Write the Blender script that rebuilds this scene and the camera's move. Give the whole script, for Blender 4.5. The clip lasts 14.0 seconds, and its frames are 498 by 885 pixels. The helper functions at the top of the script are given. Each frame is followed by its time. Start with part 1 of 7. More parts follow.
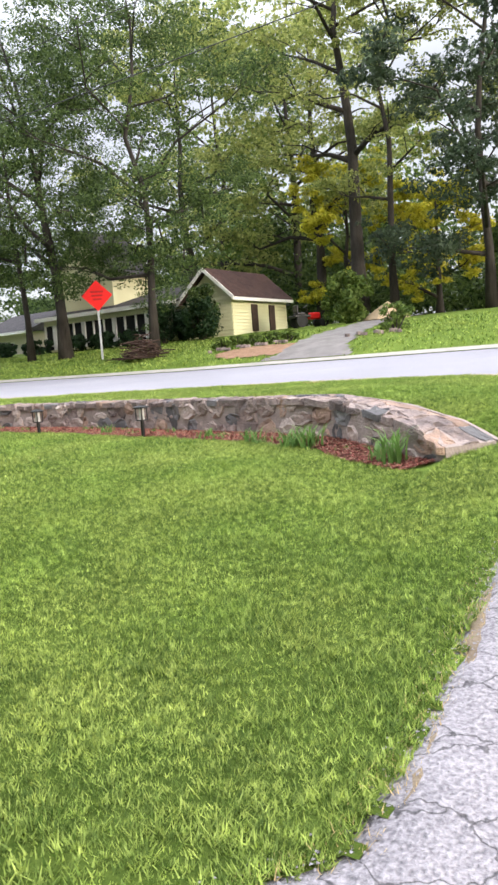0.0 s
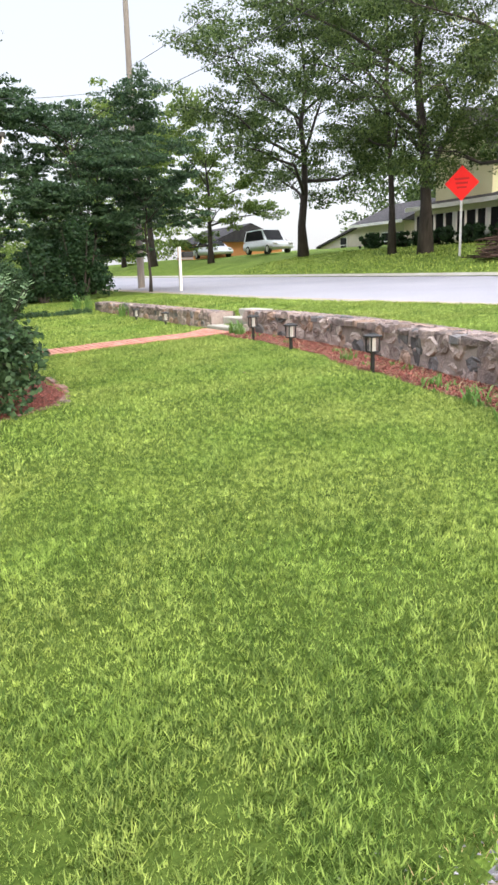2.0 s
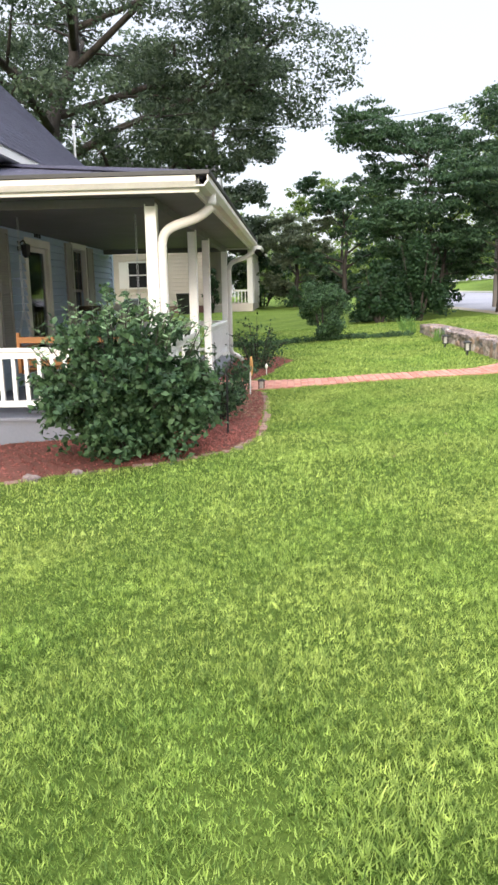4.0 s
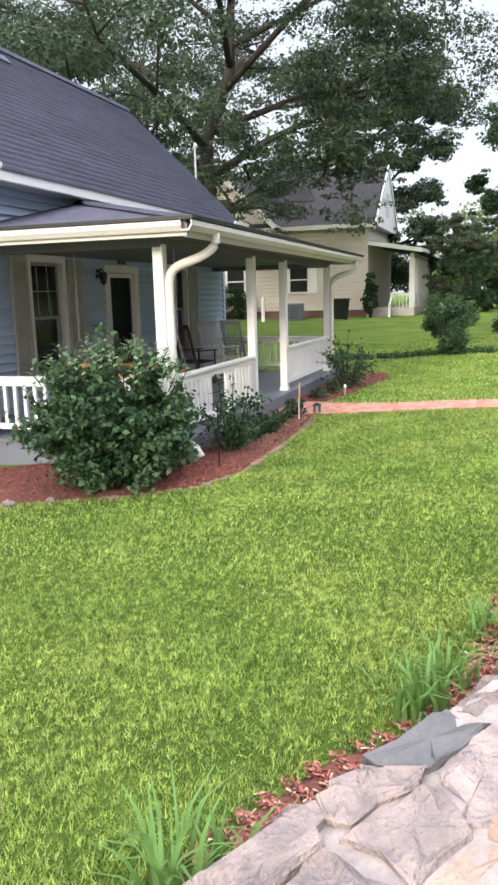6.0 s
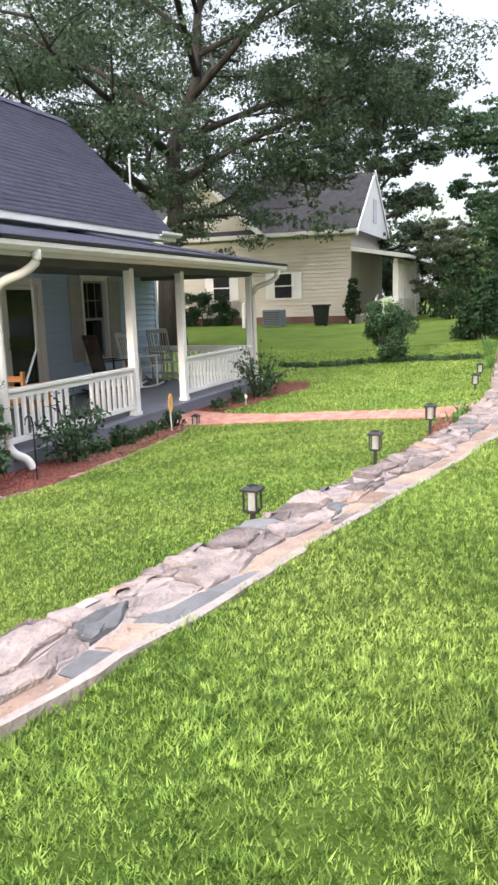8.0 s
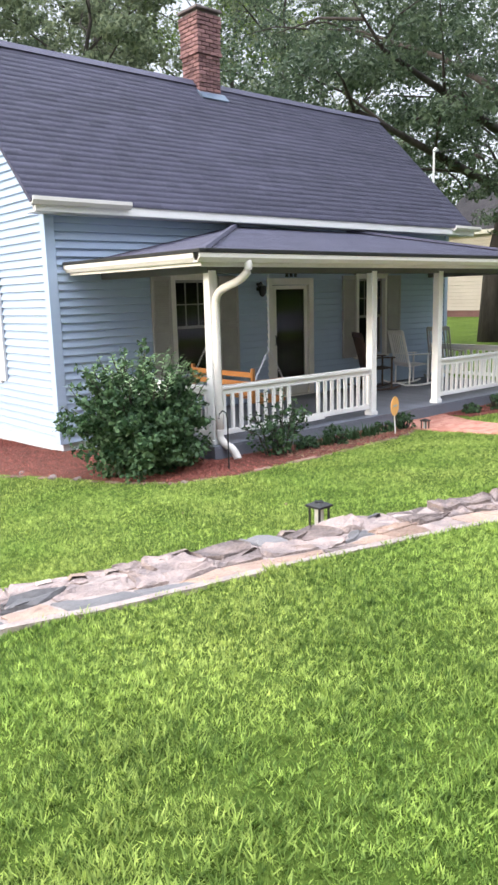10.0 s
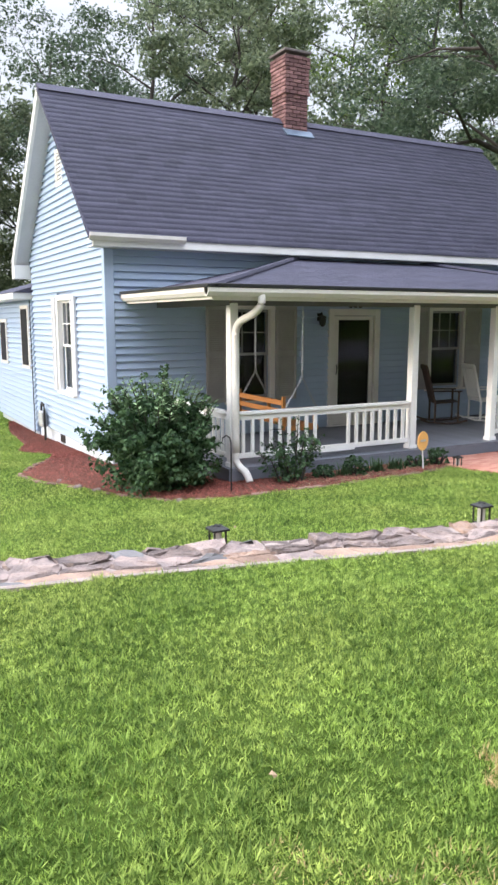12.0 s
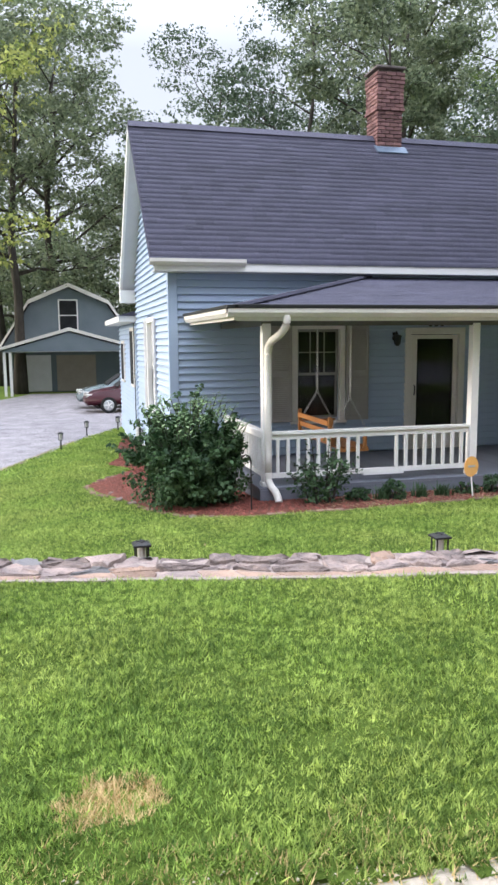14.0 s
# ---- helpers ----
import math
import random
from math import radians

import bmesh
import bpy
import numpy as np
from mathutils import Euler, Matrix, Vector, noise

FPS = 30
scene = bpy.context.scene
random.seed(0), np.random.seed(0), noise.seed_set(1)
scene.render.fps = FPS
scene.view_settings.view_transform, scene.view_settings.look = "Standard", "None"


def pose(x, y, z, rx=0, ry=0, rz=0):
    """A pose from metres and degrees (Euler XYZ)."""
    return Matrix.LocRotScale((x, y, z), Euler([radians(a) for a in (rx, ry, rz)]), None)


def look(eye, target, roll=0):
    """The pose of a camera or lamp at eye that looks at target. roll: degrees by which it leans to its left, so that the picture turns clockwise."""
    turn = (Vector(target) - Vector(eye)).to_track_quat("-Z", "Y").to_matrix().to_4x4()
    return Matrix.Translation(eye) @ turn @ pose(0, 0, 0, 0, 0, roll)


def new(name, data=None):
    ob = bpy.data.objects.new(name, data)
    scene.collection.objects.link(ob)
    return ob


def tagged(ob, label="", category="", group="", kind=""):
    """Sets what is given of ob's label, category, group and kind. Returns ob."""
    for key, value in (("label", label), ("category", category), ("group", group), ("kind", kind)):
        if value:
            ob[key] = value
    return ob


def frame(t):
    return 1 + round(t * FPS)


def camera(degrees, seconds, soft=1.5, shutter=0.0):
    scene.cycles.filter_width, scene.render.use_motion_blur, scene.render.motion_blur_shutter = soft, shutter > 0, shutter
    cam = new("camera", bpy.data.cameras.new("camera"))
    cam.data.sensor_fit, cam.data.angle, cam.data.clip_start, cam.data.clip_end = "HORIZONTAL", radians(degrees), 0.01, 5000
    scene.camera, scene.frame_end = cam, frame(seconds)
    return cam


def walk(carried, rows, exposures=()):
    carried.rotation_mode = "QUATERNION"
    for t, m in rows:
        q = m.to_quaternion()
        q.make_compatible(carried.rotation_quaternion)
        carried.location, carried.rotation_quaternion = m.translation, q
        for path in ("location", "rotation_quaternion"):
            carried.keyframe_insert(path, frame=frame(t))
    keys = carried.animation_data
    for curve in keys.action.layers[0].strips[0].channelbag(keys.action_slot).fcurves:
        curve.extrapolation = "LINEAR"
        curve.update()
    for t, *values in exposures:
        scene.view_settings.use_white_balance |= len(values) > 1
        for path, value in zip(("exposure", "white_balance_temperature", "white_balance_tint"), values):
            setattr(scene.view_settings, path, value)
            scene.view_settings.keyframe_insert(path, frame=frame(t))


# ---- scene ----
cam = camera(36.9, 14.0, 2.7)
PATH = [
    (0, (-8.5, 2.892, 0.784), (-7.356, 1.264, 0.583), -4.2),
    (0.5, (-8.559, 2.228, 0.846), (-7.228, 0.762, 0.561), -2.5),
    (1, (-8.491, 1.602, 0.896), (-7.007, 0.32, 0.506), -1.9),
    (1.5, (-8.509, 1.07, 0.966), (-6.886, -0.013, 0.529), -2.1),
    (2, (-8.48, 0.553, 1.02), (-6.719, -0.287, 0.584), -1.6),
    (2.5, (-8.347, 0.089, 1.072), (-6.47, -0.466, 0.659), -0.8),
    (3, (-8.252, -0.431, 1.158), (-6.311, -0.698, 0.756), -1.0),
    (3.5, (-8.087, -0.955, 1.193), (-6.127, -1.022, 0.802), -1.1),
    (6, (-7.615, -3.583, 1.626), (-5.759, -2.947, 1.241), -1.5),
    (6.5, (-7.437, -4.149, 1.666), (-5.572, -3.534, 1.288), -2.0),
    (7, (-7.285, -4.709, 1.668), (-5.415, -4.102, 1.305), -2.2),
    (9.5, (-6.119, -7.065, 1.79), (-4.606, -5.82, 1.391), -1.0),
    (10, (-5.904, -7.503, 1.876), (-4.621, -6.018, 1.491), -1.5),
    (10.5, (-5.645, -7.92, 1.895), (-4.534, -6.296, 1.533), -1.8),
    (11, (-5.295, -8.294, 1.922), (-4.212, -6.648, 1.578), -1.1),
    (11.5, (-5.001, -8.691, 1.973), (-3.969, -7.008, 1.653), -0.3),
    (12, (-4.596, -8.932, 1.98), (-3.654, -7.198, 1.656), 0.0),
    (12.5, (-4.21, -9.235, 1.991), (-3.434, -7.427, 1.631), 0.4),
    (13, (-3.747, -9.439, 1.973), (-3.083, -7.586, 1.617), 0.8),
    (13.5, (-3.261, -9.576, 1.972), (-2.664, -7.692, 1.67), -0.4),
    (14, (-2.752, -9.69, 1.979), (-2.255, -7.772, 1.708), -0.5),
]
walk(cam, [(t, look(e, g, r)) for t, e, g, r in PATH], ((0.0, 1.34, 6500, 10), (2.0, 1.42, 6500, 10), (3.5, 1.5, 6400, 10), (7.0, 1.46, 6350, 10), (9.5, 1.68, 6300, 10), (10.5, 1.58, 6250, 10), (11.5, 1.53, 6250, 10), (12.5, 1.44, 6200, 10), (14.0, 1.38, 6150, 10)))

# ---- world, sun, exposure ----
world = bpy.data.worlds.new("sky")
scene.world = world
world.use_nodes = True
wn, wl = world.node_tree.nodes, world.node_tree.links
sky = wn.new("ShaderNodeTexSky")
sky.sky_type, sky.sun_disc = "NISHITA", False
sky.sun_elevation, sky.sun_rotation = radians(14), radians(-80)
sky.air_density, sky.dust_density, sky.ozone_density = 1.0, 3.0, 1.0
haze = wn.new("ShaderNodeMix")
haze.data_type = "RGBA"
haze.inputs[0].default_value = 0.62
haze.inputs[7].default_value = (8.3, 8.35, 8.9, 1)
wl.new(sky.outputs[0], haze.inputs[6])
# an overcast sky is brighter overhead than at the horizon
tc, sep, mr, mul = wn.new("ShaderNodeTexCoord"), wn.new("ShaderNodeSeparateXYZ"), wn.new("ShaderNodeMapRange"), wn.new("ShaderNodeVectorMath")
wl.new(tc.outputs["Generated"], sep.inputs[0]), wl.new(sep.outputs[2], mr.inputs[0])
mr.inputs[1].default_value, mr.inputs[2].default_value, mr.inputs[3].default_value, mr.inputs[4].default_value = 0.34, 0.92, 0.50, 2.7
mul.operation = "SCALE"
wl.new(haze.outputs[2], mul.inputs[0]), wl.new(mr.outputs[0], mul.inputs["Scale"])
wl.new(mul.outputs[0], wn["Background"].inputs[0])
wn["Background"].inputs[1].default_value = 0.12

sun = new("sun", bpy.data.lights.new("sun", "SUN"))
sun.data.energy, sun.data.angle, sun.data.color = 1.3, radians(12), (1.0, 0.91, 0.78)
sun.matrix_world = look((-60, 10, 16), (0, 0, 0))
scene.view_settings.exposure = 1.25


# ---- materials ----
def mat(name, c1, c2, scale=3.0, rough=0.75, bump=0.15, fine=60.0, metal=0.0, vary=0.0, island=0.0, fine_mix=0.35, stretch=(1, 1, 1), spec=0.3, c3=None, span=None):
    """Procedural surface: two noises for colour, one for relief; vary: change from object to object, island: from piece to piece."""
    m = bpy.data.materials.new(name)
    m.use_nodes = True
    n, l = m.node_tree.nodes, m.node_tree.links
    b = n["Principled BSDF"]
    b.inputs["Roughness"].default_value, b.inputs["Metallic"].default_value = rough, metal
    b.inputs["Specular IOR Level"].default_value = spec
    co = n.new("ShaderNodeTexCoord")
    mp = n.new("ShaderNodeMapping")
    mp.inputs["Scale"].default_value = stretch
    l.new(co.outputs["Object"], mp.inputs[0])
    big, small = n.new("ShaderNodeTexNoise"), n.new("ShaderNodeTexNoise")
    big.inputs["Scale"].default_value, small.inputs["Scale"].default_value = scale, fine
    big.inputs["Detail"].default_value, small.inputs["Detail"].default_value = 4, 3
    for t in (big, small):
        l.new(mp.outputs[0], t.inputs["Vector"])
    add = n.new("ShaderNodeMix")
    add.inputs[0].default_value = fine_mix
    l.new(big.outputs[0], add.inputs[2]), l.new(small.outputs[0], add.inputs[3])
    fac = add.outputs[0]
    for amount, node, sock in ((vary, "ShaderNodeObjectInfo", "Random"), (island, "ShaderNodeNewGeometry", "Random Per Island")):
        if amount:
            src, mx = n.new(node), n.new("ShaderNodeMix")
            mx.inputs[0].default_value = amount
            l.new(fac, mx.inputs[2]), l.new(src.outputs[sock], mx.inputs[3])
            fac = mx.outputs[0]
    ramp = n.new("ShaderNodeValToRGB")
    lo, hi = (0.3, 0.7) if not (vary or island) else (0.22, 0.78)
    lo, hi = span or (lo, hi)
    ramp.color_ramp.elements[0].position, ramp.color_ramp.elements[1].position = lo, hi
    ramp.color_ramp.elements[0].color, ramp.color_ramp.elements[1].color = (*c1, 1), (*c2, 1)
    if c3:
        e = ramp.color_ramp.elements.new(0.5)
        e.color = (*c3, 1)
    l.new(fac, ramp.inputs[0]), l.new(ramp.outputs[0], b.inputs["Base Color"])
    if bump:
        bp = n.new("ShaderNodeBump")
        bp.inputs["Strength"].default_value, bp.inputs["Distance"].default_value = bump, 0.02
        l.new(small.outputs[0], bp.inputs["Height"]), l.new(bp.outputs[0], b.inputs["Normal"])
    return m


def leaf_mat(name, c1, c2, trans=0.35, island=0.6, scale=0.5, fine=6, fine_mix=0.35, span=None):
    m = mat(name, c1, c2, scale, 0.55, 0, fine, island=island, spec=0.25, fine_mix=fine_mix, span=span)
    n, l = m.node_tree.nodes, m.node_tree.links
    b = n["Principled BSDF"]
    tr, mx = n.new("ShaderNodeBsdfTranslucent"), n.new("ShaderNodeMixShader")
    mx.inputs[0].default_value = trans
    col = b.inputs["Base Color"].links[0].from_socket
    l.new(col, tr.inputs[0])
    l.new(b.outputs[0], mx.inputs[1]), l.new(tr.outputs[0], mx.inputs[2])
    l.new(mx.outputs[0], n["Material Output"].inputs[0])
    return m


M = {}
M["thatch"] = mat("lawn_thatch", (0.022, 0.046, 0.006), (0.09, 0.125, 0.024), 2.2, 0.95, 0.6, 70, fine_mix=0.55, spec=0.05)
M["lawn"] = mat("lawn_soil", (0.06, 0.105, 0.014), (0.18, 0.25, 0.045), 0.9, 0.9, 0.6, 90, fine_mix=0.55, spec=0.1)
M["blade"] = leaf_mat("grass_blade", (0.070, 0.135, 0.02), (0.472, 0.59, 0.16), 0.4, 0.32, 1.6, 26, 0.5, (0.31, 0.70))


def two_tone(m, scale, cool, warm):
    """Noise patches of a cool and a warm tint over a base colour."""
    n, l = m.node_tree.nodes, m.node_tree.links
    b = n["Principled BSDF"]
    src = b.inputs["Base Color"].links[0].from_socket
    co, nz, rp, mx = n.new("ShaderNodeTexCoord"), n.new("ShaderNodeTexNoise"), n.new("ShaderNodeValToRGB"), n.new("ShaderNodeMix")
    nz.inputs["Scale"].default_value, nz.inputs["Detail"].default_value = scale, 5
    rp.color_ramp.elements[0].position, rp.color_ramp.elements[1].position = 0.38, 0.62
    rp.color_ramp.elements[0].color, rp.color_ramp.elements[1].color = (*cool, 1), (*warm, 1)
    mx.data_type, mx.blend_type = "RGBA", "MULTIPLY"
    mx.inputs[0].default_value = 1
    l.new(co.outputs["Object"], nz.inputs["Vector"]), l.new(nz.outputs[0], rp.inputs[0])
    l.new(src, mx.inputs[6]), l.new(rp.outputs[0], mx.inputs[7])
    for lk in list(src.links):
        if lk.to_node != mx:
            l.new(mx.outputs[2], lk.to_socket)


# broad patches of cooler and yellower growth
two_tone(M["blade"], 0.7, (0.88, 0.95, 0.86), (1.13, 1.06, 1.12))
# fine dark mottling put into the blade colour stands for gaps between clumps
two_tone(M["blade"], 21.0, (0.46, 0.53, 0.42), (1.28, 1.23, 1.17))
M["drygrass"] = leaf_mat("dry_grass", (0.38, 0.27, 0.12), (0.66, 0.50, 0.26), 0.2)
M["asphalt"] = mat("old_asphalt", (0.14, 0.132, 0.145), (0.38, 0.355, 0.375), 2.0, 0.85, 1.0, 60, fine_mix=0.65, span=(0.36, 0.62))
M["road"] = mat("road_asphalt", (0.255, 0.25, 0.28), (0.325, 0.318, 0.35), 0.3, 0.8, 0.4, 80)
M["sand"] = mat("sandy_shoulder", (0.28, 0.24, 0.19), (0.42, 0.37, 0.3), 4, 0.95, 0.5, 60)
M["concrete"] = mat("concrete_kerb", (0.30, 0.29, 0.25), (0.42, 0.40, 0.35), 2, 0.9, 0.4, 50)
M["dirt"] = mat("dry_dirt", (0.16, 0.12, 0.08), (0.30, 0.24, 0.17), 5, 0.95, 0.7, 60)
M["tarp"] = mat("tan_tarpaulin", (0.42, 0.31, 0.19), (0.56, 0.43, 0.28), 2, 0.7, 0.4, 12)
M["gravel"] = mat("grey_gravel", (0.14, 0.13, 0.125), (0.27, 0.25, 0.24), 2, 0.95, 0.6, 40)
M["clay"] = mat("bare_clay", (0.20, 0.115, 0.07), (0.36, 0.225, 0.145), 4, 0.95, 0.8, 30)
M["mulch"] = mat("red_mulch", (0.07, 0.027, 0.02), (0.21, 0.075, 0.052), 6, 0.95, 0.9, 60, fine_mix=0.6)
M["chip"] = mat("mulch_chip", (0.11, 0.035, 0.027), (0.40, 0.13, 0.10), 6, 0.95, 0.3, 60, island=0.8)
M["litter"] = mat("dry_leaf_litter", (0.20, 0.13, 0.08), (0.45, 0.34, 0.22), 6, 0.95, 0.2, 60, island=0.8)
M["brickwalk"] = mat("pink_brick_paver", (0.36, 0.15, 0.11), (0.5, 0.26, 0.2), 6, 0.9, 0.4, 50, vary=0.5)
M["pathjoint"] = mat("pinkish_path_sand", (0.26, 0.13, 0.10), (0.38, 0.21, 0.165), 6, 0.95, 0.4, 50)
M["sidingA"] = mat("blue_clapboard_paint", (0.335, 0.415, 0.55), (0.395, 0.475, 0.61), 1.2, 0.6, 0.05, 40, vary=0.25)
M["found"] = mat("painted_foundation", (0.5, 0.55, 0.62), (0.62, 0.66, 0.72), 2, 0.8, 0.3, 30)
M["white"] = mat("white_gloss_paint", (0.72, 0.705, 0.69), (0.82, 0.805, 0.79), 2, 0.45, 0.05, 30)
M["cream"] = mat("aged_white_trim", (0.60, 0.565, 0.53), (0.72, 0.685, 0.65), 2, 0.5, 0.08, 30)
M["shutter"] = mat("taupe_shutter_paint", (0.30, 0.28, 0.27), (0.38, 0.36, 0.34), 3, 0.6, 0.1, 40)
M["sash"] = mat("grey_sash_paint", (0.20, 0.195, 0.19), (0.29, 0.28, 0.27), 3, 0.6, 0.1, 40)
M["soffit"] = mat("soffit_paint", (0.5, 0.5, 0.52), (0.6, 0.6, 0.62), 2, 0.6, 0.05, 30)
# ceiling and beam grey darkened: the under-roof shade is put into the paint
M["porchceil"] = mat("shade_dark_ceiling_paint", (0.10, 0.097, 0.095), (0.14, 0.137, 0.134), 2, 0.6, 0.05, 30)
M["shingle"] = mat("charcoal_shingle", (0.035, 0.034, 0.056), (0.076, 0.074, 0.117), 1.6, 0.72, 0.5, 120, island=0.22, spec=0.45, stretch=(0.3, 1.4, 1.4))
M["porchfloor"] = mat("grey_porch_paint", (0.13, 0.14, 0.17), (0.19, 0.2, 0.24), 2, 0.5, 0.1, 30, vary=0.3)
M["brick"] = mat("red_brick", (0.09, 0.048, 0.05), (0.265, 0.145, 0.14), 4, 0.9, 0.4, 60, vary=0.5)
M["mortar"] = mat("mortar", (0.10, 0.085, 0.085), (0.18, 0.15, 0.145), 8, 0.95, 0.5, 50)
M["flash"] = mat("lead_flashing", (0.12, 0.16, 0.22), (0.2, 0.25, 0.33), 4, 0.4, 0.1, 30, metal=0.6)
M["dark"] = mat("black_metal", (0.012, 0.012, 0.013), (0.03, 0.03, 0.03), 5, 0.45, 0.1, 60)
M["darkwood"] = mat("dark_wood", (0.03, 0.02, 0.016), (0.08, 0.05, 0.04), 4, 0.6, 0.1, 40)
M["orange"] = mat("varnished_orange_wood", (0.25, 0.10, 0.03), (0.38, 0.17, 0.055), 3, 0.4, 0.1, 30, stretch=(1, 6, 6))
M["chain"] = mat("steel_chain", (0.4, 0.4, 0.42), (0.6, 0.6, 0.62), 5, 0.35, 0, 30, metal=0.8)
# near-black interior and dark curtain: dimness of unlit rooms put into the colour
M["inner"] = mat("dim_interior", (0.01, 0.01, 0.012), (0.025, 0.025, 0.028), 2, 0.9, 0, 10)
M["curtain"] = mat("dim_curtain", (0.03, 0.03, 0.033), (0.07, 0.07, 0.075), 4, 0.9, 0.1, 20, stretch=(8, 8, 0.3))
M["stone"] = mat("fieldstone", (0.085, 0.068, 0.064), (0.36, 0.295, 0.275), 7, 0.95, 1.0, 50, vary=0.35, c3=(0.27, 0.22, 0.205))
# lighter fieldstone copy: brightness the wall face lacks is put into its colour
M["stone_face"] = mat("brightened_fieldstone", (0.13, 0.10, 0.09), (0.56, 0.475, 0.43), 13, 0.95, 1.0, 45, vary=0.35, fine_mix=0.45, c3=(0.36, 0.29, 0.26))
M["stone_warm"] = mat("warm_flagstone", (0.20, 0.135, 0.105), (0.42, 0.31, 0.25), 9, 0.95, 0.9, 45, vary=0.35)
M["stone_dark"] = mat("slate_stone", (0.085, 0.082, 0.085), (0.19, 0.182, 0.185), 8, 0.85, 0.5, 40, vary=0.4)
two_tone(M["stone"], 8.0, (0.70, 0.70, 0.72), (1.08, 1.04, 1.01))
two_tone(M["stone_warm"], 6.0, (0.78, 0.78, 0.79), (1.05, 1.0, 0.95))
M["edging"] = mat("weathered_edging_brick", (0.13, 0.08, 0.065), (0.32, 0.20, 0.165), 9, 0.95, 0.9, 45, vary=0.4)
M["joint"] = mat("wall_mortar", (0.22, 0.18, 0.165), (0.36, 0.30, 0.275), 9, 0.95, 0.6, 40)
M["bark"] = mat("bark", (0.018, 0.015, 0.013), (0.07, 0.06, 0.053), 3, 0.95, 1.0, 14, stretch=(1, 1, 0.25))
M["leafA"] = leaf_mat("oak_leaf", (0.02, 0.045, 0.014), (0.14, 0.20, 0.058), 0.5)
M["leafO"] = leaf_mat("old_oak_leaf", (0.032, 0.052, 0.032), (0.10, 0.14, 0.08), 0.4)
M["leafB"] = leaf_mat("maple_leaf", (0.05, 0.095, 0.018), (0.19, 0.26, 0.06), 0.5)
M["leafC"] = leaf_mat("dark_evergreen_leaf", (0.010, 0.03, 0.012), (0.035, 0.075, 0.028))
M["leafD"] = leaf_mat("dogwood_leaf", (0.02, 0.048, 0.024), (0.065, 0.118, 0.052))
# yellow and sunlit leaf copies: low sun on the crowns put into the colour
M["leafY"] = leaf_mat("yellow_lit_leaf", (0.30, 0.31, 0.03), (0.80, 0.72, 0.09), 0.65)
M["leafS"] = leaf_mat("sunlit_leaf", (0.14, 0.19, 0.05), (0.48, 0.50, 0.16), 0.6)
# paler, greyer leaf: haze over the distant trees is put into its colour
M["leafH"] = leaf_mat("hazy_wood_leaf", (0.075, 0.10, 0.06), (0.23, 0.27, 0.16), 0.55)
M["shrub"] = leaf_mat("shrub_leaf", (0.016, 0.042, 0.018), (0.09, 0.16, 0.07))
M["hosta"] = leaf_mat("strap_leaf", (0.06, 0.16, 0.03), (0.2, 0.32, 0.09))
M["shootleaf"] = leaf_mat("young_shrub_leaf", (0.10, 0.18, 0.08), (0.30, 0.42, 0.22))
M["petal"] = mat("white_petal", (0.7, 0.68, 0.6), (0.85, 0.83, 0.78), 5, 0.6, 0, 10)
M["sidingN"] = mat("beige_siding", (0.53, 0.475, 0.415), (0.61, 0.555, 0.49), 1, 0.6, 0.05, 30)
M["sidingY"] = mat("pale_yellow_siding", (0.60, 0.58, 0.36), (0.70, 0.68, 0.46), 1, 0.6, 0.05, 30)
# grey-blue darkened: tree shade over the garage is put into the paint
M["sidingG"] = mat("shaded_grey_blue_siding", (0.12, 0.15, 0.175), (0.165, 0.195, 0.22), 1, 0.6, 0.05, 30)
M["roofN"] = mat("grey_brown_shingle", (0.028, 0.026, 0.03), (0.068, 0.062, 0.064), 3, 0.9, 0.5, 40)
M["roofB"] = mat("brown_shingle", (0.035, 0.019, 0.018), (0.08, 0.043, 0.037), 3, 0.9, 0.5, 40)
M["signred"] = mat("red_orange_sign_sheet", (0.60, 0.012, 0.01), (0.66, 0.018, 0.014), 2, 0.4, 0, 10)
M["signbar"] = mat("faded_sign_lettering", (0.26, 0.008, 0.008), (0.32, 0.012, 0.01), 2, 0.5, 0, 10)
M["steel"] = mat("galvanised_steel", (0.4, 0.41, 0.42), (0.55, 0.56, 0.57), 5, 0.45, 0.1, 40, metal=0.5)
M["yardsign"] = mat("orange_plastic_sign", (0.72, 0.36, 0.10), (0.82, 0.46, 0.16), 3, 0.5, 0, 10)
M["maroon"] = mat("maroon_car_paint", (0.036, 0.005, 0.01), (0.05, 0.007, 0.014), 1, 0.3, 0, 10, spec=0.35)
M["silver"] = mat("silver_car_paint", (0.13, 0.17, 0.185), (0.18, 0.22, 0.235), 1, 0.25, 0, 10, spec=0.6)
M["whitecar"] = mat("white_car_paint", (0.65, 0.67, 0.7), (0.72, 0.74, 0.77), 1, 0.25, 0, 10, spec=0.6)
M["tyre"] = mat("tyre_rubber", (0.015, 0.015, 0.015), (0.03, 0.03, 0.03), 4, 0.85, 0.1, 40)
# tan darkened, with the carport's shade on the door put into the colour
M["tan"] = mat("shaded_tan_door_paint", (0.24, 0.205, 0.18), (0.30, 0.26, 0.225), 2, 0.6, 0.05, 20)
# orange of the low sun on this wall is put into its colour
M["orangewall"] = mat("sun_orange_wall", (0.55, 0.22, 0.08), (0.68, 0.32, 0.13), 2, 0.8, 0.1, 20)
M["pole"] = mat("weathered_pole_wood", (0.16, 0.14, 0.13), (0.27, 0.25, 0.23), 3, 0.9, 0.3, 30, stretch=(1, 1, 0.1))
M["brush"] = mat("dead_brush", (0.03, 0.017, 0.013), (0.10, 0.062, 0.05), 4, 0.95, 0.2, 20, island=0.6)
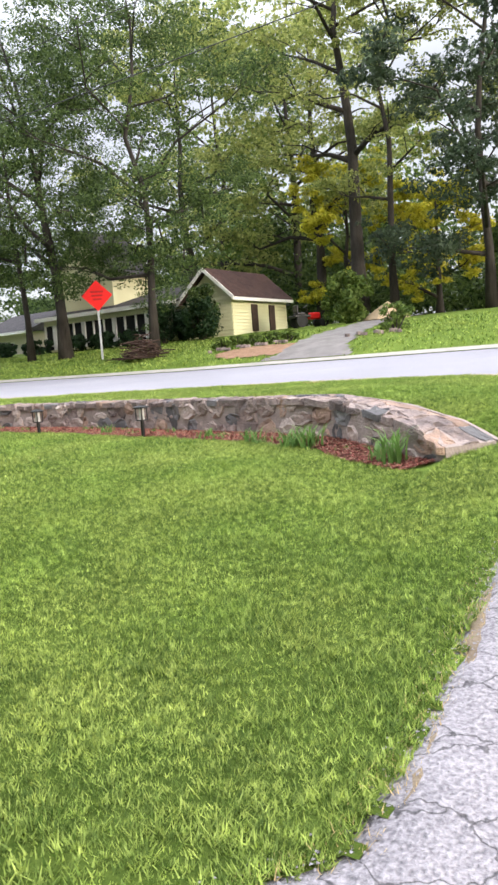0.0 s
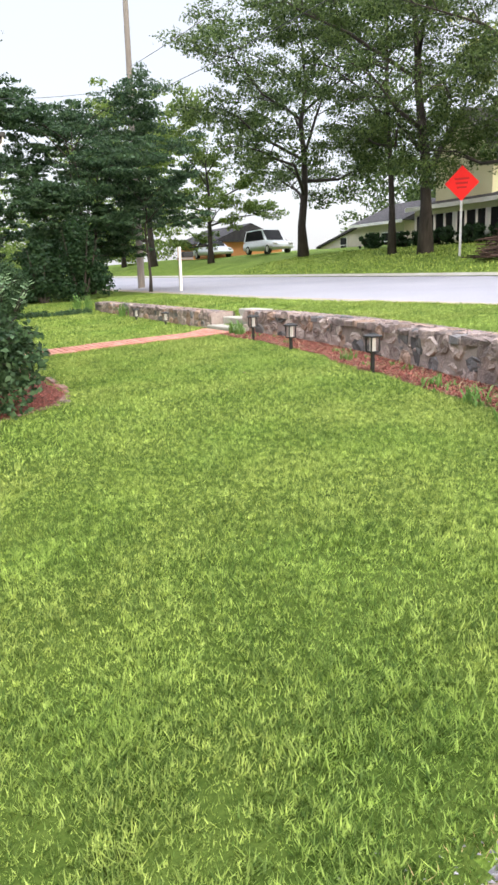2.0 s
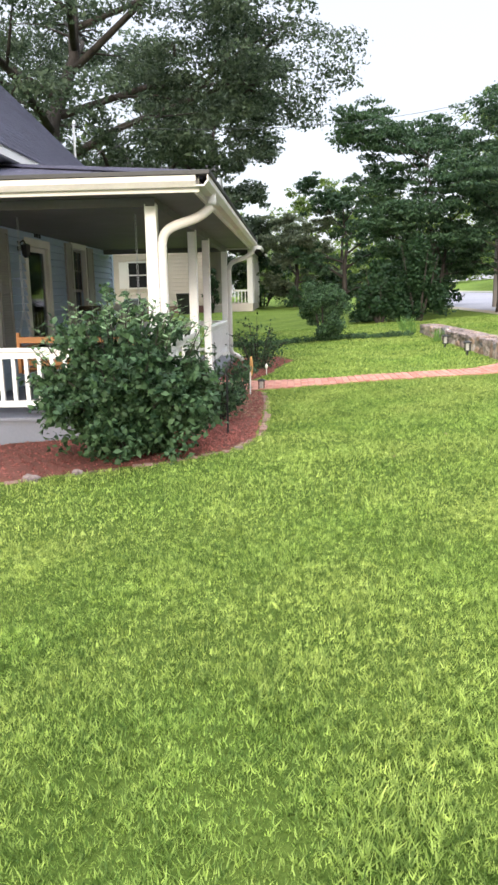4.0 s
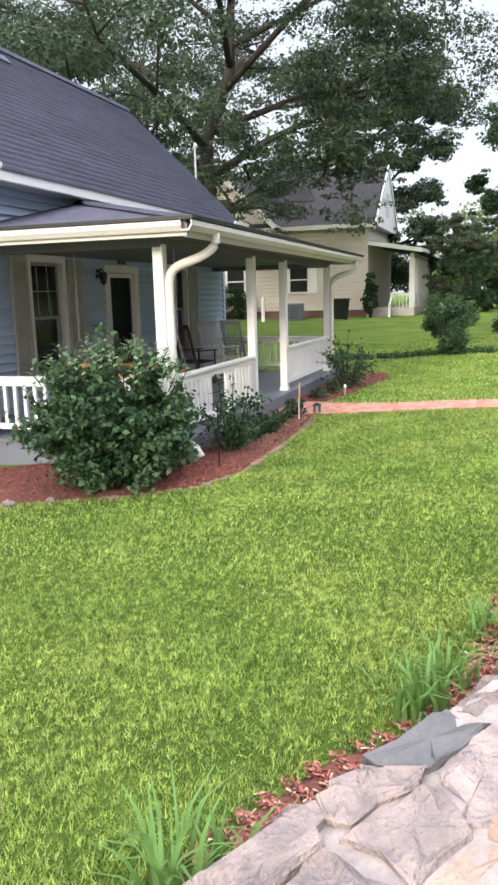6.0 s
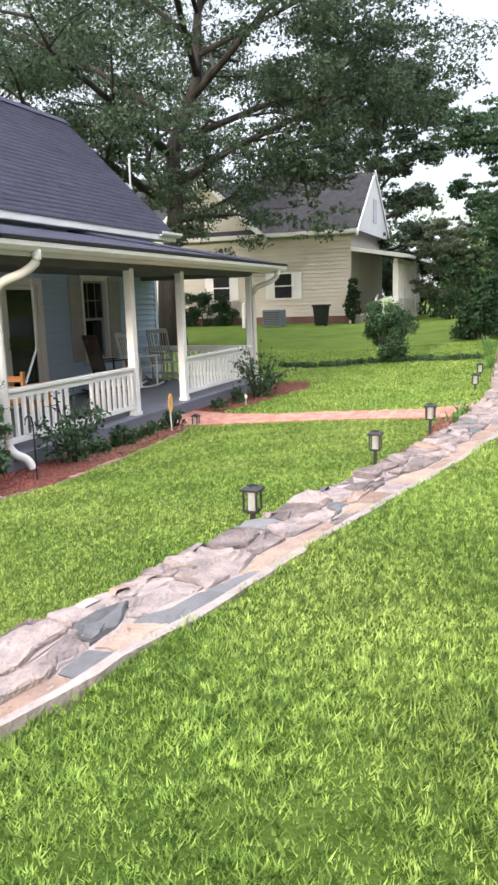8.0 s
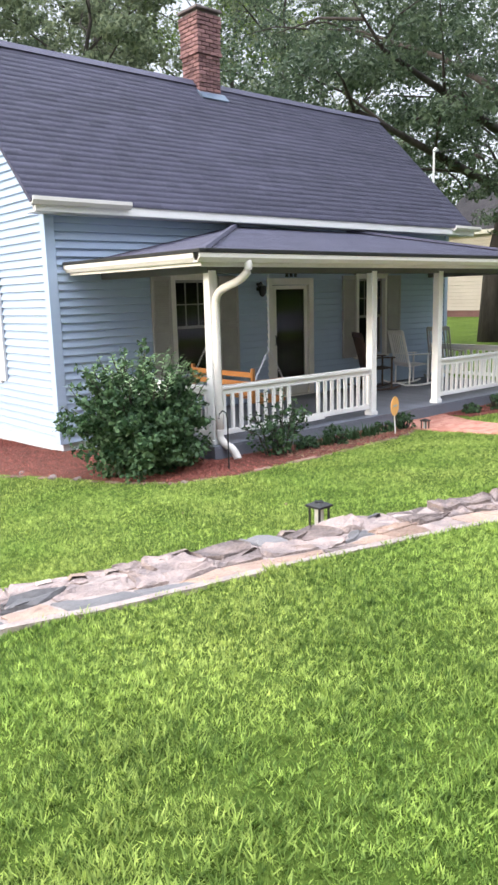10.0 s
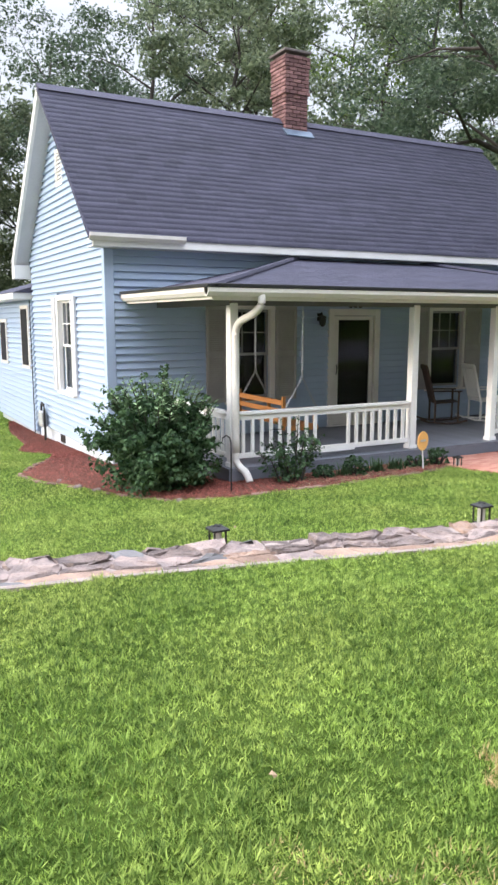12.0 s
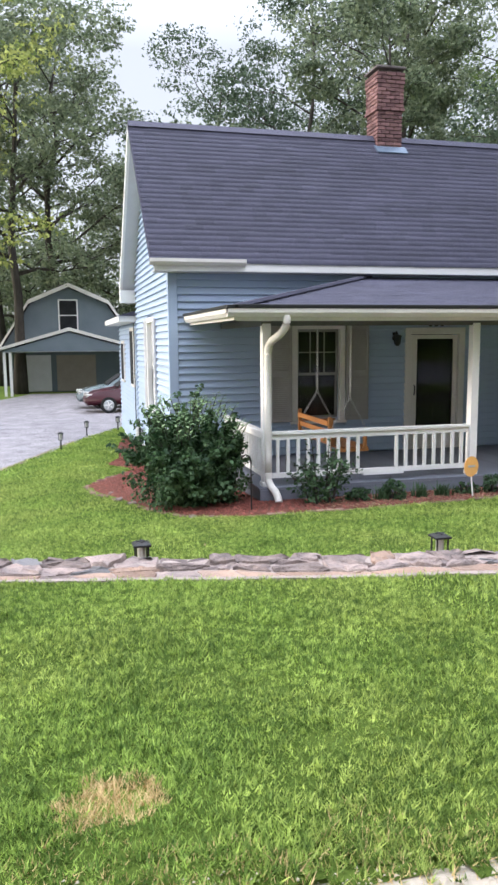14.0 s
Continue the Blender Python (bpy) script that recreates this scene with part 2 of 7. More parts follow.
M["lampglass"] = mat("frosted_lamp_glass", (0.36, 0.35, 0.33), (0.5, 0.49, 0.46), 6, 0.3, 0, 10)


def add_cracks(m, scale, width, dark):
    """Crack lines of a broken surface, in colour and relief."""
    n, l = m.node_tree.nodes, m.node_tree.links
    b = n["Principled BSDF"]
    co, nz, vo = n.new("ShaderNodeTexCoord"), n.new("ShaderNodeTexNoise"), n.new("ShaderNodeTexVoronoi")
    mixv = n.new("ShaderNodeVectorMath")
    mixv.operation = "MULTIPLY_ADD"
    mixv.inputs[1].default_value = (0.5, 0.5, 0.5)
    nz.inputs["Scale"].default_value, nz.inputs["Detail"].default_value = 3.0, 5
    l.new(co.outputs["Object"], nz.inputs["Vector"]), l.new(nz.outputs["Color"], mixv.inputs[0]), l.new(co.outputs["Object"], mixv.inputs[2])
    vo.feature = "DISTANCE_TO_EDGE"
    vo.inputs["Scale"].default_value = scale
    l.new(mixv.outputs[0], vo.inputs["Vector"])
    rp = n.new("ShaderNodeValToRGB")
    rp.color_ramp.elements[0].position, rp.color_ramp.elements[1].position = width * 0.3, width
    rp.color_ramp.elements[0].color, rp.color_ramp.elements[1].color = (dark, dark, dark, 1), (1, 1, 1, 1)
    l.new(vo.outputs["Distance"], rp.inputs[0])
    mu = n.new("ShaderNodeMix")
    mu.data_type, mu.blend_type = "RGBA", "MULTIPLY"
    mu.inputs[0].default_value = 1
    old = b.inputs["Base Color"].links[0].from_socket
    l.new(old, mu.inputs[6]), l.new(rp.outputs[0], mu.inputs[7]), l.new(mu.outputs[2], b.inputs["Base Color"])


add_cracks(M["asphalt"], 3.4, 0.022, 0.35)

glass = bpy.data.materials.new("window_glass")
glass.use_nodes = True
gb = glass.node_tree.nodes["Principled BSDF"]
gb.inputs["Base Color"].default_value = (0.42, 0.45, 0.48, 1)
gb.inputs["Roughness"].default_value, gb.inputs["Transmission Weight"].default_value, gb.inputs["IOR"].default_value = 0.03, 1.0, 1.25
M["glass"] = glass


# ---- mesh helpers ----
def thing(name, loc=(0, 0, 0), label="", category="", group="", kind="", rz=0.0):
    e = new(name)
    e.matrix_world = pose(*loc, 0, 0, rz)
    e.empty_display_size = 0.1
    return tagged(e, label, category, group, kind)


def link(name, me, material, parent=None, label="", m=None):
    if material is not None and not me.materials:
        me.materials.append(M[material] if isinstance(material, str) else material)
    ob = new(name, me)
    if parent is not None:
        ob.parent = parent
    if m is not None:
        ob.matrix_basis = m
    return tagged(ob, label)


def part(name, bm, material, parent=None, label="", m=None, smooth=False):
    me = bpy.data.meshes.new(name)
    bmesh.ops.recalc_face_normals(bm, faces=bm.faces[:])
    if smooth:
        for f in bm.faces:
            f.smooth = True
    bm.to_mesh(me)
    bm.free()
    return link(name, me, str(material) if isinstance(material, str) else material, parent, label, m)


def box(x0, x1, y0, y1, z0, z1, bevel=0.0, bm=None):
    bm = bm or bmesh.new()
    c = bmesh.ops.create_cube(bm, size=1.0, matrix=Matrix.Translation(((x0 + x1) / 2, (y0 + y1) / 2, (z0 + z1) / 2)) @ Matrix.Diagonal((abs(x1 - x0), abs(y1 - y0), abs(z1 - z0), 1)))
    if bevel:
        es = list({e for v in c["verts"] for e in v.link_edges})
        bmesh.ops.bevel(bm, geom=es, offset=bevel, segments=1, affect="EDGES")
    return bm


def tube(points, radii, sides=8, bm=None, cap=True):
    """A round bar along points."""
    bm = bm or bmesh.new()
    pts = [Vector(p) for p in points]
    if not isinstance(radii, (list, tuple)):
        radii = [radii] * len(pts)
    rings = []
    ref = Vector((0, 0, 1))
    for i, p in enumerate(pts):
        d = (pts[min(i + 1, len(pts) - 1)] - pts[max(i - 1, 0)]).normalized()
        a = d.cross(ref if abs(d.z) < 0.95 else Vector((1, 0, 0))).normalized()
        c = d.cross(a)
        rings.append([bm.verts.new(p + radii[i] * (a * math.cos(k * math.tau / sides) + c * math.sin(k * math.tau / sides))) for k in range(sides)])
    for r, s in zip(rings, rings[1:]):
        for k in range(sides):
            bm.faces.new((r[k], r[(k + 1) % sides], s[(k + 1) % sides], s[k]))
    if cap:
        bm.faces.new(rings[0][::-1]), bm.faces.new(rings[-1])
    return bm


def prism(poly, axis, a, b, bm=None):
    """A flat outline (two coordinates a point) drawn out along an axis from a to b."""
    bm = bm or bmesh.new()
    def put(p, t):
        q = list(p)
        q.insert("xyz".index(axis), t)
        return bm.verts.new(q)
    r, s = [put(p, a) for p in poly], [put(p, b) for p in poly]
    bm.faces.new(r), bm.faces.new(s[::-1])
    for i in range(len(poly)):
        j = (i + 1) % len(poly)
        bm.faces.new((r[i], s[i], s[j], r[j]))
    return bm


def raw(name, verts, faces, material, parent=None, label="", kind="", smooth=False):
    """A large mesh from arrays; all faces have the same number of corners."""
    me = bpy.data.meshes.new(name)
    verts, faces = np.asarray(verts, np.float32), np.asarray(faces, np.int32)
    n, k = faces.shape
    me.vertices.add(len(verts)), me.loops.add(n * k), me.polygons.add(n)
    me.vertices.foreach_set("co", verts.ravel())
    me.loops.foreach_set("vertex_index", faces.ravel())
    me.polygons.foreach_set("loop_start", np.arange(0, n * k, k, dtype=np.int32))
    me.polygons.foreach_set("loop_total", np.full(n, k, np.int32))
    if smooth:
        me.polygons.foreach_set("use_smooth", np.ones(n, bool))
    me.update(calc_edges=True)
    return tagged(link(name, me, material, parent, label), kind=kind)


# ---- the lie of the land ----
WX = [-6.5, -6.05, -5.6, -5.1, -4.8, -4.1, -3.3, -2.5, -1.8, -0.8, 0.3, 2.0, 3.9, 5.5, 9.0, 13.0]
WY = [-2.62, -2.95, -3.26, -3.61, -3.76, -3.98, -4.13, -4.3, -4.48, -4.72, -4.92, -5.1, -5.15, -5.08, -5.0, -4.85]
WT = 0.5


def wall_y(x):
    return np.interp(x, WX, WY)


def wall_top(x):
    return np.interp(x, [-6.45, -6.1, -5.5, -4.5, 3.4, 4.9, 13], [0.05, 0.19, 0.3, 0.42, 0.42, 0.35, 0.41])


def drive_z(y):
    return np.interp(y, [-9, -7, -4.7, -3.6, -1, 0.5, 3, 8, 20, 40], [0.45, 0.36, 0.24, 0.15, -0.27, -0.44, -0.58, -0.62, -0.75, -0.9])


def low_z(x, y):
    b = np.interp(y, [-6, -4.3, -2.6, -0.8, 0.5, 3, 8, 30], [0.06, 0.03, -0.04, -0.16, -0.24, -0.38, -0.56, -0.85])
    b = b + (np.maximum(b, -0.2) - b) * np.clip((x - 7) / 4, 0, 1)
    left = -0.052 * np.clip(-2 - x, 0, 5.5) * np.clip((y + 4) / 3.5, 0, 1.3)
    left = left * np.clip((14 - y) / 10, 0, 1)
    z = b + left + np.interp(x, [6, 12, 24, 60], [0, 0.1, 0.6, 1.2])
    k = np.clip((-6.0 - x) / 1.5, 0, 1)
    return z * (1 - k) + drive_z(y) * k


def far_z(x, y):
    z = np.interp(-y, [7.9, 16.5, 17.6, 19, 21, 26, 34, 60, 400], [0.45, 0.78, 1.12, 1.45, 1.75, 2.3, 2.8, 3.4, 4.5])
    return z + 0.008 * np.clip(x - 8, 0, 60)


def ground_z(x, y):
    x, y = np.asarray(x, float), np.asarray(y, float)
    up = np.interp(-y, [3, 4.5, 7.9], [0.38, 0.42, 0.45]) + 0.008 * np.clip(x - 8, 0, 60)
    k = np.clip((-4.6 - x) / 2.6, 0, 1)
    k = k * k * (3 - 2 * k)
    up = up * (1 - k) + drive_z(y) * k
    slope_x = (wall_y(x + 0.1) - wall_y(x - 0.1)) / 0.2
    dist = (wall_y(x) - y) / np.sqrt(1 + slope_x**2)
    near = np.clip(1 - (dist - WT) / 0.7, 0, 1)
    up = up + (np.minimum(up, wall_top(x) - 0.014) - up) * near
    step = np.clip((dist - WT + 0.04) / 0.06, 0, 1)
    end = np.clip((15 - x) / 3, 0, 1)
    slope = np.clip((-3 - y) / 5, 0, 1)
    step = np.where(x > -6.42, step * end + slope * (1 - end), np.clip((-2 - y) / 2, 0, 1))
    # a gap for the steps in the wall
    gap = np.clip(1 - abs(x - 4.2) / 0.75, 0, 1)
    gap = np.clip(gap * 6, 0, 1)
    step = step * (1 - gap) + gap * np.clip((-5.0 - y) / 1.2, 0, 1)
    z = low_z(x, y) * (1 - step) + up * step
    return np.where(y < -7.9, far_z(x, y), z)


def gz(x, y):
    return float(ground_z(x, y))


def axis_steps(*spans):
    out = [np.arange(a, b, s) for a, b, s in spans]
    return np.concatenate(out + [[spans[-1][1]]])


def sheet(name, xs, ys, lift, material, keep=None, label="", kind="structure"):
    X, Y = np.meshgrid(xs, ys, indexing="ij")
    Z = ground_z(X, Y) + (lift(X, Y) if callable(lift) else lift)
    nx, ny = X.shape
    i = np.arange(nx * ny).reshape(nx, ny)
    F = np.stack([i[:-1, :-1], i[1:, :-1], i[1:, 1:], i[:-1, 1:]], -1).reshape(-1, 4)
    V = np.stack([X, Y, Z], -1).reshape(-1, 3)
    if keep is not None:
        c = V[F].mean(1)
        F = F[keep(c[:, 0], c[:, 1])]
        used, inv = np.unique(F, return_inverse=True)
        V, F = V[used], inv.reshape(F.shape)
    return tagged(raw(name, V, F, material, label=label, smooth=True), kind=kind)


def road_edge(x):
    return np.interp(x, [-14, -9, -6, -4, -3, -1.7, 0, 30], [-7.2, -6.6, -7.0, -7.52, -7.68, -7.92, -8.0, -8.0])


def drive_edge(y):
    return np.interp(y, [-8, -5, -3, -0.8, 0.5, 1.3, 4, 6, 9, 13, 16, 45], [-6.4, -7.2, -7.35, -7.38, -7.55, -7.65, -5.6, -3.9, -2.8, -1.1, -0.2, 6])


xs = axis_steps((-400, -60, 40), (-60, -12, 3), (-12, -9, 0.6), (-9, 13, 0.15), (13, 30, 0.8), (30, 70, 3), (70, 500, 40))
ys = axis_steps((-400, -60, 40), (-60, -20, 1.5), (-20, -9, 0.5), (-9, 5, 0.15), (5, 30, 0.8), (30, 60, 3), (60, 500, 40))


def sunk(x, y):
    on_drive = (x < drive_edge(y)) & (x > drive_edge(y) - 6.5) & (y > -7.5) & (y < 33)
    on_road = (y < road_edge(x)) & (y > -16.5)
    return np.where(on_drive | on_road, -0.05, 0.0)


tagged(sheet("ground", xs, ys, sunk, "lawn"), "mown green lawn sloping gently to the road", "ground")


def ribbon(name, near, far, across, lift, material, label="", category="", kind="structure", edge=0.0):
    """A strip laid on the ground between two lines of points; edge: unevenness of the first line."""
    near, far = np.asarray(near, float), np.asarray(far, float)
    n = len(near)
    if edge:
        k = np.arange(n)
        rgn = np.random.default_rng(n)
        w = edge * (np.interp(k, k[::7], rgn.normal(0, 0.8, len(k[::7]))) + np.interp(k, k[::3], rgn.normal(0, 0.5, len(k[::3]))) + rgn.normal(0, 0.35, n))
        d = near - far
        near = near + d / np.linalg.norm(d, axis=1, keepdims=True) * w[:, None]
    t = np.linspace(0, 1, across + 1)
    P = near[:, None] * (1 - t[None, :, None]) + far[:, None] * t[None, :, None]
    Z = ground_z(P[..., 0], P[..., 1]) + (lift(P[..., 0], P[..., 1]) if callable(lift) else lift)
    Z[:, 0] -= 0.04 if edge else 0.0
    V = np.concatenate([P, Z[..., None]], -1).reshape(-1, 3)
    i = np.arange(n * (across + 1)).reshape(n, across + 1)
    F = np.stack([i[:-1, :-1], i[1:, :-1], i[1:, 1:], i[:-1, 1:]], -1).reshape(-1, 4)
    ob = raw(name, V, F, material, label=label, smooth=True)
    return tagged(ob, category=category, kind=kind)


def along(pts, step):
    """A line of points resampled at even steps."""
    p = np.asarray(pts, float)
    s = np.concatenate([[0], np.cumsum(np.linalg.norm(np.diff(p, axis=0), axis=1))])
    q = np.linspace(0, s[-1], int(s[-1] / step) + 2)
    return np.stack([np.interp(q, s, p[:, 0]), np.interp(q, s, p[:, 1])], 1)


def flip_up(ob):
    """Turns a strip's faces to the sky."""
    me = ob.data
    if len(me.polygons) and sum(p.normal.z for p in me.polygons) < 0:
        me.flip_normals()
    return ob


rxs = axis_steps((-200, -16, 6), (-16, 6, 0.08), (6, 40, 0.5), (40, 300, 8))
flip_up(ribbon("road", np.stack([rxs, road_edge(rxs) - 0.3], 1), np.stack([rxs, np.full_like(rxs, -16.5)], 1), 30, 0.012, "road", "pale grey asphalt road with sandy edge", "road", edge=0.05))
sxs = axis_steps((-13.5, 40, 0.08))
flip_up(ribbon("road_shoulder", np.stack([sxs, road_edge(sxs) + 0.05], 1), np.stack([sxs, road_edge(sxs) - 0.5], 1), 5, 0.002, "sand", "sandy gravel strip along the road edge", "shoulder", edge=0.035))
dys = axis_steps((-7.0, 4, 0.07), (4, 33, 0.3))
flip_up(ribbon("driveway", np.stack([drive_edge(dys) + 0.1, dys], 1), np.stack([np.full_like(dys, -13.6) + np.clip(dys - 4, 0, 30) * 0.33, dys], 1), 40, 0.014, "asphalt", "worn cracked asphalt driveway with crumbled edge", "driveway", edge=0.03))
flip_up(ribbon("driveway_verge", np.stack([drive_edge(dys[:180]) + 0.04, dys[:180]], 1), np.stack([drive_edge(dys[:180]) - 0.2, dys[:180]], 1), 4, 0.004, "dirt", "sandy crumbled edge of the driveway", "verge", edge=0.03))

# ---- the house ----
WFY, WSX, HRX, HBY = 2.58, -0.87, 8.8, 7.62
EAVE, RIDGE_Y, RIDGE_Z = 3.25, 5.09, 6.06
house = thing("house", (0, 0, 0), "blue clapboard cottage with charcoal shingle roof and white porch", "house")
COURSE = 0.118


def board(length):
    """One clapboard, from 0 to length along x, lower edge proud."""
    return prism([(0.02, 0.0), (-0.012, 0.001), (-0.046, 0.007), (-0.046, 0.016), (-0.002, COURSE + 0.001), (0.02, COURSE + 0.001)], "x", 0, length)


def cut(spans, holes):
    out = []
    for a, b in spans:
        parts_ = [(a, b)]
        for h0, h1 in holes:
            nxt = []
            for p, q in parts_:
                if h1 <= p or h0 >= q:
                    nxt.append((p, q))
                else:
                    if h0 - p > 0.03:
                        nxt.append((p, h0))
                    if q - h1 > 0.03:
                        nxt.append((h1, q))
            parts_ = nxt
        out += parts_
    return out


def clad(parent, length_at, z0, z1, holes, frame_m, material="sidingA"):
    """Courses of clapboards on one wall; holes: (a, b, bottom, top) along the wall."""
    z, k = z0, 0
    while z < z1 - 0.02:
        a, b = length_at(z + COURSE)
        if b - a > 0.1:
            hs = [(h[0], h[1]) for h in holes if h[2] < z + COURSE * 0.6 and h[3] > z + COURSE * 0.4]
            for p, q in cut([(a, b)], hs):
                part("clapboard", board(q - p), material, parent, m=frame_m @ Matrix.Translation((p, 0, z)))
        z += COURSE
        k += 1


# wall cores with true openings
def wall_core(name, along, thick0, thick1, a, b, z0, z1, holes, material, axis):
    bm = bmesh.new()
    edges = sorted({a, b, *[h[0] for h in holes], *[h[1] for h in holes]})
    for p, q in zip(edges, edges[1:]):
        hs = sorted([(h[2], h[3]) for h in holes if h[0] <= p + 1e-6 and h[1] >= q - 1e-6])
        z = z0
        for h0, h1 in hs + [(z1, z1)]:
            if h0 - z > 0.01:
                (box(p, q, thick0, thick1, z, h0, bm=bm) if axis == "x" else box(thick0, thick1, p, q, z, h0, bm=bm))
            z = h1
    return part(name, bm, material, house)


WIN1, WIN2, DOOR = (1.29, 2.06, 0.62, 2.16), (5.79, 6.61, 0.65, 2.16), (3.42, 4.36, 0.0, 2.06)
SIDE1 = (4.6, 5.5, 0.66, 2.34)
front_holes = [WIN1, WIN2, DOOR]
wf = wall_core("wall_front", "x", WFY + 0.035, WFY + 0.18, WSX + 0.035, HRX, -0.22, 3.14, front_holes, "sidingA", "x")
clad(wf, lambda z: (WSX + 0.09, HRX - 0.09), -0.22, 3.1, [(h[0] - 0.12, h[1] + 0.12, h[2] - 0.1, h[3] + 0.12) for h in front_holes], Matrix.Translation((0, WFY, 0)))
ws = wall_core("wall_side", "y", WSX + 0.035, WSX + 0.18, WFY + 0.2, HBY, -0.22, 3.14, [SIDE1], "sidingA", "y")
gbm = prism([(WFY + 0.02, 3.14), (HBY - 0.02, 3.14), (RIDGE_Y, RIDGE_Z - 0.12)], "x", WSX + 0.035, WSX + 0.15)
gable = part("gable", gbm, "sidingA", house)
sidem = Matrix.Translation((WSX, 0, 0)) @ Matrix.Rotation(radians(-90), 4, "Z")


def gable_span(z):
    if z < 3.2:
        return (-HBY, -(WFY + 0.0))
    d = (RIDGE_Z - 0.12 - z) / ((RIDGE_Z - EAVE) / (RIDGE_Y - 2.25))
    return (-(RIDGE_Y + d), -(RIDGE_Y - d))


clad(ws, gable_span, -0.22, 5.85, [(-SIDE1[1] - 0.1, -SIDE1[0] + 0.1, SIDE1[2] - 0.1, SIDE1[3] + 0.12), (-5.32, -4.86, 4.38, 5.02)], sidem)
part("corner_board", box(WSX - 0.052, WSX + 0.1, WFY - 0.052, WFY + 0.09, -0.22, 3.1, 0.004), "sidingA", house)
part("corner_board", box(HRX - 0.1, HRX + 0.022, WFY - 0.052, WFY + 0.09, -0.22, 3.1, 0.004), "sidingA", house)
part("wall_right", box(HRX - 0.18, HRX, WFY + 0.19, HBY, -0.22, 3.14), "sidingA", house)
part("gable", prism([(WFY + 0.02, 3.14), (HBY - 0.02, 3.14), (RIDGE_Y, RIDGE_Z - 0.12)], "x", HRX - 0.15, HRX - 0.005), "sidingA", house)
part("wall_back", box(WSX + 0.19, HRX - 0.19, HBY - 0.18, HBY, -0.5, 3.14), "sidingA", house)
part("foundation", box(WSX + 0.03, HRX - 0.03, WFY + 0.03, HBY - 0.02, -0.8, -0.225), "found", house, "pale painted foundation band")
part("foundation_vent", box(WSX + 0.01, WSX + 0.05, 5.55, 5.85, -0.42, -0.27), "dark", house)
# plain near-black surfaces behind the windows stand for dim rooms
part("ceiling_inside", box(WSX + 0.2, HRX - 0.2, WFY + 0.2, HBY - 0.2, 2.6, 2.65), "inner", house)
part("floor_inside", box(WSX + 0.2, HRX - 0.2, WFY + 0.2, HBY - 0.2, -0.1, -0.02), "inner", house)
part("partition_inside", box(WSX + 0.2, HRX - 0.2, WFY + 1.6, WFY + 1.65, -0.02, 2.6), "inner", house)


# main roof: decks, courses of shingles, fascia and rakes
def shingles(parent, corner_a, along, up, rows, length_at, course=0.14, tab=0.3, name="shingle_course"):
    """Courses of shingles on a slope: along and up are unit vectors, length_at(d) gives the span at d metres up the slope."""
    rng = np.random.default_rng(5)
    a, u = np.array(along, float), np.array(up, float)
    nrm = np.cross(a, u)
    nrm = nrm if nrm[2] > 0 else -nrm
    o = np.array(corner_a, float)
    V, F = [], []
    for r in range(rows):
        d = r * course
        s0, s1 = length_at(d)
        t0, t1 = length_at(d + course)
        s0, s1 = max(s0, t0 - 0.15), min(s1, t1 + 0.15)
        s = s0 - rng.random() * tab
        while s < s1:
            e = s + tab * rng.uniform(0.8, 1.2)
            p, q = max(s, s0), min(e - 0.006, s1)
            if q - p > 0.03:
                h = rng.uniform(0.004, 0.007)
                k = len(V)
                low = d - rng.uniform(0, 0.006)
                for ss, dd, hh in ((p, low, h), (q, low, h), (q, d + course + 0.02, 0.004), (p, d + course + 0.02, 0.004), (p, low, 0), (q, low, 0)):
                    V.append(o + a * ss + u * dd + nrm * hh)
                F += [(k, k + 1, k + 2, k + 3), (k + 4, k + 5, k + 1, k)]
            s = e
    return raw(name, V, F, "shingle", parent, kind="stuff")


RLX, RRX = -1.2, 9.38
pitch = math.atan2(RIDGE_Z - EAVE, RIDGE_Y - 2.25)
roof = part("roof", prism([(2.25, EAVE - 0.02), (RIDGE_Y, RIDGE_Z - 0.02), (7.93, EAVE - 0.02), (7.93, EAVE - 0.1), (RIDGE_Y, RIDGE_Z - 0.13), (2.25, EAVE - 0.1)], "x", RLX, RRX), "shingle", house)
L = math.hypot(RIDGE_Z - EAVE, RIDGE_Y - 2.25)
shingles(roof, (0, 2.22, EAVE - 0.02 - 0.03 * math.tan(pitch)), (1, 0, 0), (0, math.cos(pitch), math.sin(pitch)), int(L / 0.14) + 1, lambda d: (RLX - 0.02, RRX + 0.02))
part("ridge_cap", prism([(RIDGE_Y - 0.13, RIDGE_Z - 0.1), (RIDGE_Y, RIDGE_Z + 0.03), (RIDGE_Y + 0.13, RIDGE_Z - 0.1)], "x", RLX - 0.02, RRX + 0.02), "shingle", roof)
for x0, x1 in ((RLX - 0.03, RLX + 0.03), (RRX - 0.03, RRX + 0.03)):
    for s in (-1, 1):
        y0 = RIDGE_Y + s * (RIDGE_Y - 2.25)
        # the front rakes carry only a narrow dark drip edge, the rear ones a deep white board
        deep = 0.05 if s < 0 else 0.2
        part("rake_board", prism([(y0, EAVE - 0.03), (RIDGE_Y, RIDGE_Z - 0.035), (RIDGE_Y, RIDGE_Z - 0.045 - deep), (y0, EAVE - 0.04 - deep)], "x", x0, x1), "shingle" if s < 0 else "white", roof)
for x0, x1 in ((RLX + 0.03, WSX - 0.02), (HRX + 0.02, RRX - 0.03)):
    for s in (-1, 1):
        y0 = RIDGE_Y + s * (RIDGE_Y - 2.25)
        part("rake_soffit", prism([(y0, EAVE - 0.17), (RIDGE_Y, RIDGE_Z - 0.19), (RIDGE_Y, RIDGE_Z - 0.21), (y0, EAVE - 0.19)], "x", x0, x1), "soffit", roof)
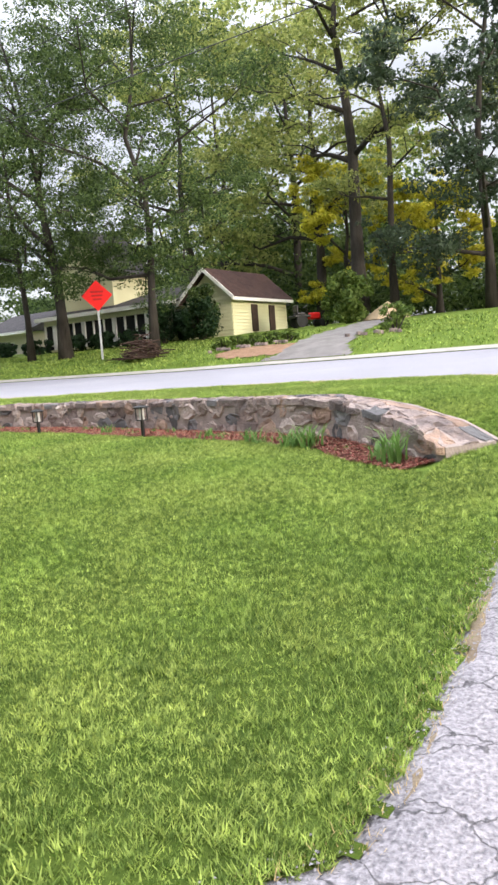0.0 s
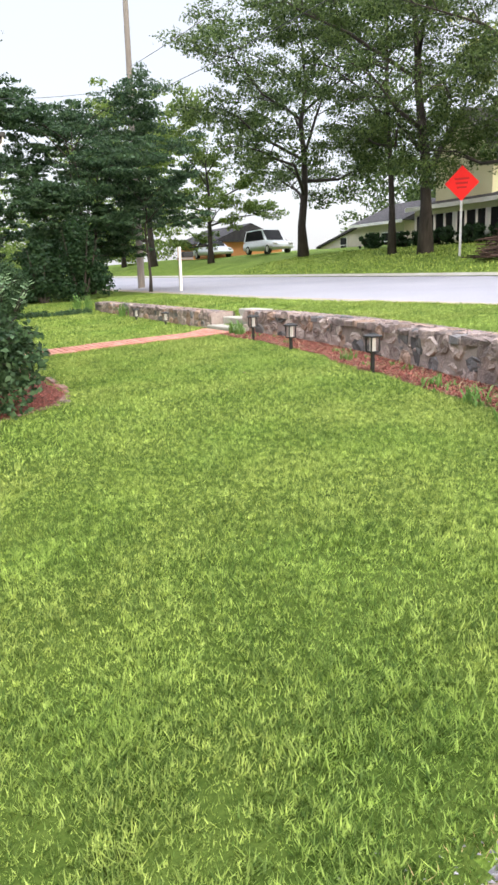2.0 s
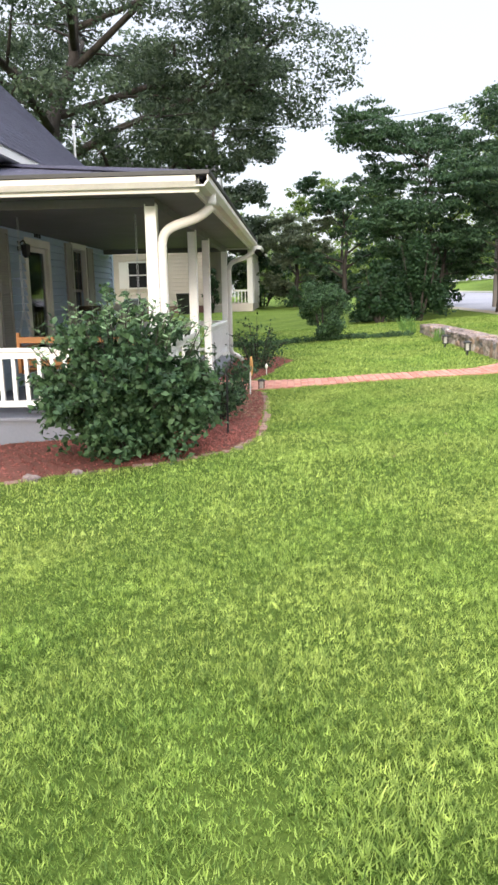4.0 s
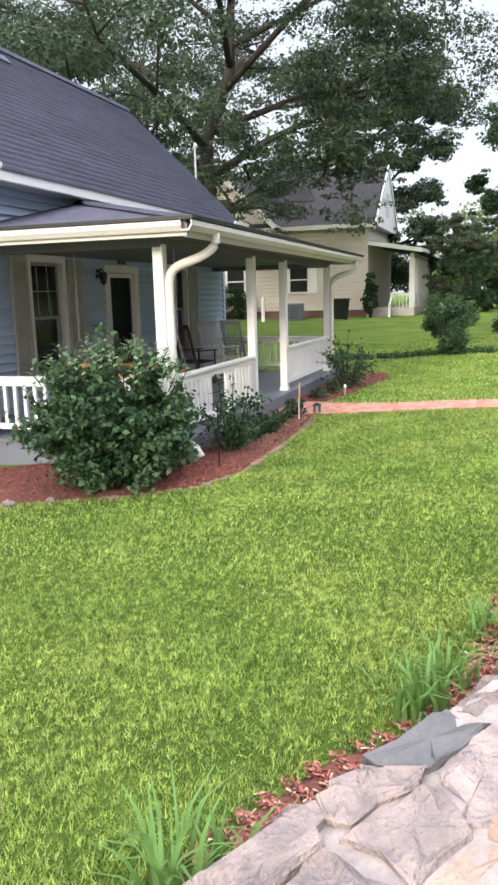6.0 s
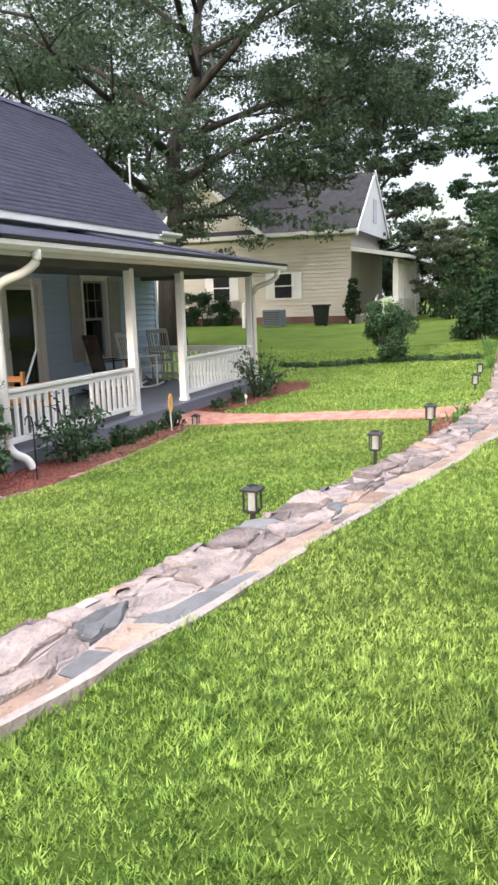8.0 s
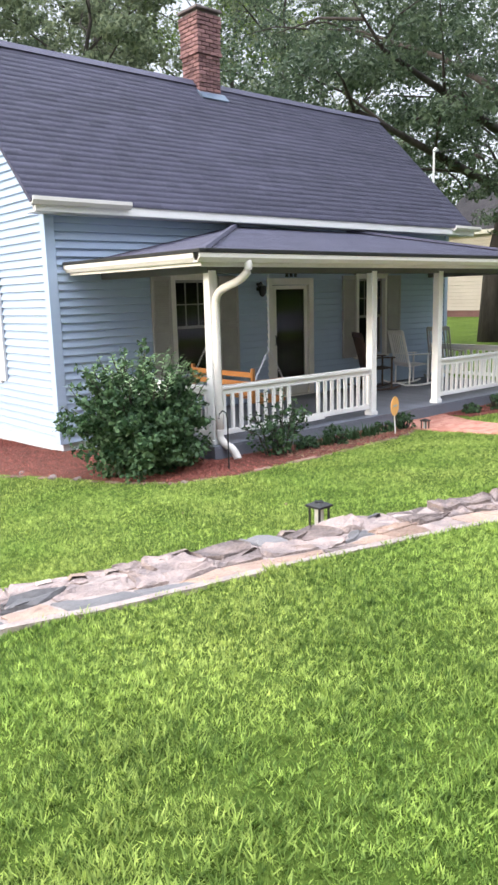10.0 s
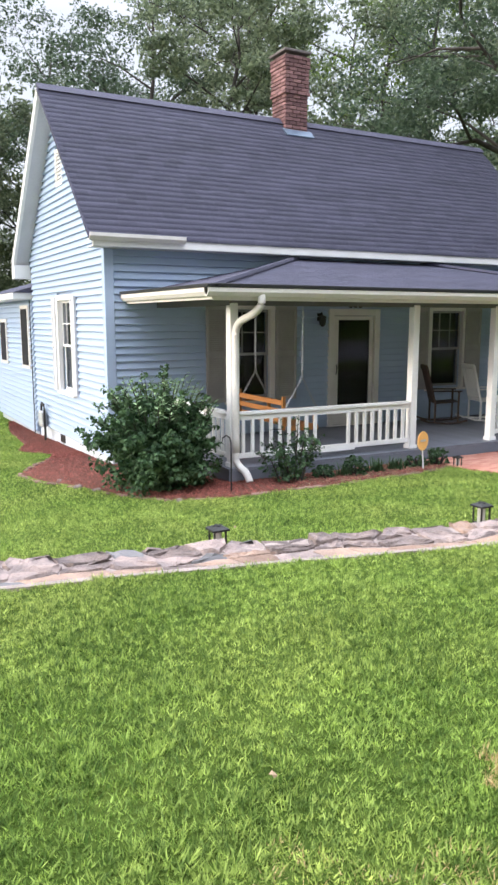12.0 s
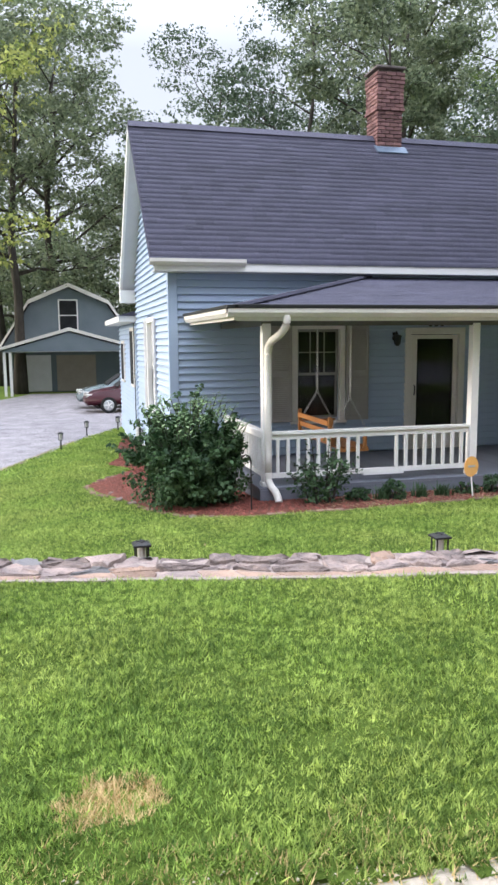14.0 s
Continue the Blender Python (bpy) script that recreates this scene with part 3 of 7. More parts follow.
part("fascia", box(RLX + 0.03, RRX - 0.03, 2.235, 2.265, EAVE - 0.17, EAVE - 0.03), "white", roof)
part("soffit", box(RLX + 0.03, RRX - 0.03, 2.27, WFY - 0.03, EAVE - 0.18, EAVE - 0.16), "soffit", roof)
part("eave_box_end", box(RLX - 0.03, WSX - 0.02, 7.7, 7.95, EAVE - 0.4, EAVE - 0.12), "white", roof)


def gutter(x0, x1, y, z):
    """A white half-box gutter with a rolled lip, along x."""
    bm = prism([(y + 0.1, z - 0.1), (y + 0.02, z - 0.1), (y - 0.02, z - 0.05), (y - 0.02, z), (y - 0.005, z), (y - 0.005, z - 0.045), (y + 0.03, z - 0.085), (y + 0.1, z - 0.085)], "x", x0, x1)
    return bm


part("gutter", gutter(RLX - 0.05, 0.3, 2.15, EAVE + 0.01), "cream", roof, "short cream gutter at the eave")
part("gutter", gutter(8.5, RRX + 0.1, 2.15, EAVE + 0.01), "cream", roof)

# chimney of single bricks
chim = thing("chimney", (4.01, 5.13, 5.72), "red brick chimney with corbelled top", "chimney")
cw, cd, ch = 0.27, 0.27, 1.62
part("chimney_core", box(-cw + 0.03, cw - 0.03, -cd + 0.03, cd - 0.03, -0.2, ch - 0.02), "mortar", chim)
bw, bh = 0.2, 0.062
brick_me = {}


def brick_data(w, d):
    key = (round(w, 3), round(d, 3))
    if key not in brick_me:
        bm = box(-w / 2, w / 2, -d / 2, d / 2, 0, bh, 0.005)
        me = bpy.data.meshes.new("brick")
        bm.to_mesh(me), bm.free()
        me.materials.append(M["brick"])
        brick_me[key] = me
    return brick_me[key]


rows = int(ch / 0.074)
for r in range(rows):
    grow = 0.035 if r >= rows - 3 else (0.02 if r >= rows - 9 else 0.0)
    if r in (rows - 10,):
        grow = 0.035
    W, D = cw + grow, cd + grow
    for side in range(4):
        half, other = (W, D) if side % 2 == 0 else (D, W)
        n = 3
        step = 2 * half / n
        off = step / 2 if r % 2 else 0
        for i in range(-1, n + 1):
            a, b = max(-half, -half + i * step + off), min(half, -half + (i + 1) * step + off)
            if b - a < 0.03:
                continue
            mid = (a + b) / 2
            m = Matrix.Rotation(side * math.pi / 2, 4, "Z") @ Matrix.Translation((mid, -other + 0.045 + random.uniform(-0.004, 0.004), r * 0.074))
            link("brick", brick_data(b - a - 0.012, 0.09), "brick", chim, m=m)
part("chimney_cap", box(-cw - 0.05, cw + 0.05, -cd - 0.05, cd + 0.05, ch - 0.01, ch + 0.04, 0.01), "mortar", chim)
part("flashing", prism([(-cd - 0.05, -0.03 - 0.04), (-cd - 0.18, -0.2), (-cd - 0.17, -0.22), (cd, 0.16), (cd, 0.2)], "x", -cw - 0.06, cw + 0.06), "flash", chim, "bluish metal flashing", m=pose(0, 0, 0.17))


for sx_ in (-1, 1):
    part("step_flashing", prism([(-cd - 0.05, -0.28), (-cd - 0.05, -0.1), (cd, 0.44), (cd, 0.26)], "x", sx_ * (cw + 0.008), sx_ * (cw + 0.03)), "dark", chim, "dark stepped side flashing")

# windows and door
def window(name, w, h, m, rows=2, cols=2, shutters=(), label="", trim="cream", shut="shutter"):
    """Outer face at y = 0, facing -y, from x = 0 to w and z = 0 to h."""
    win = thing(name, label=label, kind="structure")
    win.parent, win.matrix_basis = house, m
    t = 0.1
    for x0, x1 in ((-t, 0), (w, w + t)):
        part("window_frame", box(x0, x1, -0.05, 0.06, -0.04, h + t, 0.004), trim, win)
    part("window_frame", box(0, w, -0.05, 0.06, h, h + t, 0.004), trim, win)
    part("window_sill", box(-t - 0.03, w + t + 0.03, -0.07, 0.06, -0.085, -0.04, 0.006), trim, win)
    for z0, z1, y in ((0, h / 2 + 0.02, 0.075), (h / 2 - 0.02, h, 0.04)):
        bm = bmesh.new()
        s = 0.045
        box(0, s, y, y + 0.03, z0, z1, bm=bm), box(w - s, w, y, y + 0.03, z0, z1, bm=bm)
        box(s, w - s, y, y + 0.03, z0, z0 + s, bm=bm), box(s, w - s, y, y + 0.03, z1 - s, z1, bm=bm)
        if z0 > 0.1:
            for c in range(1, cols + 1):
                x = w * c / (cols + 1)
                box(x - 0.009, x + 0.009, y + 0.004, y + 0.024, z0 + s, z1 - s, bm=bm)
            box(s, w - s, y + 0.006, y + 0.022, (z0 + z1) / 2 - 0.009, (z0 + z1) / 2 + 0.009, bm=bm)
        part("sash", bm, "sash" if trim == "cream" else trim, win)
        p = part("pane", box(s, w - s, y + 0.012, y + 0.017, z0 + s, z1 - s), "glass", win)
        p.visible_shadow = False
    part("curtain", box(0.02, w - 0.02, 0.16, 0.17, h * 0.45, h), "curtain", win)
    for x0, x1 in shutters:
        s = part("shutter", box(x0, x1, -0.06, -0.035, -0.04, h + 0.06), shut, win, "louvred shutter")
        bm = bmesh.new()
        for a, b in ((x0, x0 + 0.045), (x1 - 0.045, x1)):
            box(a, b, -0.075, -0.059, -0.04, h + 0.06, bm=bm)
        for z in (-0.04, h * 0.5 - 0.03, h):
            box(x0 + 0.045, x1 - 0.045, -0.075, -0.059, z, z + 0.06, bm=bm)
        part("shutter_frame", bm, shut, s)
        bm = bmesh.new()
        z = 0.03
        while z < h - 0.02:
            if abs(z - h * 0.5) > 0.05:
                prism([(-0.059, z), (-0.071, z - 0.006), (-0.071, z), (-0.059, z + 0.022)], "x", x0 + 0.045, x1 - 0.045, bm=bm)
            z += 0.035
        tagged(part("louvre_panel", bm, shut, s), kind="stuff")
    return win


window("window_1", WIN1[1] - WIN1[0], WIN1[3] - WIN1[2], Matrix.Translation((WIN1[0], WFY, WIN1[2])), shutters=((-0.48, -0.11), (0.88, 1.3)), label="double-hung porch window with taupe louvred shutters")
window("window_2", WIN2[1] - WIN2[0], WIN2[3] - WIN2[2], Matrix.Translation((WIN2[0], WFY, WIN2[2])), shutters=((-0.5, -0.11), (0.88, 1.3)), label="double-hung porch window with taupe louvred shutters")
window("window_3", SIDE1[1] - SIDE1[0], SIDE1[3] - SIDE1[2], Matrix.Translation((WSX, SIDE1[1], SIDE1[2])) @ Matrix.Rotation(radians(-90), 4, "Z"), shutters=((-0.36, -0.11), (1.01, 1.26)), label="double-hung side window with pale shutters", trim="white", shut="soffit")

dw = DOOR[1] - DOOR[0]
door = thing("door_1", (DOOR[0], WFY, 0), "dark glass storm door in cream frame", "door", kind="structure")
for x0, x1 in ((-0.12, 0), (dw, dw + 0.12)):
    part("door_frame", box(x0, x1, -0.05, 0.1, 0.0, 2.18, 0.004), "cream", door)
part("door_frame", box(0, dw, -0.05, 0.1, 2.06, 2.18, 0.004), "cream", door)
part("threshold", box(-0.03, dw + 0.03, -0.06, 0.12, 0.0, 0.03), "cream", door)
bm = bmesh.new()
box(0.01, 0.13, 0.0, 0.035, 0.03, 2.05, bm=bm), box(dw - 0.09, dw - 0.01, 0.0, 0.035, 0.03, 2.05, bm=bm)
box(0.13, dw - 0.09, 0.0, 0.035, 0.03, 0.32, bm=bm), box(0.13, dw - 0.09, 0.0, 0.035, 1.98, 2.05, bm=bm)
part("storm_frame", bm, "cream", door)
p = part("pane", box(0.13, dw - 0.09, 0.012, 0.018, 0.32, 1.98), "glass", door)
p.visible_shadow = False
# inner door near-black as well, its dimness in the colour
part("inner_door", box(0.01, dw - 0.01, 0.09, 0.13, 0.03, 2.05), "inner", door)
part("door_handle", tube([(0.07, -0.03, 0.98), (0.07, -0.05, 1.02), (0.07, -0.05, 1.12), (0.07, -0.03, 1.16)], 0.012), "dark", door)
# house number as plain bars
for i in range(3):
    part("number_bar", box(0.33 + i * 0.11, 0.39 + i * 0.11, -0.06, -0.045, 2.2, 2.28), "dark", door)
sc = thing("porch_light", (3.1, WFY, 2.02), "black lantern wall light beside the door", "wall light")
part("backplate", box(-0.05, 0.05, -0.045, -0.02, -0.06, 0.08, 0.006), "dark", sc)
part("arm", tube([(0, -0.04, 0.05), (0, -0.1, 0.09), (0, -0.13, 0.04)], 0.012), "dark", sc)
part("lantern", tube([(0, -0.13, 0.04), (0, -0.13, 0.02), (0, -0.13, -0.12), (0, -0.13, -0.16)], [0.03, 0.075, 0.055, 0.02], 6), "dark", sc)

# gable vent, meter, addition
vent = thing("gable_vent", label="white louvred vent in the gable", category="vent")
vent.matrix_world = Matrix.Translation((WSX, 5.32, 4.38)) @ Matrix.Rotation(radians(-90), 4, "Z")
bm = bmesh.new()
box(0, 0.05, -0.03, 0.02, 0, 0.64, bm=bm), box(0.41, 0.46, -0.03, 0.02, 0, 0.64, bm=bm), box(0.05, 0.41, -0.03, 0.02, 0, 0.05, bm=bm), box(0.05, 0.41, -0.03, 0.02, 0.59, 0.64, bm=bm)
part("vent_frame", bm, "white", vent)
for i in range(8):
    z = 0.06 + i * 0.066
    part("slat", prism([(0.01, z + 0.05), (-0.024, z), (-0.024, z + 0.012), (0.01, z + 0.062)], "x", 0.05, 0.41), "white", vent)
meter = thing("gas_meter", (WSX - 0.03, 6.75, -0.55), "grey gas meter with looped pipe by the foundation", "gas meter")
part("meter_body", box(-0.16, -0.02, -0.14, 0.12, 0.32, 0.66, 0.03), "steel", meter)
part("pipe", tube([(-0.1, -0.22, -0.05), (-0.1, -0.22, 0.7), (-0.1, -0.16, 0.8), (-0.1, 0.0, 0.82), (-0.1, 0.05, 0.7), (-0.1, 0.05, 0.6)], 0.025, 8), "dark", meter)

add = thing("house_addition", (0, 0, 0), "low blue clapboard rear addition with white eaves", "addition")
aw = part("wall", box(WSX + 0.012, 4.0, HBY + 0.02, 12.0, -0.5, 2.42), "sidingA", add)
z = -0.45
while z < 2.3:
    part("clapboard", board(12.0 - HBY - 0.05), "sidingA", aw, m=Matrix.Translation((WSX - 0.02, 12.0, z)) @ Matrix.Rotation(radians(-90), 4, "Z"))
    z += COURSE
part("foundation", box(WSX + 0.02, 3.9, HBY + 0.02, 11.95, -0.9, -0.5), "found", add)
part("eave", box(WSX - 0.42, 4.2, HBY + 0.1, 12.3, 2.42, 2.56, 0.01), "white", add)
part("roof", prism([(-1.3, 2.56), (4.25, 2.56), (4.2, 3.05), (0.4, 3.05)], "y", HBY + 0.05, 12.3), "shingle", add)
for y0, zz, hh in ((8.0, 0.9, 1.4), (10.5, 0.9, 1.1)):
    wn_ = part("window_frame", box(WSX - 0.08, WSX - 0.02, y0 - 0.08, y0 + 0.72, zz, zz + hh, 0.004), "cream", add)
    part("pane", box(WSX - 0.095, WSX - 0.081, y0 + 0.02, y0 + 0.6, zz + 0.08, zz + hh - 0.08), "inner", wn_)
part("drain_pipe", tube([(WSX - 0.085, HBY + 0.05, -0.5), (WSX - 0.085, HBY + 0.05, 2.4)], 0.012, 6), "dark", add)

# ---- porch ----
porch = thing("porch", (0, 0, 0), "white railed front porch with hipped shingle roof", "porch")
PX0, PX1, PY0 = -0.14, 8.3, -0.16
part("porch_frame", box(PX0 + 0.04, PX1 - 0.04, PY0 + 0.05, WFY - 0.03, -0.6, -0.035), "porchfloor", porch)
fx = PX0
while fx < PX1 - 0.01:
    part("floor_board", box(fx, min(fx + 0.118, PX1), PY0, WFY - 0.03, -0.03, 0.0), "porchfloor", porch)
    fx += 0.12
part("skirt_board", box(PX0 + 0.01, PX1 - 0.01, PY0 + 0.005, PY0 + 0.045, -0.2, -0.034), "porchfloor", porch)
for x in (0.0, 3.13, 4.84, 8.15):
    part("post", box(x - 0.06, x + 0.06, -0.06, 0.06, 0.0, 2.2, 0.006), "white", porch)
    part("post_base", box(x - 0.075, x + 0.075, -0.075, 0.075, 0.0, 0.06, 0.006), "white", porch)


def bend(points, n=5):
    """A smooth line through points."""
    p = [Vector(q) for q in points]
    out = []
    for i in range(len(p) - 1):
        a, b, c, d = p[max(i - 1, 0)], p[i], p[i + 1], p[min(i + 2, len(p) - 1)]
        for k in range(n):
            u = k / n
            out.append(0.5 * (2 * b + (c - a) * u + (2 * a - 5 * b + 4 * c - d) * u * u + (3 * b - a - 3 * c + d) * u ** 3))
    return out + [p[-1]]


def railing(x0, y0, x1, y1, skip=()):
    rail = thing("railing", (x0, y0, 0), "white wooden porch railing with square balusters", "railing", "porch railings")
    d = math.hypot(x1 - x0, y1 - y0)
    rail.matrix_world = pose(x0, y0, 0, 0, 0, math.degrees(math.atan2(y1 - y0, x1 - x0)))
    part("top_rail", box(0, d, -0.05, 0.05, 0.70, 0.745, 0.006), "white", rail)
    part("sub_rail", box(0, d, -0.02, 0.02, 0.63, 0.70), "white", rail)
    part("bottom_rail", box(0, d, -0.022, 0.022, 0.1, 0.17, 0.004), "white", rail)
    n = int(d / 0.145)
    for i in range(n):
        x = (i + 0.7) * d / (n + 0.4)
        if any(a < x < b for a, b in skip):
            continue
        part("baluster", box(x - 0.02, x + 0.02, -0.02, 0.02, 0.17, 0.63), "white", rail)
    return rail


r = railing(0.06, 0, 3.07, 0, ((1.42, 1.86),))
part("patch_board", box(1.36, 1.98, -0.03, 0.03, 0.075, 0.115), "white", r)
railing(4.9, 0, 8.09, 0)
railing(0, 0.06, 0, WFY - 0.05)
railing(8.15, 0.06, 8.15, WFY - 0.05)
# roof of the porch
EX0, EX1, EY, EZ, TZ = -0.537, 8.56, -0.566, 2.37, 3.04
run = WFY - EY
bm = bmesh.new()
v = [bm.verts.new(p) for p in ((EX0, WFY - 0.03, EZ), (EX0, EY, EZ), (EX1, EY, EZ), (EX1, WFY - 0.03, EZ), (EX0 + run, WFY - 0.03, TZ), (EX1 - run, WFY - 0.03, TZ))]
for q in ((0, 1, 4), (1, 2, 5, 4), (2, 3, 5), (0, 4, 5, 3), (0, 3, 2, 1)):
    bm.faces.new([v[i] for i in q])
proof = part("porch_roof", bm, "shingle", porch)
ps = math.hypot(run, TZ - EZ)
pa = math.atan2(TZ - EZ, run)
nrow = int(ps / 0.14) + 1
shingles(proof, (0, EY - 0.02, EZ), (1, 0, 0), (0, math.cos(pa), math.sin(pa)), nrow, lambda d: (EX0 - 0.02 + d * math.cos(pa), EX1 + 0.02 - d * math.cos(pa)))
shingles(proof, (EX0 - 0.02, WFY - 0.03, EZ), (0, -1, 0), (math.cos(pa), 0, math.sin(pa)), nrow, lambda d: (0, run - d * math.cos(pa)))
shingles(proof, (EX1 + 0.02, EY, EZ), (0, 1, 0), (-math.cos(pa), 0, math.sin(pa)), nrow, lambda d: (d * math.cos(pa), run - 0.03))
for s, e in (((EX0 - 0.02, EY - 0.02, EZ + 0.02), (EX0 + run, WFY - 0.04, TZ + 0.02)), ((EX1 + 0.02, EY - 0.02, EZ + 0.02), (EX1 - run, WFY - 0.04, TZ + 0.02))):
    part("hip_cap", tube([s, e], 0.045, 6), "shingle", proof)
part("porch_gutter", gutter(EX0 - 0.128, EX1 + 0.128, EY - 0.09, EZ + 0.0), "cream", proof, "cream gutter along the porch eave")
part("fascia", box(EX0, EX1, EY + 0.012, EY + 0.04, EZ - 0.15, EZ - 0.012), "cream", proof)
for x0, x1 in ((EX0 - 0.03, EX0 - 0.003), (EX1 + 0.003, EX1 + 0.03)):
    part("fascia", box(x0, x1, EY - 0.01, WFY - 0.03, EZ - 0.14, EZ + 0.0), "cream", proof)
# ceiling and beams wear the darkened grey that stands for shade
part("porch_soffit", box(EX0, EX1, EY + 0.045, WFY - 0.03, EZ - 0.11, EZ - 0.06), "porchceil", proof, "porch ceiling, its shade mixed into the grey paint")
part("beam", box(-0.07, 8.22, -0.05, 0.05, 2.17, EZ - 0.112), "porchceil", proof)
part("drip_edge", box(EX0 - 0.05, EX1 + 0.05, EY - 0.125, EY + 0.0, EZ + 0.006, EZ + 0.05, 0.004), "dark", proof)
for x0, x1 in ((EX0 - 0.145, EX0 + 0.0), (EX1 + 0.0, EX1 + 0.145)):
    part("drip_edge", box(x0, x1, EY - 0.125, WFY - 0.04, EZ + 0.004, EZ + 0.046, 0.004), "dark", proof)
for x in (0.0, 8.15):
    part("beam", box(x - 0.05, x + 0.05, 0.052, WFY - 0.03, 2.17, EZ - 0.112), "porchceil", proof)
for s_, x in ((1, EX0 - 0.03), (-1, EX1 + 0.03)):
    z = EZ
    part("porch_gutter", prism([(x - s_ * 0.0, z - 0.1), (x - s_ * 0.06, z - 0.1), (x - s_ * 0.1, z - 0.05), (x - s_ * 0.1, z), (x - s_ * 0.085, z), (x - s_ * 0.085, z - 0.045), (x - s_ * 0.055, z - 0.085), (x - s_ * 0.0, z - 0.085)], "y", EY + 0.012, WFY - 0.04), "cream", proof)
for x, sgn in ((0.0, 1), (8.15, 1)):
    ds = thing("downspout", (x, 0, 0), "cream downspout elbowed from gutter down the post", "downspout", "downspouts")
    g0 = gz(x, -0.3)
    part("pipe", tube(bend([(0.1, EY - 0.05, 2.29), (0.1, EY - 0.04, 2.17), (0.07, EY + 0.1, 2.06), (0.02, -0.2, 1.96), (0.0, -0.11, 1.84), (0.0, -0.1, 1.6), (0.0, -0.1, 0.16)]), 0.05, 12), "cream", ds, smooth=True)
    part("elbow", tube(bend([(0.0, -0.1, 0.2), (0.0, -0.11, 0.1), (0.02, -0.17, 0.02), (0.05, -0.29, -0.04), (0.07, -0.35, -0.13), (0.07, -0.37, g0 + 0.03)]), 0.05, 12), "cream", ds, smooth=True)

mast = thing("service_mast", (9.42, 3.4, 4.2), "thin steel electric service mast above the roof edge", "mast")
part("mast_pipe", tube([(0, 0, -0.5), (0, 0, 0.85)], 0.025, 8), "steel", mast)
part("weather_head", tube([(0, 0, 0.85), (0.05, 0, 0.92), (0.12, 0, 0.88)], 0.04, 8), "steel", mast)
part("bracket", box(-0.32, 0.02, -0.02, 0.02, -0.2, -0.16), "steel", mast)

# ---- retaining wall of fieldstone ----
def wall_line(x):
    """Front face point, inward normal (towards the road) and top height of the wall at x."""
    y = float(wall_y(x))
    dx = 0.05
    t = Vector((2 * dx, float(wall_y(x + dx) - wall_y(x - dx)))).normalized()
    n = Vector((t.y, -t.x))
    top = float(wall_top(x))
    return Vector((x, y)), n, top


def stone_mesh(w, h, d, rng, seg=8):
    """An irregular lump with a roughly polygonal face in the xz plane, bulging to -y."""
    bm = bmesh.new()
    ph = rng.random() * 6.28
    k = rng.integers(5, 8)
    rings = []
    for scale, depth in ((1.0, 0.0), (0.98, -d * 0.8), (0.9, -d), (0.5, -d * 1.02)):
        ring = []
        for i in range(seg):
            a = i * math.tau / seg + 0.39
            r = 1 / max(abs(math.cos(a)) ** 6 + abs(math.sin(a)) ** 6, 1e-3) ** (1 / 6)
            r *= 1 + 0.09 * math.sin(k * a + ph)
            ring.append(bm.verts.new((r * math.cos(a) * w / 2 * scale, depth + rng.normal(0, 0.009) * (depth < 0), r * math.sin(a) * h / 2 * scale)))
        rings.append(ring)
    for r, s in zip(rings, rings[1:]):
        for i in range(seg):
            bm.faces.new((r[i], r[(i + 1) % seg], s[(i + 1) % seg], s[i]))
    bm.faces.new(rings[-1])
    return bm


rng = np.random.default_rng(11)


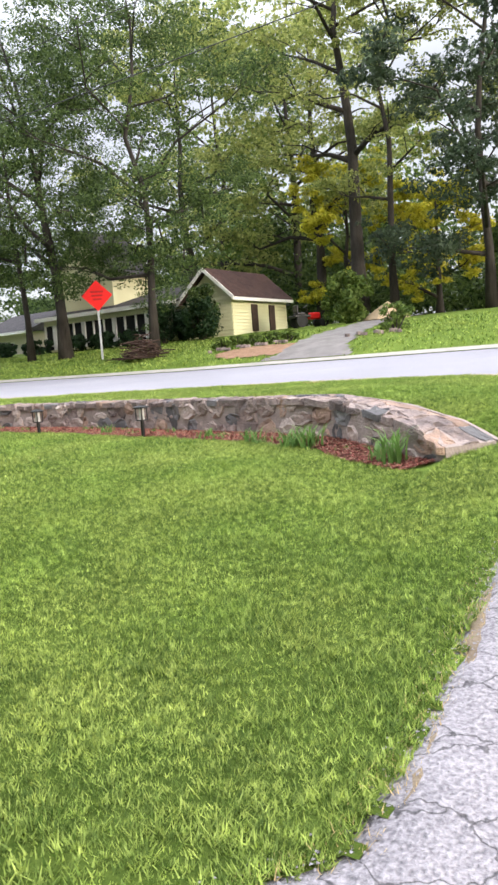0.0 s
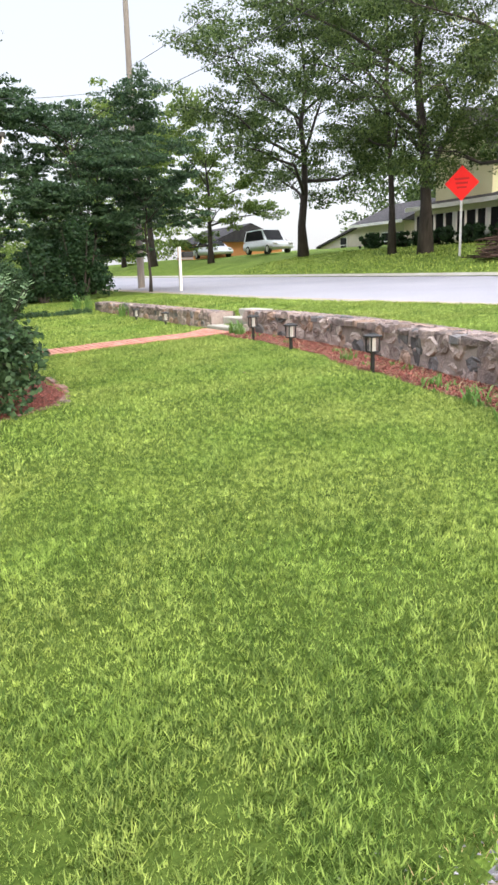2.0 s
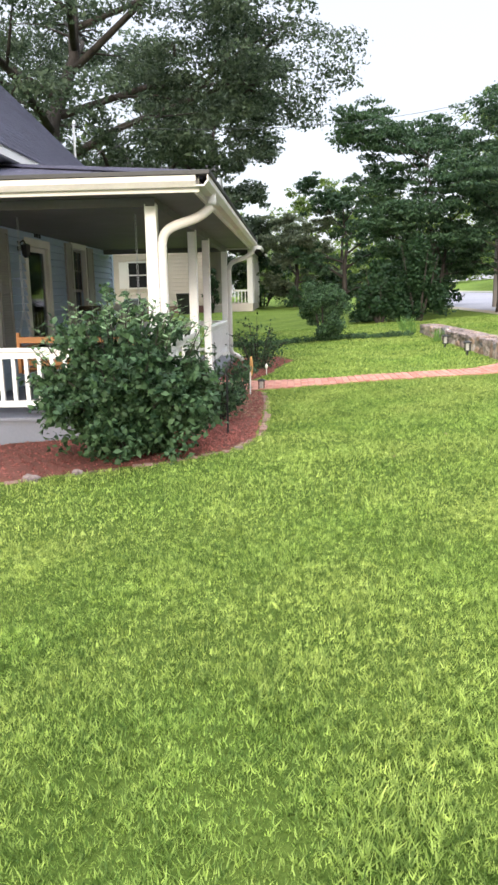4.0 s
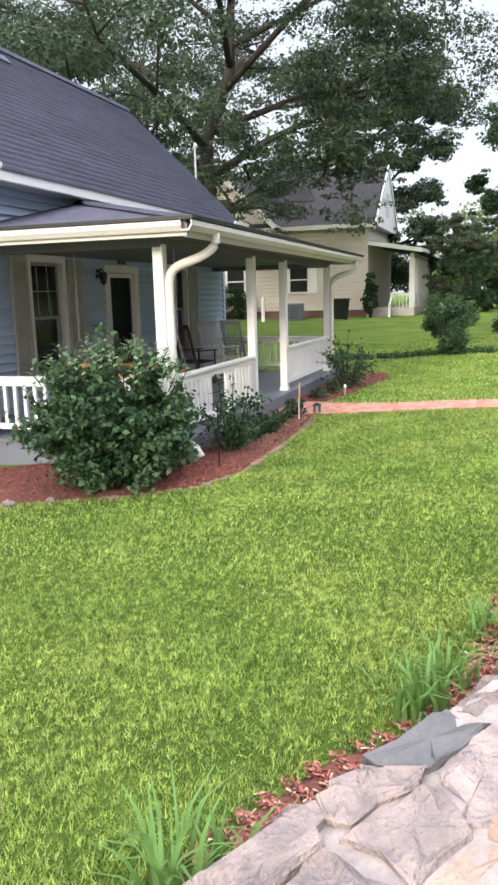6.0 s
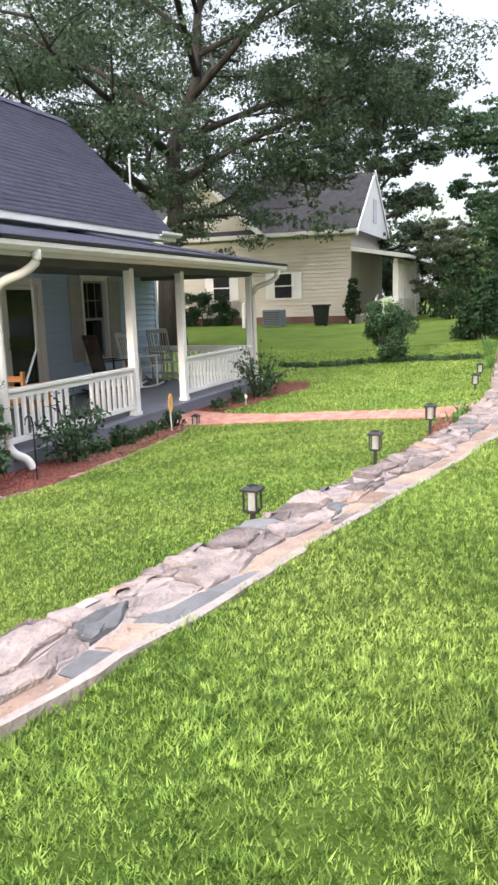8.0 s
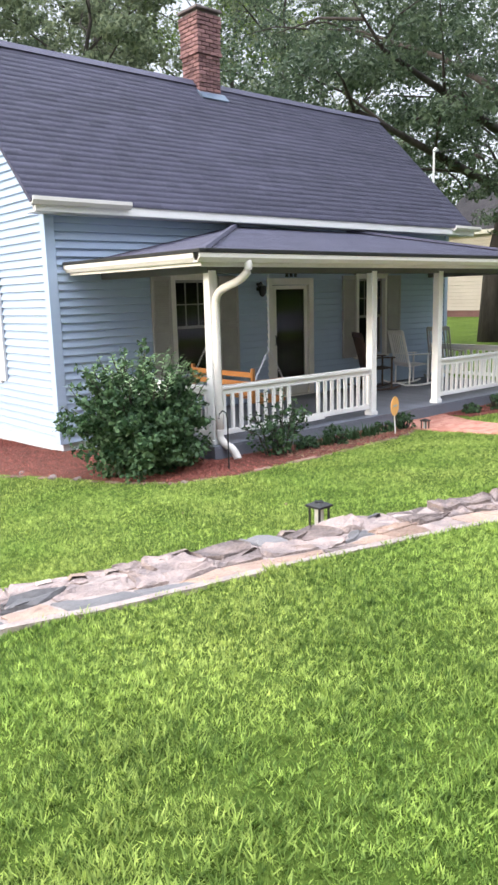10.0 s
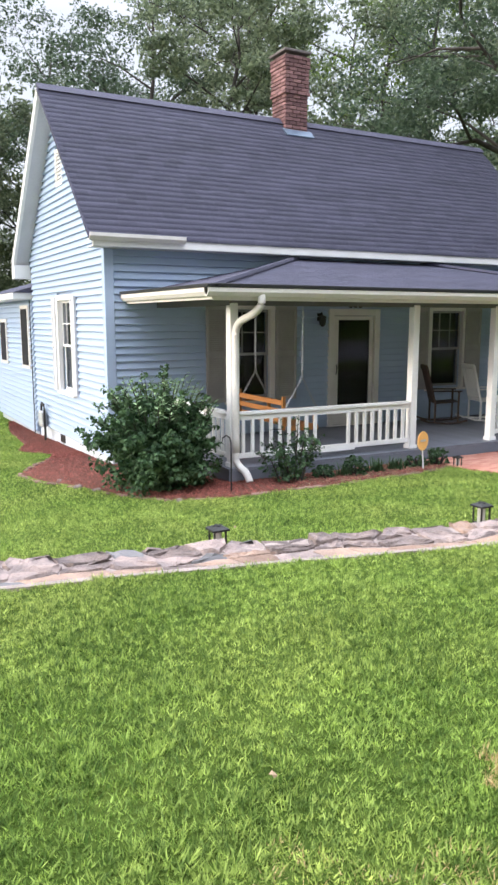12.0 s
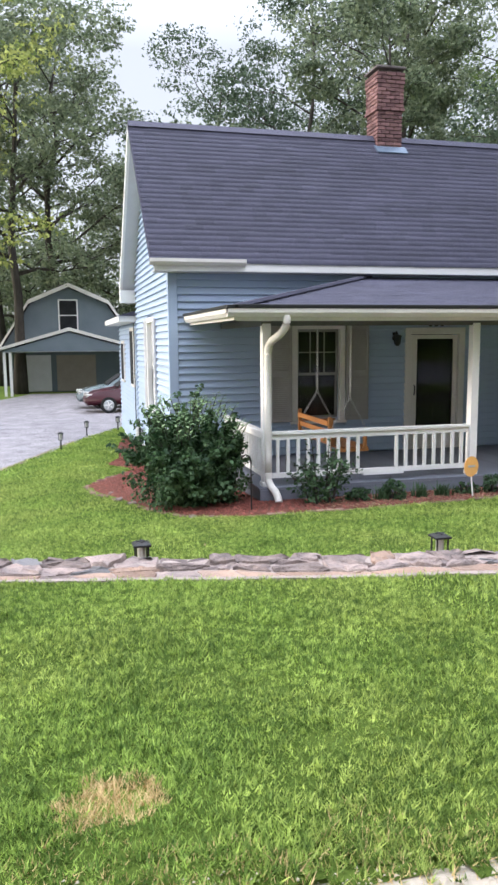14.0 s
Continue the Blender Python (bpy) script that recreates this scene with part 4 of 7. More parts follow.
def stone_wall(x0, x1, label):
    sw = thing("stone_wall", (0, 0, 0), label, "stone wall")
    xs_ = np.linspace(x0, x1, int((x1 - x0) / 0.25) + 2)
    bm = bmesh.new()
    prev = None
    for x in xs_:
        p, n, top = wall_line(x)
        q = p + n * WT
        a, b = p + n * 0.022, q - n * 0.005
        g = gz(p.x - n.x * 0.2, p.y - n.y * 0.2)
        ring = [bm.verts.new((a.x, a.y, g - 0.2)), bm.verts.new((a.x, a.y, top - 0.014)), bm.verts.new((b.x, b.y, top - 0.006)), bm.verts.new((b.x, b.y, g - 0.2))]
        if prev:
            for i in range(3):
                bm.faces.new((prev[i], prev[i + 1], ring[i + 1], ring[i]))
        else:
            bm.faces.new(ring)
        prev = ring
    bm.faces.new(prev[::-1])
    part("mortar_core", bm, "joint", sw)
    # face stones, in rough courses
    for row in range(3):
        x = x0 + 0.05
        while x < x1 - 0.08:
            p, n, top = wall_line(x)
            g = gz(p.x - n.x * 0.25, p.y - n.y * 0.25) - 0.03
            H = top - g
            if H < 0.1:
                x += 0.2
                continue
            nr = 1 if H < 0.2 or rng.random() < 0.1 else (2 if H < 0.36 or rng.random() < 0.7 else 3)
            if row >= nr:
                x += 0.25
                continue
            w = rng.uniform(0.13, 0.38)
            hh = H / nr * rng.uniform(0.92, 1.12)
            xm = x + w / 2
            p, n, top = wall_line(xm)
            yaw = math.degrees(math.atan2(-n.x, n.y))
            me = stone_mesh(w * 0.99, hh * 0.97, rng.uniform(0.05, 0.075), rng)
            zc = g + (row + 0.5 + rng.uniform(-0.1, 0.1)) * H / nr
            o = p + n * 0.07
            part("stone", me, rng.choice(["stone_face", "stone_face", "stone_warm", "stone", "stone_dark"]), sw,
                 m=pose(o.x, o.y, zc, rng.uniform(-6, 6), rng.uniform(-9, 9), yaw))
            x += w
    # top flags: a jittered net of joints, each cell a flat stone with a worn edge
    L_ = x1 - x0
    nx_ = int(L_ / 0.27)
    rows_ = [0.0, 0.2, 0.36, WT]
    J = {}
    for i in range(nx_ + 1):
        for k in range(4):
            s = x0 + L_ * i / nx_ + (rng.uniform(-0.09, 0.09) + (0.05 if k == 3 else 0) if 0 < i < nx_ else 0)
            o = rows_[k] + (rng.uniform(-0.065, 0.065) if k in (1, 2) else rng.uniform(-0.035, 0.02) if k == 0 else 0)
            J[i, k] = (s, o)

    def on_top(s, o, dz):
        p, n, top = wall_line(min(max(s, x0), x1))
        q = p + n * o
        return Vector((q.x, q.y, top + dz))

    for i in range(nx_):
        for k in range(3):
            c = [J[i, k], J[i + 1, k], J[i + 1, k + 1], J[i, k + 1]]
            # rounded outline from the four corners, shrunk by the joint
            cx, co = sum(p[0] for p in c) / 4, sum(p[1] for p in c) / 4
            ring = []
            for e in range(4):
                a, b = c[e], c[(e + 1) % 4]
                for f in (0.12, 0.5, 0.88):
                    ring.append((a[0] + (b[0] - a[0]) * f, a[1] + (b[1] - a[1]) * f))
            h = {0: rng.uniform(-0.014, 0.01) if rng.random() < 0.9 else 0.024, 1: rng.uniform(-0.004, 0.012), 2: rng.uniform(-0.003, 0.003)}[k]
            shift = rng.normal(0, 0.012 if k < 2 else 0.005, (12, 2))
            tilt = rng.normal(0, 0.012 if k < 2 else 0.006, 2)
            bm = bmesh.new()
            loops = []
            gap = 0.004
            for shrink, dz in ((0.0, -0.07), (0.0, h - 0.008), (0.008, h - 0.001), (0.045, h + 0.001)):
                lp = []
                for e_, (s, o) in enumerate(ring):
                    d = math.hypot(cx - s, co - o) or 1
                    g = min((gap + shrink) / d, 0.5)
                    j = shift[e_] + rng.normal(0, 0.003, 2)
                    s2, o2 = s + (cx - s) * g + j[0], o + (co - o) * g + j[1]
                    lp.append(bm.verts.new(on_top(s2, o2, dz + (tilt[0] * (s2 - cx) + tilt[1] * (o2 - co) * 2 + rng.normal(0, 0.009 if k < 2 else 0.003) if dz > -0.05 else 0))))
                loops.append(lp)
            for r_, s_ in zip(loops, loops[1:]):
                for e in range(12):
                    bm.faces.new((r_[e], r_[(e + 1) % 12], s_[(e + 1) % 12], s_[e]))
            mid = bm.verts.new(on_top(cx, co, h + (rng.uniform(-0.014, 0.012) if k < 2 else 0.001)))
            for e in range(12):
                bm.faces.new((loops[-1][e], loops[-1][(e + 1) % 12], mid))
            pick = rng.random()
            mt = ("stone_warm" if pick < 0.66 else "stone" if pick < 0.82 else "stone_dark") if k == 2 else ("stone" if pick < 0.88 else ("stone_warm" if pick < 0.965 else "stone_dark"))
            part("stone", bm, mt, sw)
    # pale mortar rim on the lawn side
    bm = bmesh.new()
    prev = None
    for x in np.linspace(x0, x1, int((x1 - x0) / 0.12) + 2):
        w = WT + 0.035 + rng.uniform(-0.012, 0.012)
        ring = [bm.verts.new(on_top(x, WT - 0.012, 0.004)), bm.verts.new(on_top(x, w, 0.002)), bm.verts.new(on_top(x, w, -0.09))]
        if prev:
            for e in range(2):
                bm.faces.new((prev[e], prev[e + 1], ring[e + 1], ring[e]))
        prev = ring
    part("mortar_rim", bm, "joint", sw, "pale mortar rim")
    return sw


stone_wall(-6.42, 3.45, "low mortared fieldstone retaining wall beside the lawn")
stone_wall(4.95, 12.8, "fieldstone retaining wall beyond the garden steps")
steps = thing("garden_steps", (4.2, -5.3, 0), "two concrete garden steps through the stone wall", "steps")
for i in range(3):
    part("step", box(-0.74, 0.74, 0.28 - i * 0.34 - 0.36, 0.28 - i * 0.34, -0.1, 0.12 + i * 0.14, 0.015), "concrete", steps)

# ---- trees and shrubs ----
def leaf_cloud(centres, radii, count, size, rng, flat=0.7, tri=False):
    """Leaves scattered in shells round many clump centres; each is a bent two-triangle blade."""
    centres, radii = np.asarray(centres, float), np.asarray(radii, float)
    pick = rng.choice(len(centres), count, p=radii**2 / (radii**2).sum())
    d = rng.normal(size=(count, 3))
    d /= np.linalg.norm(d, axis=1, keepdims=True)
    r = radii[pick] * rng.uniform(0.25, 1.0, count) ** 0.5 * (1 + 0.25 * rng.normal(size=count) * 0.6)
    P = centres[pick] + d * r[:, None] * (1, 1, flat)
    n = d * 0.6 + rng.normal(size=(count, 3)) * 0.6 + (0, 0, 0.5)
    n /= np.linalg.norm(n, axis=1, keepdims=True)
    a = np.cross(n, rng.normal(size=(count, 3)))
    a /= np.linalg.norm(a, axis=1, keepdims=True)
    b = np.cross(n, a)
    s = size * rng.uniform(0.55, 1.3, count)[:, None]
    droop = n * s * 0.18
    if tri:
        V = np.stack([P - a * s * 0.5 - droop, P + b * s * 0.45, P + a * s * 0.5 - b * s * 0.2], 1).reshape(-1, 3)
        return V, np.arange(count * 3).reshape(-1, 3)
    V = np.stack([P - a * s * 0.5 - droop, P + b * s * 0.3, P + a * s * 0.55 - droop, P - b * s * 0.3], 1).reshape(-1, 3)
    i = np.arange(count)[:, None] * 4
    F = np.concatenate([i + (0, 1, 3), i + (1, 2, 3)], 0)
    return V, F


def tree(name, x, y, height, trunk_r, crown_r, crown_low, leaf, leaves, leaf_size, seed, lean=(0, 0), label="", limbs=7, group="", z=None, forks=1, flat=0.42, spray=0.115, extra=(), gaps=0.12):
    """Trunk, limbs, branches and twigs; every twig ends in a flat spray of leaves, so that the crown stays lacy."""
    rg = np.random.default_rng(seed)
    t = thing(name, (x, y, gz(x, y) - 0.05 if z is None else z), label, "tree", group)
    bm = bmesh.new()
    cl, size = [], []
    n = 8
    for f in range(forks):
        a0 = f * math.tau / forks + rg.random()
        spread = 0.0 if forks == 1 else height * 0.12
        pts, rad = [], []
        for i in range(n):
            u = i / (n - 1)
            wob = rg.normal(0, 0.01, 2) * height * min(1, i / 3)
            pts.append(Vector((lean[0] * u * u + spread * u * math.cos(a0) + wob[0], lean[1] * u * u + spread * u * math.sin(a0) + wob[1], height * 0.9 * u)))
            rad.append(trunk_r * (1.4 if i == 0 else 1) * (1 - 0.88 * u) / (1 if forks == 1 else 1.3))
        tube(pts, rad, 9, bm)
        for k in range(limbs):
            u = crown_low * 0.85 + (0.97 - crown_low * 0.85) * ((k + rg.uniform(0.1, 0.9)) / limbs)
            i = min(int(u * (n - 1)), n - 2)
            fr = u * (n - 1) - i
            base = pts[i].lerp(pts[i + 1], fr)
            r0 = max((rad[i] * (1 - fr) + rad[i + 1] * fr) * 0.62, 0.02)
            a = k * 2.4 + rg.uniform(-0.6, 0.6)
            # widest a third up the crown, narrowing to the top
            v = (u - crown_low) / max(1 - crown_low, 0.1)
            wide = math.sqrt(max(0.12, 1 - ((v - 0.35) / 0.72) ** 2))
            reach = crown_r * wide * rg.uniform(0.72, 1.05)
            rise = reach * (rg.uniform(0.05, 0.45) + 0.5 * max(v, 0))
            out = Vector((math.cos(a), math.sin(a), 0))
            limb = [base, base + out * reach * 0.38 + Vector((0, 0, rise * 0.5)) + Vector(rg.normal(0, 0.05 * reach, 3)), base + out * reach * 0.72 + Vector((0, 0, rise * 0.85)) + Vector(rg.normal(0, 0.05 * reach, 3)), base + out * reach + Vector((0, 0, rise))]
            tube(limb, [r0, r0 * 0.7, r0 * 0.4, r0 * 0.12], 6, bm)
            for q in range(6):
                w = 0.22 + 0.155 * q
                seg = min(int(w * 3), 2)
                b0 = limb[seg].lerp(limb[seg + 1], w * 3 - seg)
                ang = a + (1 if q % 2 else -1) * rg.uniform(0.5, 1.3)
                ln = crown_r * rg.uniform(0.24, 0.42) * (1.15 - 0.4 * w)
                b1 = b0 + Vector((math.cos(ang) * ln, math.sin(ang) * ln, ln * rg.uniform(-0.15, 0.75)))
                mid = b0.lerp(b1, 0.5) + Vector((0, 0, ln * 0.08))
                tube([b0, mid, b1], [r0 * 0.34, r0 * 0.22, r0 * 0.07], 4, bm, False)
                for e in range(5):
                    if rg.random() < gaps:
                        continue
                    c = mid.lerp(b1, e / 4) + Vector(rg.normal(0, crown_r * 0.085, 3))
                    cl.append(c), size.append(crown_r * spray * rg.uniform(0.55, 1.25))
            for e in range(3):
                cl.append(limb[3] + Vector(rg.normal(0, crown_r * 0.08, 3))), size.append(crown_r * spray * rg.uniform(0.6, 1.1))
        for q in range(9):
            cl.append(pts[-1] + Vector(rg.normal(0, crown_r * 0.17, 3))), size.append(crown_r * spray * rg.uniform(0.7, 1.1))
    for ex, ey, ez, er in extra:
        c = Vector((ex, ey, ez))
        q0 = min(cl, key=lambda p: (Vector(p) - c).length)
        tube([q0, Vector(q0).lerp(c, 0.5) + Vector((0, 0, 0.3)), c], [0.07, 0.05, 0.015], 5, bm)
        for q in range(18):
            cl.append(c + Vector(rg.normal(0, er * 0.5, 3))), size.append(er * rg.uniform(0.22, 0.45))
    part("trunk", bm, "bark", t, smooth=True)
    V, F = leaf_cloud(cl, size, leaves, leaf_size, rg, flat, True)
    raw("crown", V, F, leaf, t)
    return t


def shrub(name, x, y, w, h, leaf, leaves, leaf_size, seed, label="", d=None, group="", cone=False, stems=6, belly=0.85):
    rg = np.random.default_rng(seed)
    s = thing(name, (x, y, gz(x, y) - 0.02), label, "shrub", group)
    d = d or w
    bm = bmesh.new()
    C, R = [], []
    for k in range(stems):
        a = k * math.tau / stems + rg.uniform(-0.3, 0.3)
        q = (math.cos(a) * w * 0.3, math.sin(a) * d * 0.3, h * rg.uniform(0.6, 0.9))
        tube([(q[0] * 0.15, q[1] * 0.15, 0), (q[0] * 0.6, q[1] * 0.6, q[2] * 0.5), q], [0.02 + 0.01 * h, 0.014 + 0.005 * h, 0.006], 5, bm)
    part("stem", bm, "bark", s)
    for k in range(46 if leaves < 12000 else 170):
        zz = rg.uniform(0.1, 0.93)
        lim = (1 - zz) ** 0.8 if cone else math.sqrt(max(0.05, 1 - (2 * zz - belly) ** 2 * 0.8))
        a, r = rg.random() * 6.28, math.sqrt(rg.random()) * lim * 0.82
        C.append((math.cos(a) * w / 2 * r, math.sin(a) * d / 2 * r, zz * h))
        R.append(min(w, h) * rg.uniform(0.09, 0.19) * (1 if leaves < 12000 else 0.6) * min(2.2, 1 + 0.25 * (d / w - 1) if d > w else 1))
    V, F = leaf_cloud(C, R, leaves, leaf_size, rg, 0.9)
    V[:, 2] = np.maximum(V[:, 2], 0.03)
    raw("foliage", V, F, leaf, s)
    return s


OAK = "tall leafy oak with grey-brown trunk"
# across the road
tree("oak_tree", 17.7, -20.5, 16, 0.27, 6.8, 0.3, "leafA", 62000, 0.125, 1, (2.0, 0.3), "large leaning oak with forked dark limbs", 12, extra=((-2.5, 1.0, 5.5, 1.5), (3.5, 0.5, 6.0, 1.6), (-1.0, 0.5, 6.5, 1.5), (1.5, 0.4, 5.3, 1.4), (4.6, -0.2, 5.2, 1.5), (6.5, 0.2, 5.2, 1.5)))
tree("oak_tree", 20.2, -20.6, 15, 0.16, 5.2, 0.35, "leafA", 42000, 0.125, 2, (0.8, 0.4), OAK, 9)
tree("oak_tree", 12.4, -20.6, 17, 0.18, 5.8, 0.2, "leafA", 66000, 0.125, 3, (0.2, 0), "leafy tree before the yellow house", 13, extra=((0.5, -0.4, 4.4, 1.5), (-1.8, 1.0, 3.9, 1.4), (2.2, -0.8, 4.8, 1.5), (-3.4, 0.5, 4.8, 1.5), (4.0, 0.3, 4.6, 1.5), (1.2, -2.6, 3.6, 1.3), (0.2, -2.8, 4.4, 1.2), (2.4, -2.4, 3.0, 1.2), (3.4, -1.0, 5.7, 1.6), (5.6, -1.2, 5.8, 1.5)))
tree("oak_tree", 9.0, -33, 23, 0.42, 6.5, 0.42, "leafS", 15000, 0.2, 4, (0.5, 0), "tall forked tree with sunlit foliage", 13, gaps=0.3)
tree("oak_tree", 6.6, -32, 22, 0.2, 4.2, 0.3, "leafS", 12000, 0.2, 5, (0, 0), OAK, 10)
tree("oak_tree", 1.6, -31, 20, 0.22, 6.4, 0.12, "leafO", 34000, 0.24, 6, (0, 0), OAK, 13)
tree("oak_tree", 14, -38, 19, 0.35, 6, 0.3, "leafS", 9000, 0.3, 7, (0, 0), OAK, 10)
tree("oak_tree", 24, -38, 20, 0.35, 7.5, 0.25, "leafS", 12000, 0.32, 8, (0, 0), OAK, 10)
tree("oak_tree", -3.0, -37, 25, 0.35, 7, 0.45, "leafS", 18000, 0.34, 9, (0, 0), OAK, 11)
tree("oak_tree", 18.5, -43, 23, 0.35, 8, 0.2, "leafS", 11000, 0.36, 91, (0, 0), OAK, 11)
tree("oak_tree", 27, -46, 24, 0.35, 8, 0.2, "leafB", 12000, 0.36, 94, (0, 0), OAK, 11)
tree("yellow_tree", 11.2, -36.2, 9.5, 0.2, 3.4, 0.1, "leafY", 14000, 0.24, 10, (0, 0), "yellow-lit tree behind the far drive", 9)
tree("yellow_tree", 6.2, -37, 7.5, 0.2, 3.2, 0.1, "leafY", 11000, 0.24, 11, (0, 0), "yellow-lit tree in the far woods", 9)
tree("oak_tree", 29.8, -21.5, 14, 0.26, 6.2, 0.22, "leafA", 48000, 0.175, 12, (0, 0), "roadside tree with light green leaves", 13, spray=0.135)
tree("oak_tree", 52, -20, 12, 0.3, 6, 0.2, "leafB", 12000, 0.3, 13, (0, 0), "roadside tree with light green leaves", 9)
tree("roadside_tree", 41, -20.5, 8.5, 0.2, 4.2, 0.15, "leafB", 18000, 0.2, 19, (0, 0), "light green tree down the road", 10)
tree("roadside_tree", 62, -20.5, 11, 0.2, 5.5, 0.1, "leafB", 10000, 0.3, 20, (0, 0), "light green tree down the road", 9)
tree("roadside_tree", 56, -5.5, 9, 0.2, 4.5, 0.1, "leafB", 9000, 0.28, 23, (0, 0), "light green tree down the road", 9)
# right of the garden
tree("shade_tree", 18.0, -8.3, 4.2, 0.06, 1.9, 0.4, "leafD", 11000, 0.13, 14, (0, 0), "dark green tree by the kerb", 9, flat=0.25)
tree("dogwood_tree", 19.2, -6.5, 6.3, 0.1, 3.3, 0.24, "leafD", 62000, 0.13, 15, (0, 0), "multi-stemmed dogwood beside the wall", 9, forks=3, flat=0.22, spray=0.13)
tree("shade_tree", 33, -1.6, 4.4, 0.16, 2.3, 0.1, "leafH", 15000, 0.17, 16, (0, 0), "rounded light green tree", 10)
tree("shade_tree", 31, -4, 5.4, 0.16, 2.7, 0.15, "leafD", 12000, 0.2, 17, (0, 0), "dark green garden tree", 9)
shrub("evergreen_shrub", 16.6, -4.2, 2.0, 1.9, "leafC", 9000, 0.13, 21, "dense dark conical evergreen shrub", cone=True)
shrub("evergreen_shrub", 16.4, -5.4, 2.3, 2.6, "leafC", 9000, 0.13, 22, "dense dark conical evergreen shrub", cone=True)
shrub("round_shrub", 12.0, -2.25, 1.35, 1.55, "shrub", 11000, 0.07, 23, "clipped round green shrub on the lawn", belly=1.05)
rgc = np.random.default_rng(77)
cy = np.linspace(0.6, -4.5, 70) + rgc.normal(0, 0.05, 70)
cx = 12.0 + 0.12 * np.sin(cy * 2) + rgc.normal(0, 0.06, 70)
V, F = leaf_cloud(np.stack([cx, cy, ground_z(cx, cy) + 0.07], 1), rgc.uniform(0.08, 0.16, 70), 6000, 0.06, rgc, 0.7, True)
tagged(raw("ground_cover", V, F, "shrub", kind="stuff"), "low dark ground cover row between the lawns", "ground cover")
shrub("evergreen_shrub", 28, -7.5, 5, 3.0, "leafC", 6000, 0.2, 24, "broad dark hedge shrub")
tree("big_oak_tree", 17.6, 6.6, 18, 0.4, 9.8, 0.3, "leafO", 150000, 0.16, 18, (3.4, -1.4), "huge spreading oak behind the cottage", 20, spray=0.095, extra=((2.5, -4.5, 6.2, 1.5), (2.0, -4.6, 4.8, 1.2), (-3.5, -6.5, 9.5, 2.0), (3.0, -6.0, 8.0, 1.8), (1.3, -4.0, 9.4, 1.8), (1.3, -6.5, 9.4, 1.8), (1.3, -5.2, 8.0, 1.5), (1.3, -4.4, 6.8, 1.1), (-2.2, 0.7, 6.5, 1.3), (-2.2, -1.0, 5.0, 1.1), (-2.2, -2.2, 5.4, 1.1), (-2.2, -3.2, 6.8, 1.3), (-2.2, -0.2, 7.6, 1.3), (-2.2, -1.6, 3.8, 0.7)))
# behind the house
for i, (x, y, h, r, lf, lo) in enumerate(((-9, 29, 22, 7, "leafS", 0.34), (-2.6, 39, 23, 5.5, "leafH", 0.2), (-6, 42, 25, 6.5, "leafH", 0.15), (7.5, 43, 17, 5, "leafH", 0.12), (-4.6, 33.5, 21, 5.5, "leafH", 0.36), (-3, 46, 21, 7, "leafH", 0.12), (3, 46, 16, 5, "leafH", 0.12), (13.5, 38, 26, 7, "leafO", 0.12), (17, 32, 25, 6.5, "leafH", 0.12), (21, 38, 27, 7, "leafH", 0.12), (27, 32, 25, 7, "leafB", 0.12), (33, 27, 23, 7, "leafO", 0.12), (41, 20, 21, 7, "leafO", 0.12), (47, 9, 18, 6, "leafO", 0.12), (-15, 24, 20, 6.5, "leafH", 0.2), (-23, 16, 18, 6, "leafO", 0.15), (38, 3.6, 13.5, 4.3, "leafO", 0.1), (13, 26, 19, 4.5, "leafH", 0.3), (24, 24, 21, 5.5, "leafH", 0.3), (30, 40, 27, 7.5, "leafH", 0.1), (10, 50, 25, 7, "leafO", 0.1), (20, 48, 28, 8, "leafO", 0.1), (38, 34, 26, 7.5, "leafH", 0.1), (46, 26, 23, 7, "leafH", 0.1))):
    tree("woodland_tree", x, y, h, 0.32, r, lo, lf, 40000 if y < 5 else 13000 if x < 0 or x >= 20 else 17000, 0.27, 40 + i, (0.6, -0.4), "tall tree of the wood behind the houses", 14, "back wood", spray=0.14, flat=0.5)
